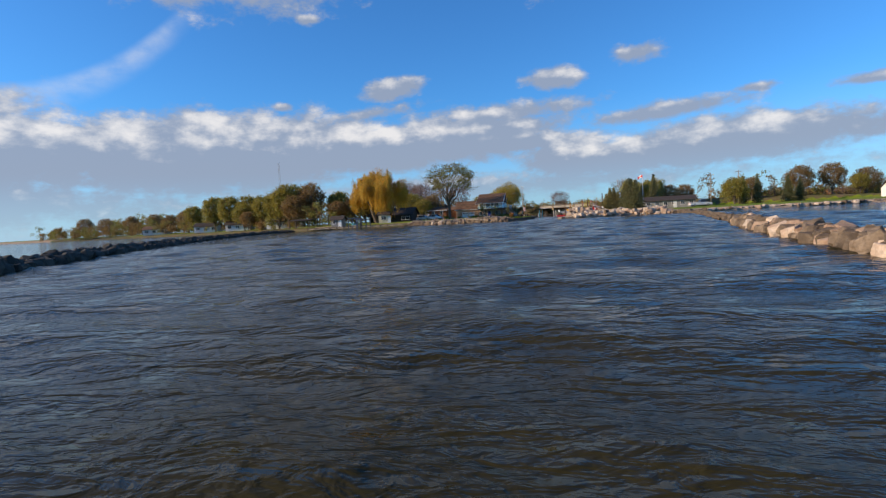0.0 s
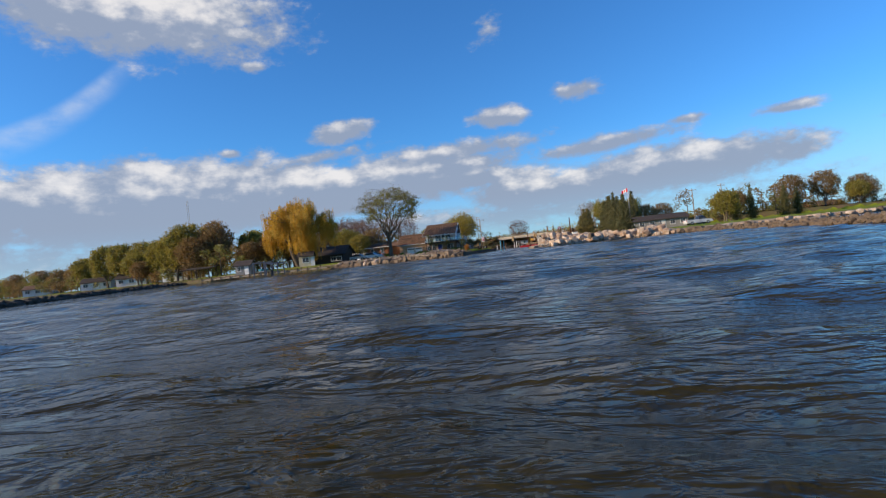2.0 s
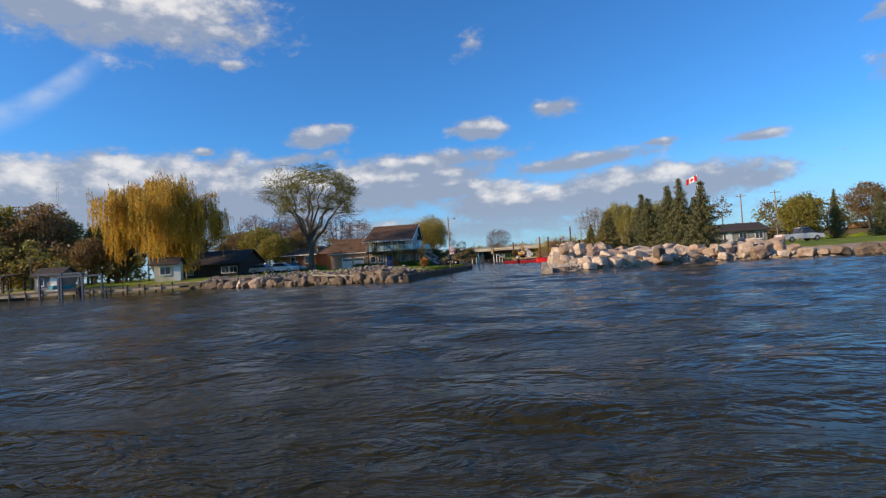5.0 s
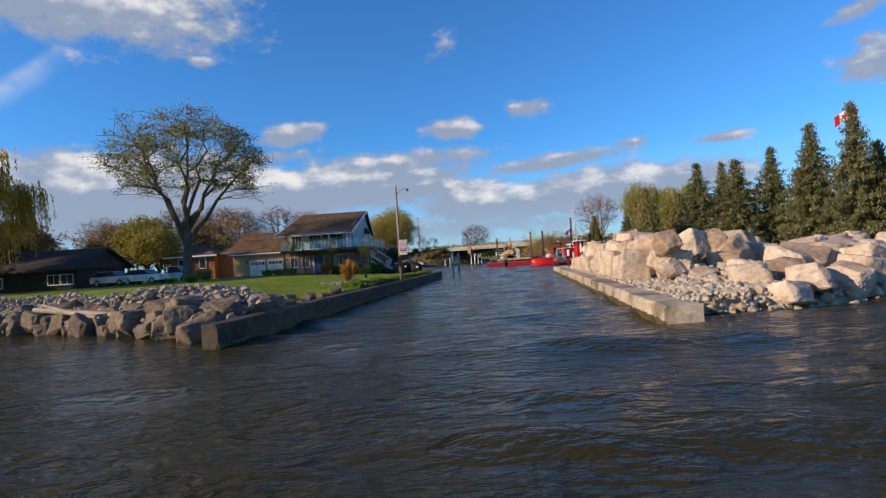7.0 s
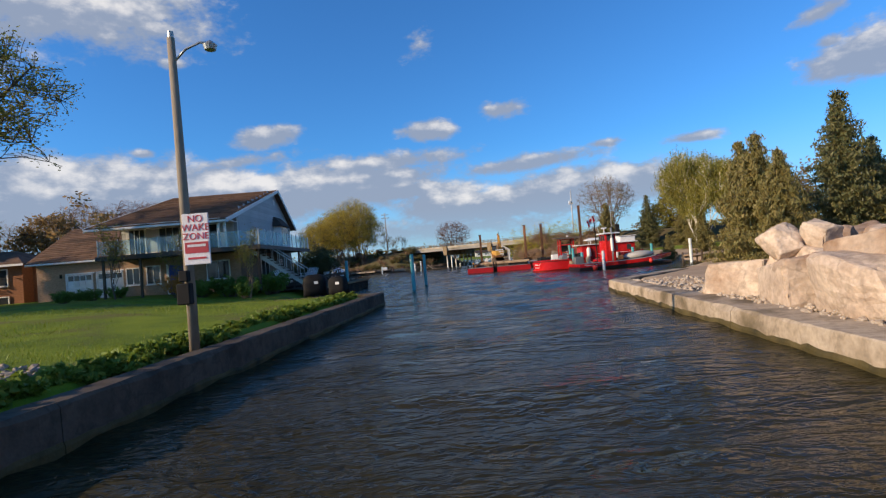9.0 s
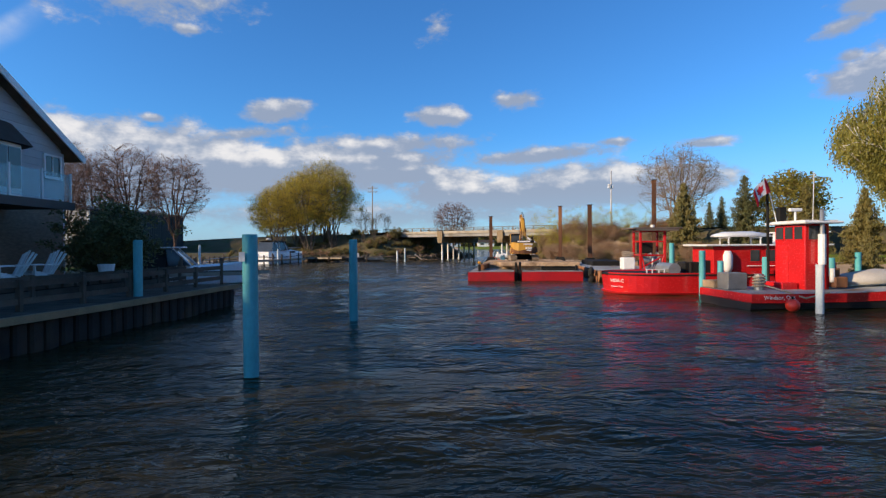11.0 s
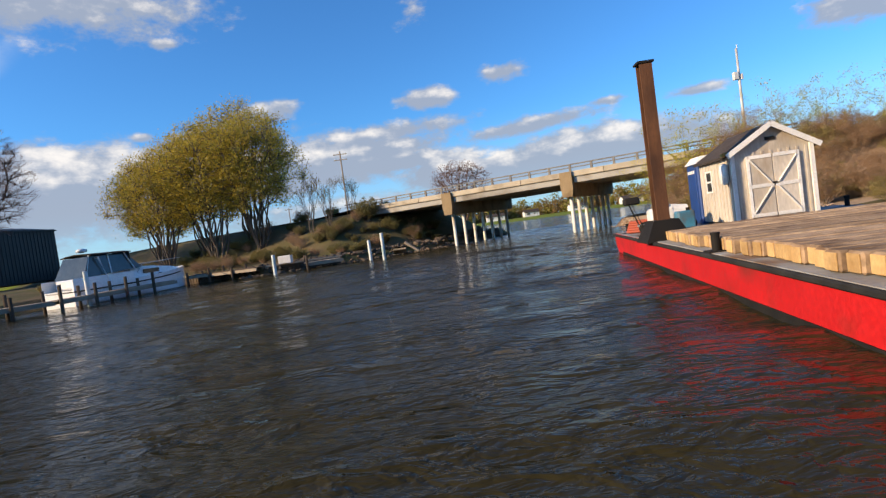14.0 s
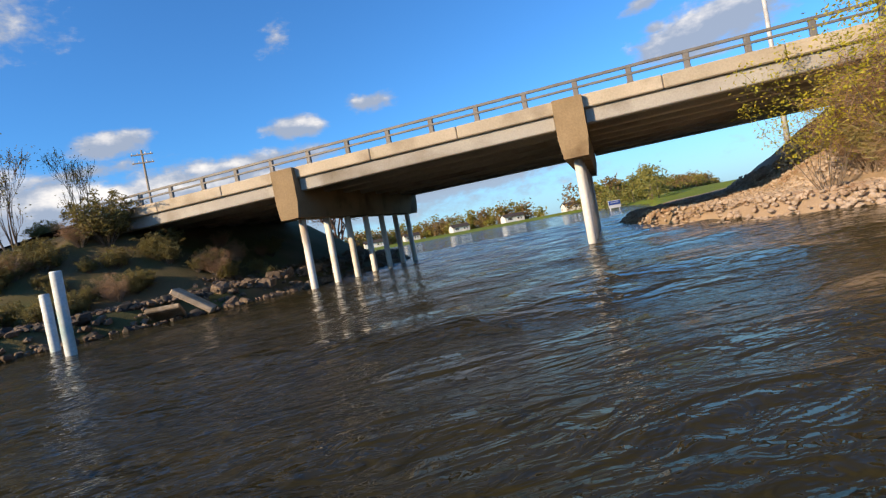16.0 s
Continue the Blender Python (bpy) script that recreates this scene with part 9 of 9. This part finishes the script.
for x, y, s, a in ((19.0, 44.5, 0.8, 40), (22.0, 52.5, 1.1, 90), (27.0, 56.0, 1.05, 200), (29.5, 51.0, 0.95, 300), (24.2, 29.0, 0.9, 20), (23.6, 22.5, 0.85, 60), (40, 97, 1.0, 0), (29, 99, 1.1, 80), (26.5, 73.6, 0.55, 10), (30.0, 73.0, 0.62, 30), (33, 70, 0.7, 10), (37, 73, 0.8, 30), (39, 80, 0.9, 100), (35, 84, 0.8, 210)):
    plant(cedar, x, y, s, a)

# trees along the west shore and far banks
leafy = vase_tree("shore_tree", "tall green tree among cottages on the shore", 21, 12.5, 9.0, L_OLIVE, BARK, 0.32, 0.2, 0.2, 8, 60, 520, 9, 0.24, 0.40, 0.03, inner=0.4, group="shore trees")
place(leafy, -78, 45, 1.12)
for x, y, s, a in ((-64, 52, 0.85, 50), (-84, 50, 1.0, 100), (-95, 60, 0.95, 150), (-104, 66, 1.0, 200), (-80, 60, 1.1, 250), (-116, 72, 1.05, 300), (-128, 80, 1.1, 30), (-146, 92, 0.9, 80), (-90, 70, 1.0, 10)):
    plant(leafy, x, y, s, a)
russet = vase_tree("russet_tree", "tree with russet spring buds on the shore", 23, 10.0, 8.0, L_BROWN, BARK, 0.24, 0.15, 0.16, 8, 60, 520, 6, 0.19, 0.34, 0.028, inner=0.35, group="shore trees")
place(russet, -70.5, 46, 1.40, 0.0, None, 0.8)
for x, y, s, a in ((-58, 48, 0.85, 60), (-74, 42, 1.05, 120), (-53, 52, 0.8, 10), (-61, 44, 0.75, 200), (-52, 58, 0.85, 220), (-100, 58, 0.7, 100), (-156, 100, 1.0, 0), (-170, 108, 0.9, 70), (-185, 116, 1.0, 140), (-205, 124, 1.0, 200), (-230, 134, 1.0, 260), (-255, 146, 1.1, 300),
                   (-38, 76, 0.9, 33), (-50, 72, 0.9, 300), (-60, 66, 1.0, 120), (44, 84, 0.8, 0), (50, 88, 0.8, 60), (84, 82, 1.0, 100), (94, 84, 1.05, 200), (105, 86, 1.0, 270), (118, 84, 1.1, 20), (132, 84, 1.1, 80), (70, 84, 0.8, 150), (150, 84, 1.1, 10), (170, 80, 1.1, 50)):
    plant(russet, x, y, s, a)
fresh = vase_tree("leafy_tree", "round tree with fresh green leaves", 27, 8.0, 7.0, L_OLIVE, BARK, 0.2, 0.2, 0.2, 8, 50, 450, 8, 0.17, 0.32, 0.02, inner=0.4, group="shore trees")
place(fresh, 57, 60)
for x, y, s, a in ((40.5, 100, 1.0, 20), (-38, 62, 0.9, 100), (-20, 74, 1.0, 30), (98, 76, 0.8, 90), (62, 70, 0.8, 300), (-44, 70, 1.2, 60), (-104, 62, 1.2, 10)):
    plant(fresh, x, y, s, a)
# woods on the far shore: a belt of many small crowns
def woods(name, label, spots, leaf, seed, size, per=26):
    """A far belt of trees: short trunks under uneven heaps of leaf clumps."""
    r = random.Random(seed)
    w = tagged(thing(name, (0, 0, 0), label, "woods"), label, "woods", kind="stuff")
    tips, f = [], Form()
    for x, y, h in spots:
        z = ground_z(x, y)
        f.tube([(x, y, z - 0.3), (x, y, z + h * 0.7)], [h * 0.025, h * 0.01], 5, cap=False)
        for k in range(10):
            a, q, u = r.uniform(0, 6.283), r.uniform(0, 1) ** 0.6, r.uniform(0.12, 1.0)
            wide = h * 0.52 * math.sin(math.pi * (0.15 + 0.75 * u)) * q
            tips.append((Vector((x + math.cos(a) * wide, y + math.sin(a) * wide, z + h * u)), None))
    part("trunk_row", f, BARK, w, kind="stuff")
    part("crown", leaf_cloud(tips, per, size, size * 2.0, seed), leaf, w, kind="stuff")
    return w


far_spots = []
for i in range(250):
    x = -80 + i * 1.7 + rnd(-1.0, 1.0)
    y = 446 - abs(x - 60) * 0.95 if x < 130 else 318 + (x - 130) * 0.8
    far_spots.append((x, max(y, 322) + (rnd(0, 16) if i % 3 else -4), rnd(6, 11) if i % 3 else rnd(2, 4)))
woods("far_woods", "low belt of budding woods along the far shore", far_spots[::2], L_BROWN, 61, 0.85)
woods("far_woods", "low belt of green woods along the far shore", far_spots[1::2], L_OLIVE, 62, 0.85)
east_spots = [(x + rnd(-1, 2), y + rnd(-2, 4), rnd(2.5, 6.5)) for x, y in ((62, 188), (66, 194), (70, 201), (74, 208), (78, 216), (82, 220), (88, 228), (95, 236), (103, 244), (112, 254), (60, 183), (64, 198), (72, 212), (84, 232), (98, 246), (120, 268), (128, 276))]
woods("bank_woods", "sunlit trees along the river bend beyond the bridge", east_spots, L_GREEN, 63, 0.32, 40)
west_spots = [(-140 + i * 3.7 + rnd(-1.5, 1.5), 92 + i * 0.2 + rnd(-6, 8) - (i - 14) * 1.4, rnd(6.5, 10)) for i in range(30)]
woods("back_woods", "bare and budding trees behind the houses", west_spots, L_BROWN, 64, 0.28, 40)
shore_spots = [(x, 20 - x * 0.52 - (8 if x > -70 else 0) + rnd(2, 16), rnd(7, 11.5)) for x in range(-250, -56, 5)]
low_spots = []
for i in range(110):
    x = -300 + i * 2.25 + rnd(-1, 1)
    line = np.interp(x, [-300, -170, -110, -72, -56], [150, 95, 62, 33, 27])
    low_spots.append((x, float(line) + rnd(5, 18), rnd(3.0, 8.5)))
belt = [(60 + i * 3.0 + rnd(-1, 1), 88 + rnd(-3, 10), rnd(4.5, 8.5)) for i in range(48)]
woods("back_woods", "budding trees behind the east shore", belt[::2], L_BROWN, 68, 0.30, 44)
woods("back_woods", "fresh green trees behind the east shore", belt[1::2], L_GREEN, 69, 0.30, 44)
woods("shore_woods", "budding brown and green trees close behind the west shore", low_spots[::2], L_BROWN, 66, 0.30, 44)
woods("shore_woods", "green spring trees close behind the west shore", low_spots[1::2], L_GREEN, 67, 0.30, 44)
woods("shore_woods", "dense mixed trees along the west shore", shore_spots, L_OLIVE, 65, 0.34, 44)

# scrub on the bridge banks
def bush(name, label, seed, height, width, leaf, twigs, n_stems=16, per=4, size=0.07, group="", aspect=0.5):
    r = random.Random(seed)
    t = thing(name, (0, 0, 0), label, "bush", group)
    f, tips = Form(), []
    for i in range(n_stems):
        a, q = r.uniform(0, 6.283), r.uniform(0.25, 1)
        p, pts = Vector((math.cos(a) * q * 0.2, math.sin(a) * q * 0.2, -0.15)), []
        d = Vector((math.cos(a) * q * width / height * 0.6, math.sin(a) * q * width / height * 0.6, 1)).normalized()
        ln = height * r.uniform(0.6, 1.0)
        for j in range(6):
            pts.append(p.copy())
            d = (d + Vector((r.gauss(0, 0.12), r.gauss(0, 0.12), r.gauss(0, 0.05)))).normalized()
            p = p + d * ln / 5
            if j > 1:
                e = p + Vector((r.gauss(0, 0.3), r.gauss(0, 0.3), r.uniform(0, 0.35))) * height * 0.35
                f.tube([p, p.lerp(e, 0.5) + Vector((0, 0, 0.04)), e], [0.009, 0.006, 0.003], 3, cap=False)
                tips += [(e, None), (p.lerp(e, 0.6), None), (p.lerp(e, 0.3), None)]
        f.tube(pts, [0.02 * (1 - j / 7) for j in range(6)], 4, cap=False)
    part("stem_tangle", f, twigs, t, kind="stuff")
    if leaf:
        part("foliage", leaf_cloud(tips, per, size, height * 0.05, seed, 0.0, aspect), leaf, t)
    return t


scrub = bush("scrub_bush", "leafless brown scrub on the earth bank", 4, 2.6, 3.0, L_SCRUB, BARK_PALE, 46, 12, 0.24, "bank scrub", 0.018)
place(scrub, 20.4, 116.0)
dry_scrub = bush("scrub_bush", "tan and olive dry brush on the earth bank", 24, 1.8, 2.6, L_DRY, BARK_PALE, 40, 14, 0.16, "bank scrub", 0.06)
place(dry_scrub, 24.0, 112.0)
def bank_spot(u, v):
    """A place u metres along the bridge and v metres before its near edge."""
    p = ROAD_0 + ROAD_A * u - ROAD_B * v
    return p.x, p.y


for i in range(88):
    v = 0.9 + rnd(0, 1) ** 1.3 * 9
    u = 15.4 + v * 0.35 + rnd(0, 1) ** 1.2 * 17
    x, y = bank_spot(u, v)
    plant(dry_scrub if i % 4 == 0 else scrub, x, y, rnd(0.7, 1.0) if 17 < u < 22 and v < 3.5 else rnd(0.4, 0.7), rnd(0, 360), None, 1.15)
for i in range(40):
    y = rnd(92, 112)
    x = float(np.interp(y, [92, 96, 105, 112], [23.6, 22.0, 18.0, 17.0])) + 0.4 + rnd(0, 1) ** 1.3 * 8
    plant(scrub if i % 3 else dry_scrub, x, y, rnd(0.4, 0.7), rnd(0, 360), None, 1.15)
for i in range(28):
    x, y = rnd(-48, -22), rnd(98, 131)
    plant(dry_scrub, x, y, rnd(0.15, 0.4), rnd(0, 360))
dark_scrub = bush("scrub_bush", "dark olive-brown scrub on the shaded embankment", 14, 2.2, 2.8, L_MOSS, BARK, 40, 12, 0.10, "embankment scrub", 0.3)
place(dark_scrub, -2.0, 131.0, 0.8)
for i in range(75):
    x = -27 + rnd(0, 31)
    y = 128.5 + rnd(0, 9) - (x + 10) * 0.12
    if x > -1:
        y = max(y, 130)
    plant(dark_scrub if i % 4 else scrub, x, y, rnd(0.2, 0.45), rnd(0, 360))
for i in range(60):
    x = rnd(-16, 3.5)
    y = float(np.interp(x, [-16, -9, -4, 0.5, 3.5], [126, 123.4, 125, 127.4, 130])) + rnd(0, 5.5)
    plant((dark_scrub, dark_scrub, dark_scrub, scrub)[i % 4], x, y, rnd(0.18, 0.42), rnd(0, 360))
lime = bush("lime_shrub", "straggly shrub with bright lime spring leaves on the bank", 6, 4.4, 4.4, L_LIME, BARK, 16, 20, 0.055, "bank shrubs", 0.45)
place(lime, 18.9, 116.6, 0.85)
for x, y, s, a in ((17.7, 117.9, 0.62, 200), (20.3, 116.2, 1.05, 60), (19.3, 113.6, 0.6, 120), (22.6, 113.6, 0.8, 200), (25.4, 112.6, 0.75, 300), (21.0, 110.6, 0.55, 10), (28.4, 110.4, 0.8, 30)):
    plant(lime, x, y, s, a)

# planting on the lawn and round the house
rust = bush("rust_shrub", "rust-coloured ornamental shrub in the stone bed", 16, 1.5, 1.5, L_RUST, BARK_RED, 30, 10, 0.06, "garden shrubs")
place(rust, -6.5, 26.5, 1.0, 0.0, None, 0.55)
plant(rust, -13.6, 50.6, 0.9, 200)
green_bush = bush("garden_bush", "rounded green garden bush", 18, 1.1, 1.4, L_BUSH, BARK, 30, 12, 0.06, "garden bushes")
place(green_bush, -12.2, 50.8, 1.0)
for x, y, s, a in ((-17.5, 51.5, 0.7, 40), (-18.8, 51.0, 0.7, 90), (-20.4, 52.5, 0.6, 130), (-21.3, 54.0, 0.5, 10), (-10.8, 51.6, 1.2, 60), (-9.4, 50.2, 0.9, 210), (-8.6, 52.5, 1.3, 300), (-28.6, 54.4, 1.1, 70), (-27.4, 52.6, 0.8, 150), (-19.6, 49.8, 0.7, 150), (-24.8, 44.2, 0.5, 0), (-26.3, 42.8, 0.5, 60), (-22.0, 38.0, 0.7, 20)):
    plant(green_bush, x, y, s, a)
hosta = bush("border_plant", "low green border plant along the channel wall", 19, 0.36, 0.7, L_HOSTA, BARK, 26, 9, 0.085, "border plants")
place(hosta, -4.6, 22.6, 1.0)
for i in range(26):
    y = 23.4 + i * 0.75 + rnd(-0.2, 0.2)
    plant(hosta, -6.05 + (y - 5.6) * 0.1297 - 1.15 + rnd(-0.4, 0.15), y, rnd(0.7, 1.25), rnd(0, 360))
for i in range(16):
    y = 22.3 + i * 0.24 + rnd(-0.2, 0.2)
    plant(hosta, -6.05 + (y - 5.6) * 0.1297 - 1.3 + rnd(-0.5, 0.3), y, rnd(1.1, 1.6), rnd(0, 360))
evergreen = bush("evergreen_bush", "large dark evergreen bush at the corner of the terrace", 20, 3.3, 2.8, L_SPRUCE, BARK, 60, 26, 0.075, "garden bushes")
place(evergreen, -8.3, 65.8, 0.84)
plant(evergreen, -10.6, 69.2, 0.55, 70)
young = tree("young_tree", "slender young tree beside the balcony", 52, 4.6, L_OLIVE, BARK, 0.05, per=6, size=0.06, reach=0.2, width=2.4, spread=0.4, levels=3, forks=3, first=0.3, lift=0.4, group="garden trees")
place(young, -17.0, 50.4, 1.0)
plant(young, -12.9, 50.2, 0.85, 80)
plant(young, -9.0, 49.6, 0.9, 190)

# grass blades on the lawn, longer along its edges
g = np.random.default_rng(77)
n_blade = 42000
bx = g.uniform(-15.5, -0.8, n_blade)
by = 12.6 + 36 * g.uniform(0, 1, n_blade) ** 1.7
edge = -6.05 + (by - 5.6) * 0.1297 - 0.9
keep = (bx < edge) & (bx > -8.5 - (by - 12.6) * 0.3)
bx, by, edge = bx[keep], by[keep], edge[keep]
bz = terrain(bx, by)
tall = 0.05 + 0.10 * np.exp(-(edge - bx) / 0.35) + g.uniform(0, 0.05, len(bx))
a0 = g.uniform(0, 6.283, len(bx))
wv = np.stack([np.cos(a0), np.sin(a0), 0 * a0], 1) * 0.011
base_p = np.stack([bx, by, bz - 0.01], 1)
tip_p = base_p + np.stack([g.normal(0, 0.03, len(bx)), g.normal(0, 0.03, len(bx)), tall], 1)
blades = Form()
blades.v = np.stack([base_p - wv, base_p + wv, tip_p], 1).reshape(-1, 3).tolist()
blades.f = (np.arange(len(bx))[:, None] * 3 + np.arange(3)).tolist()
part("grass", blades, L_GRASS, None, "short yellow-green lawn grass", kind="stuff")
tagged(bpy.data.objects["grass"], "short yellow-green lawn grass beside the wall", "grass")
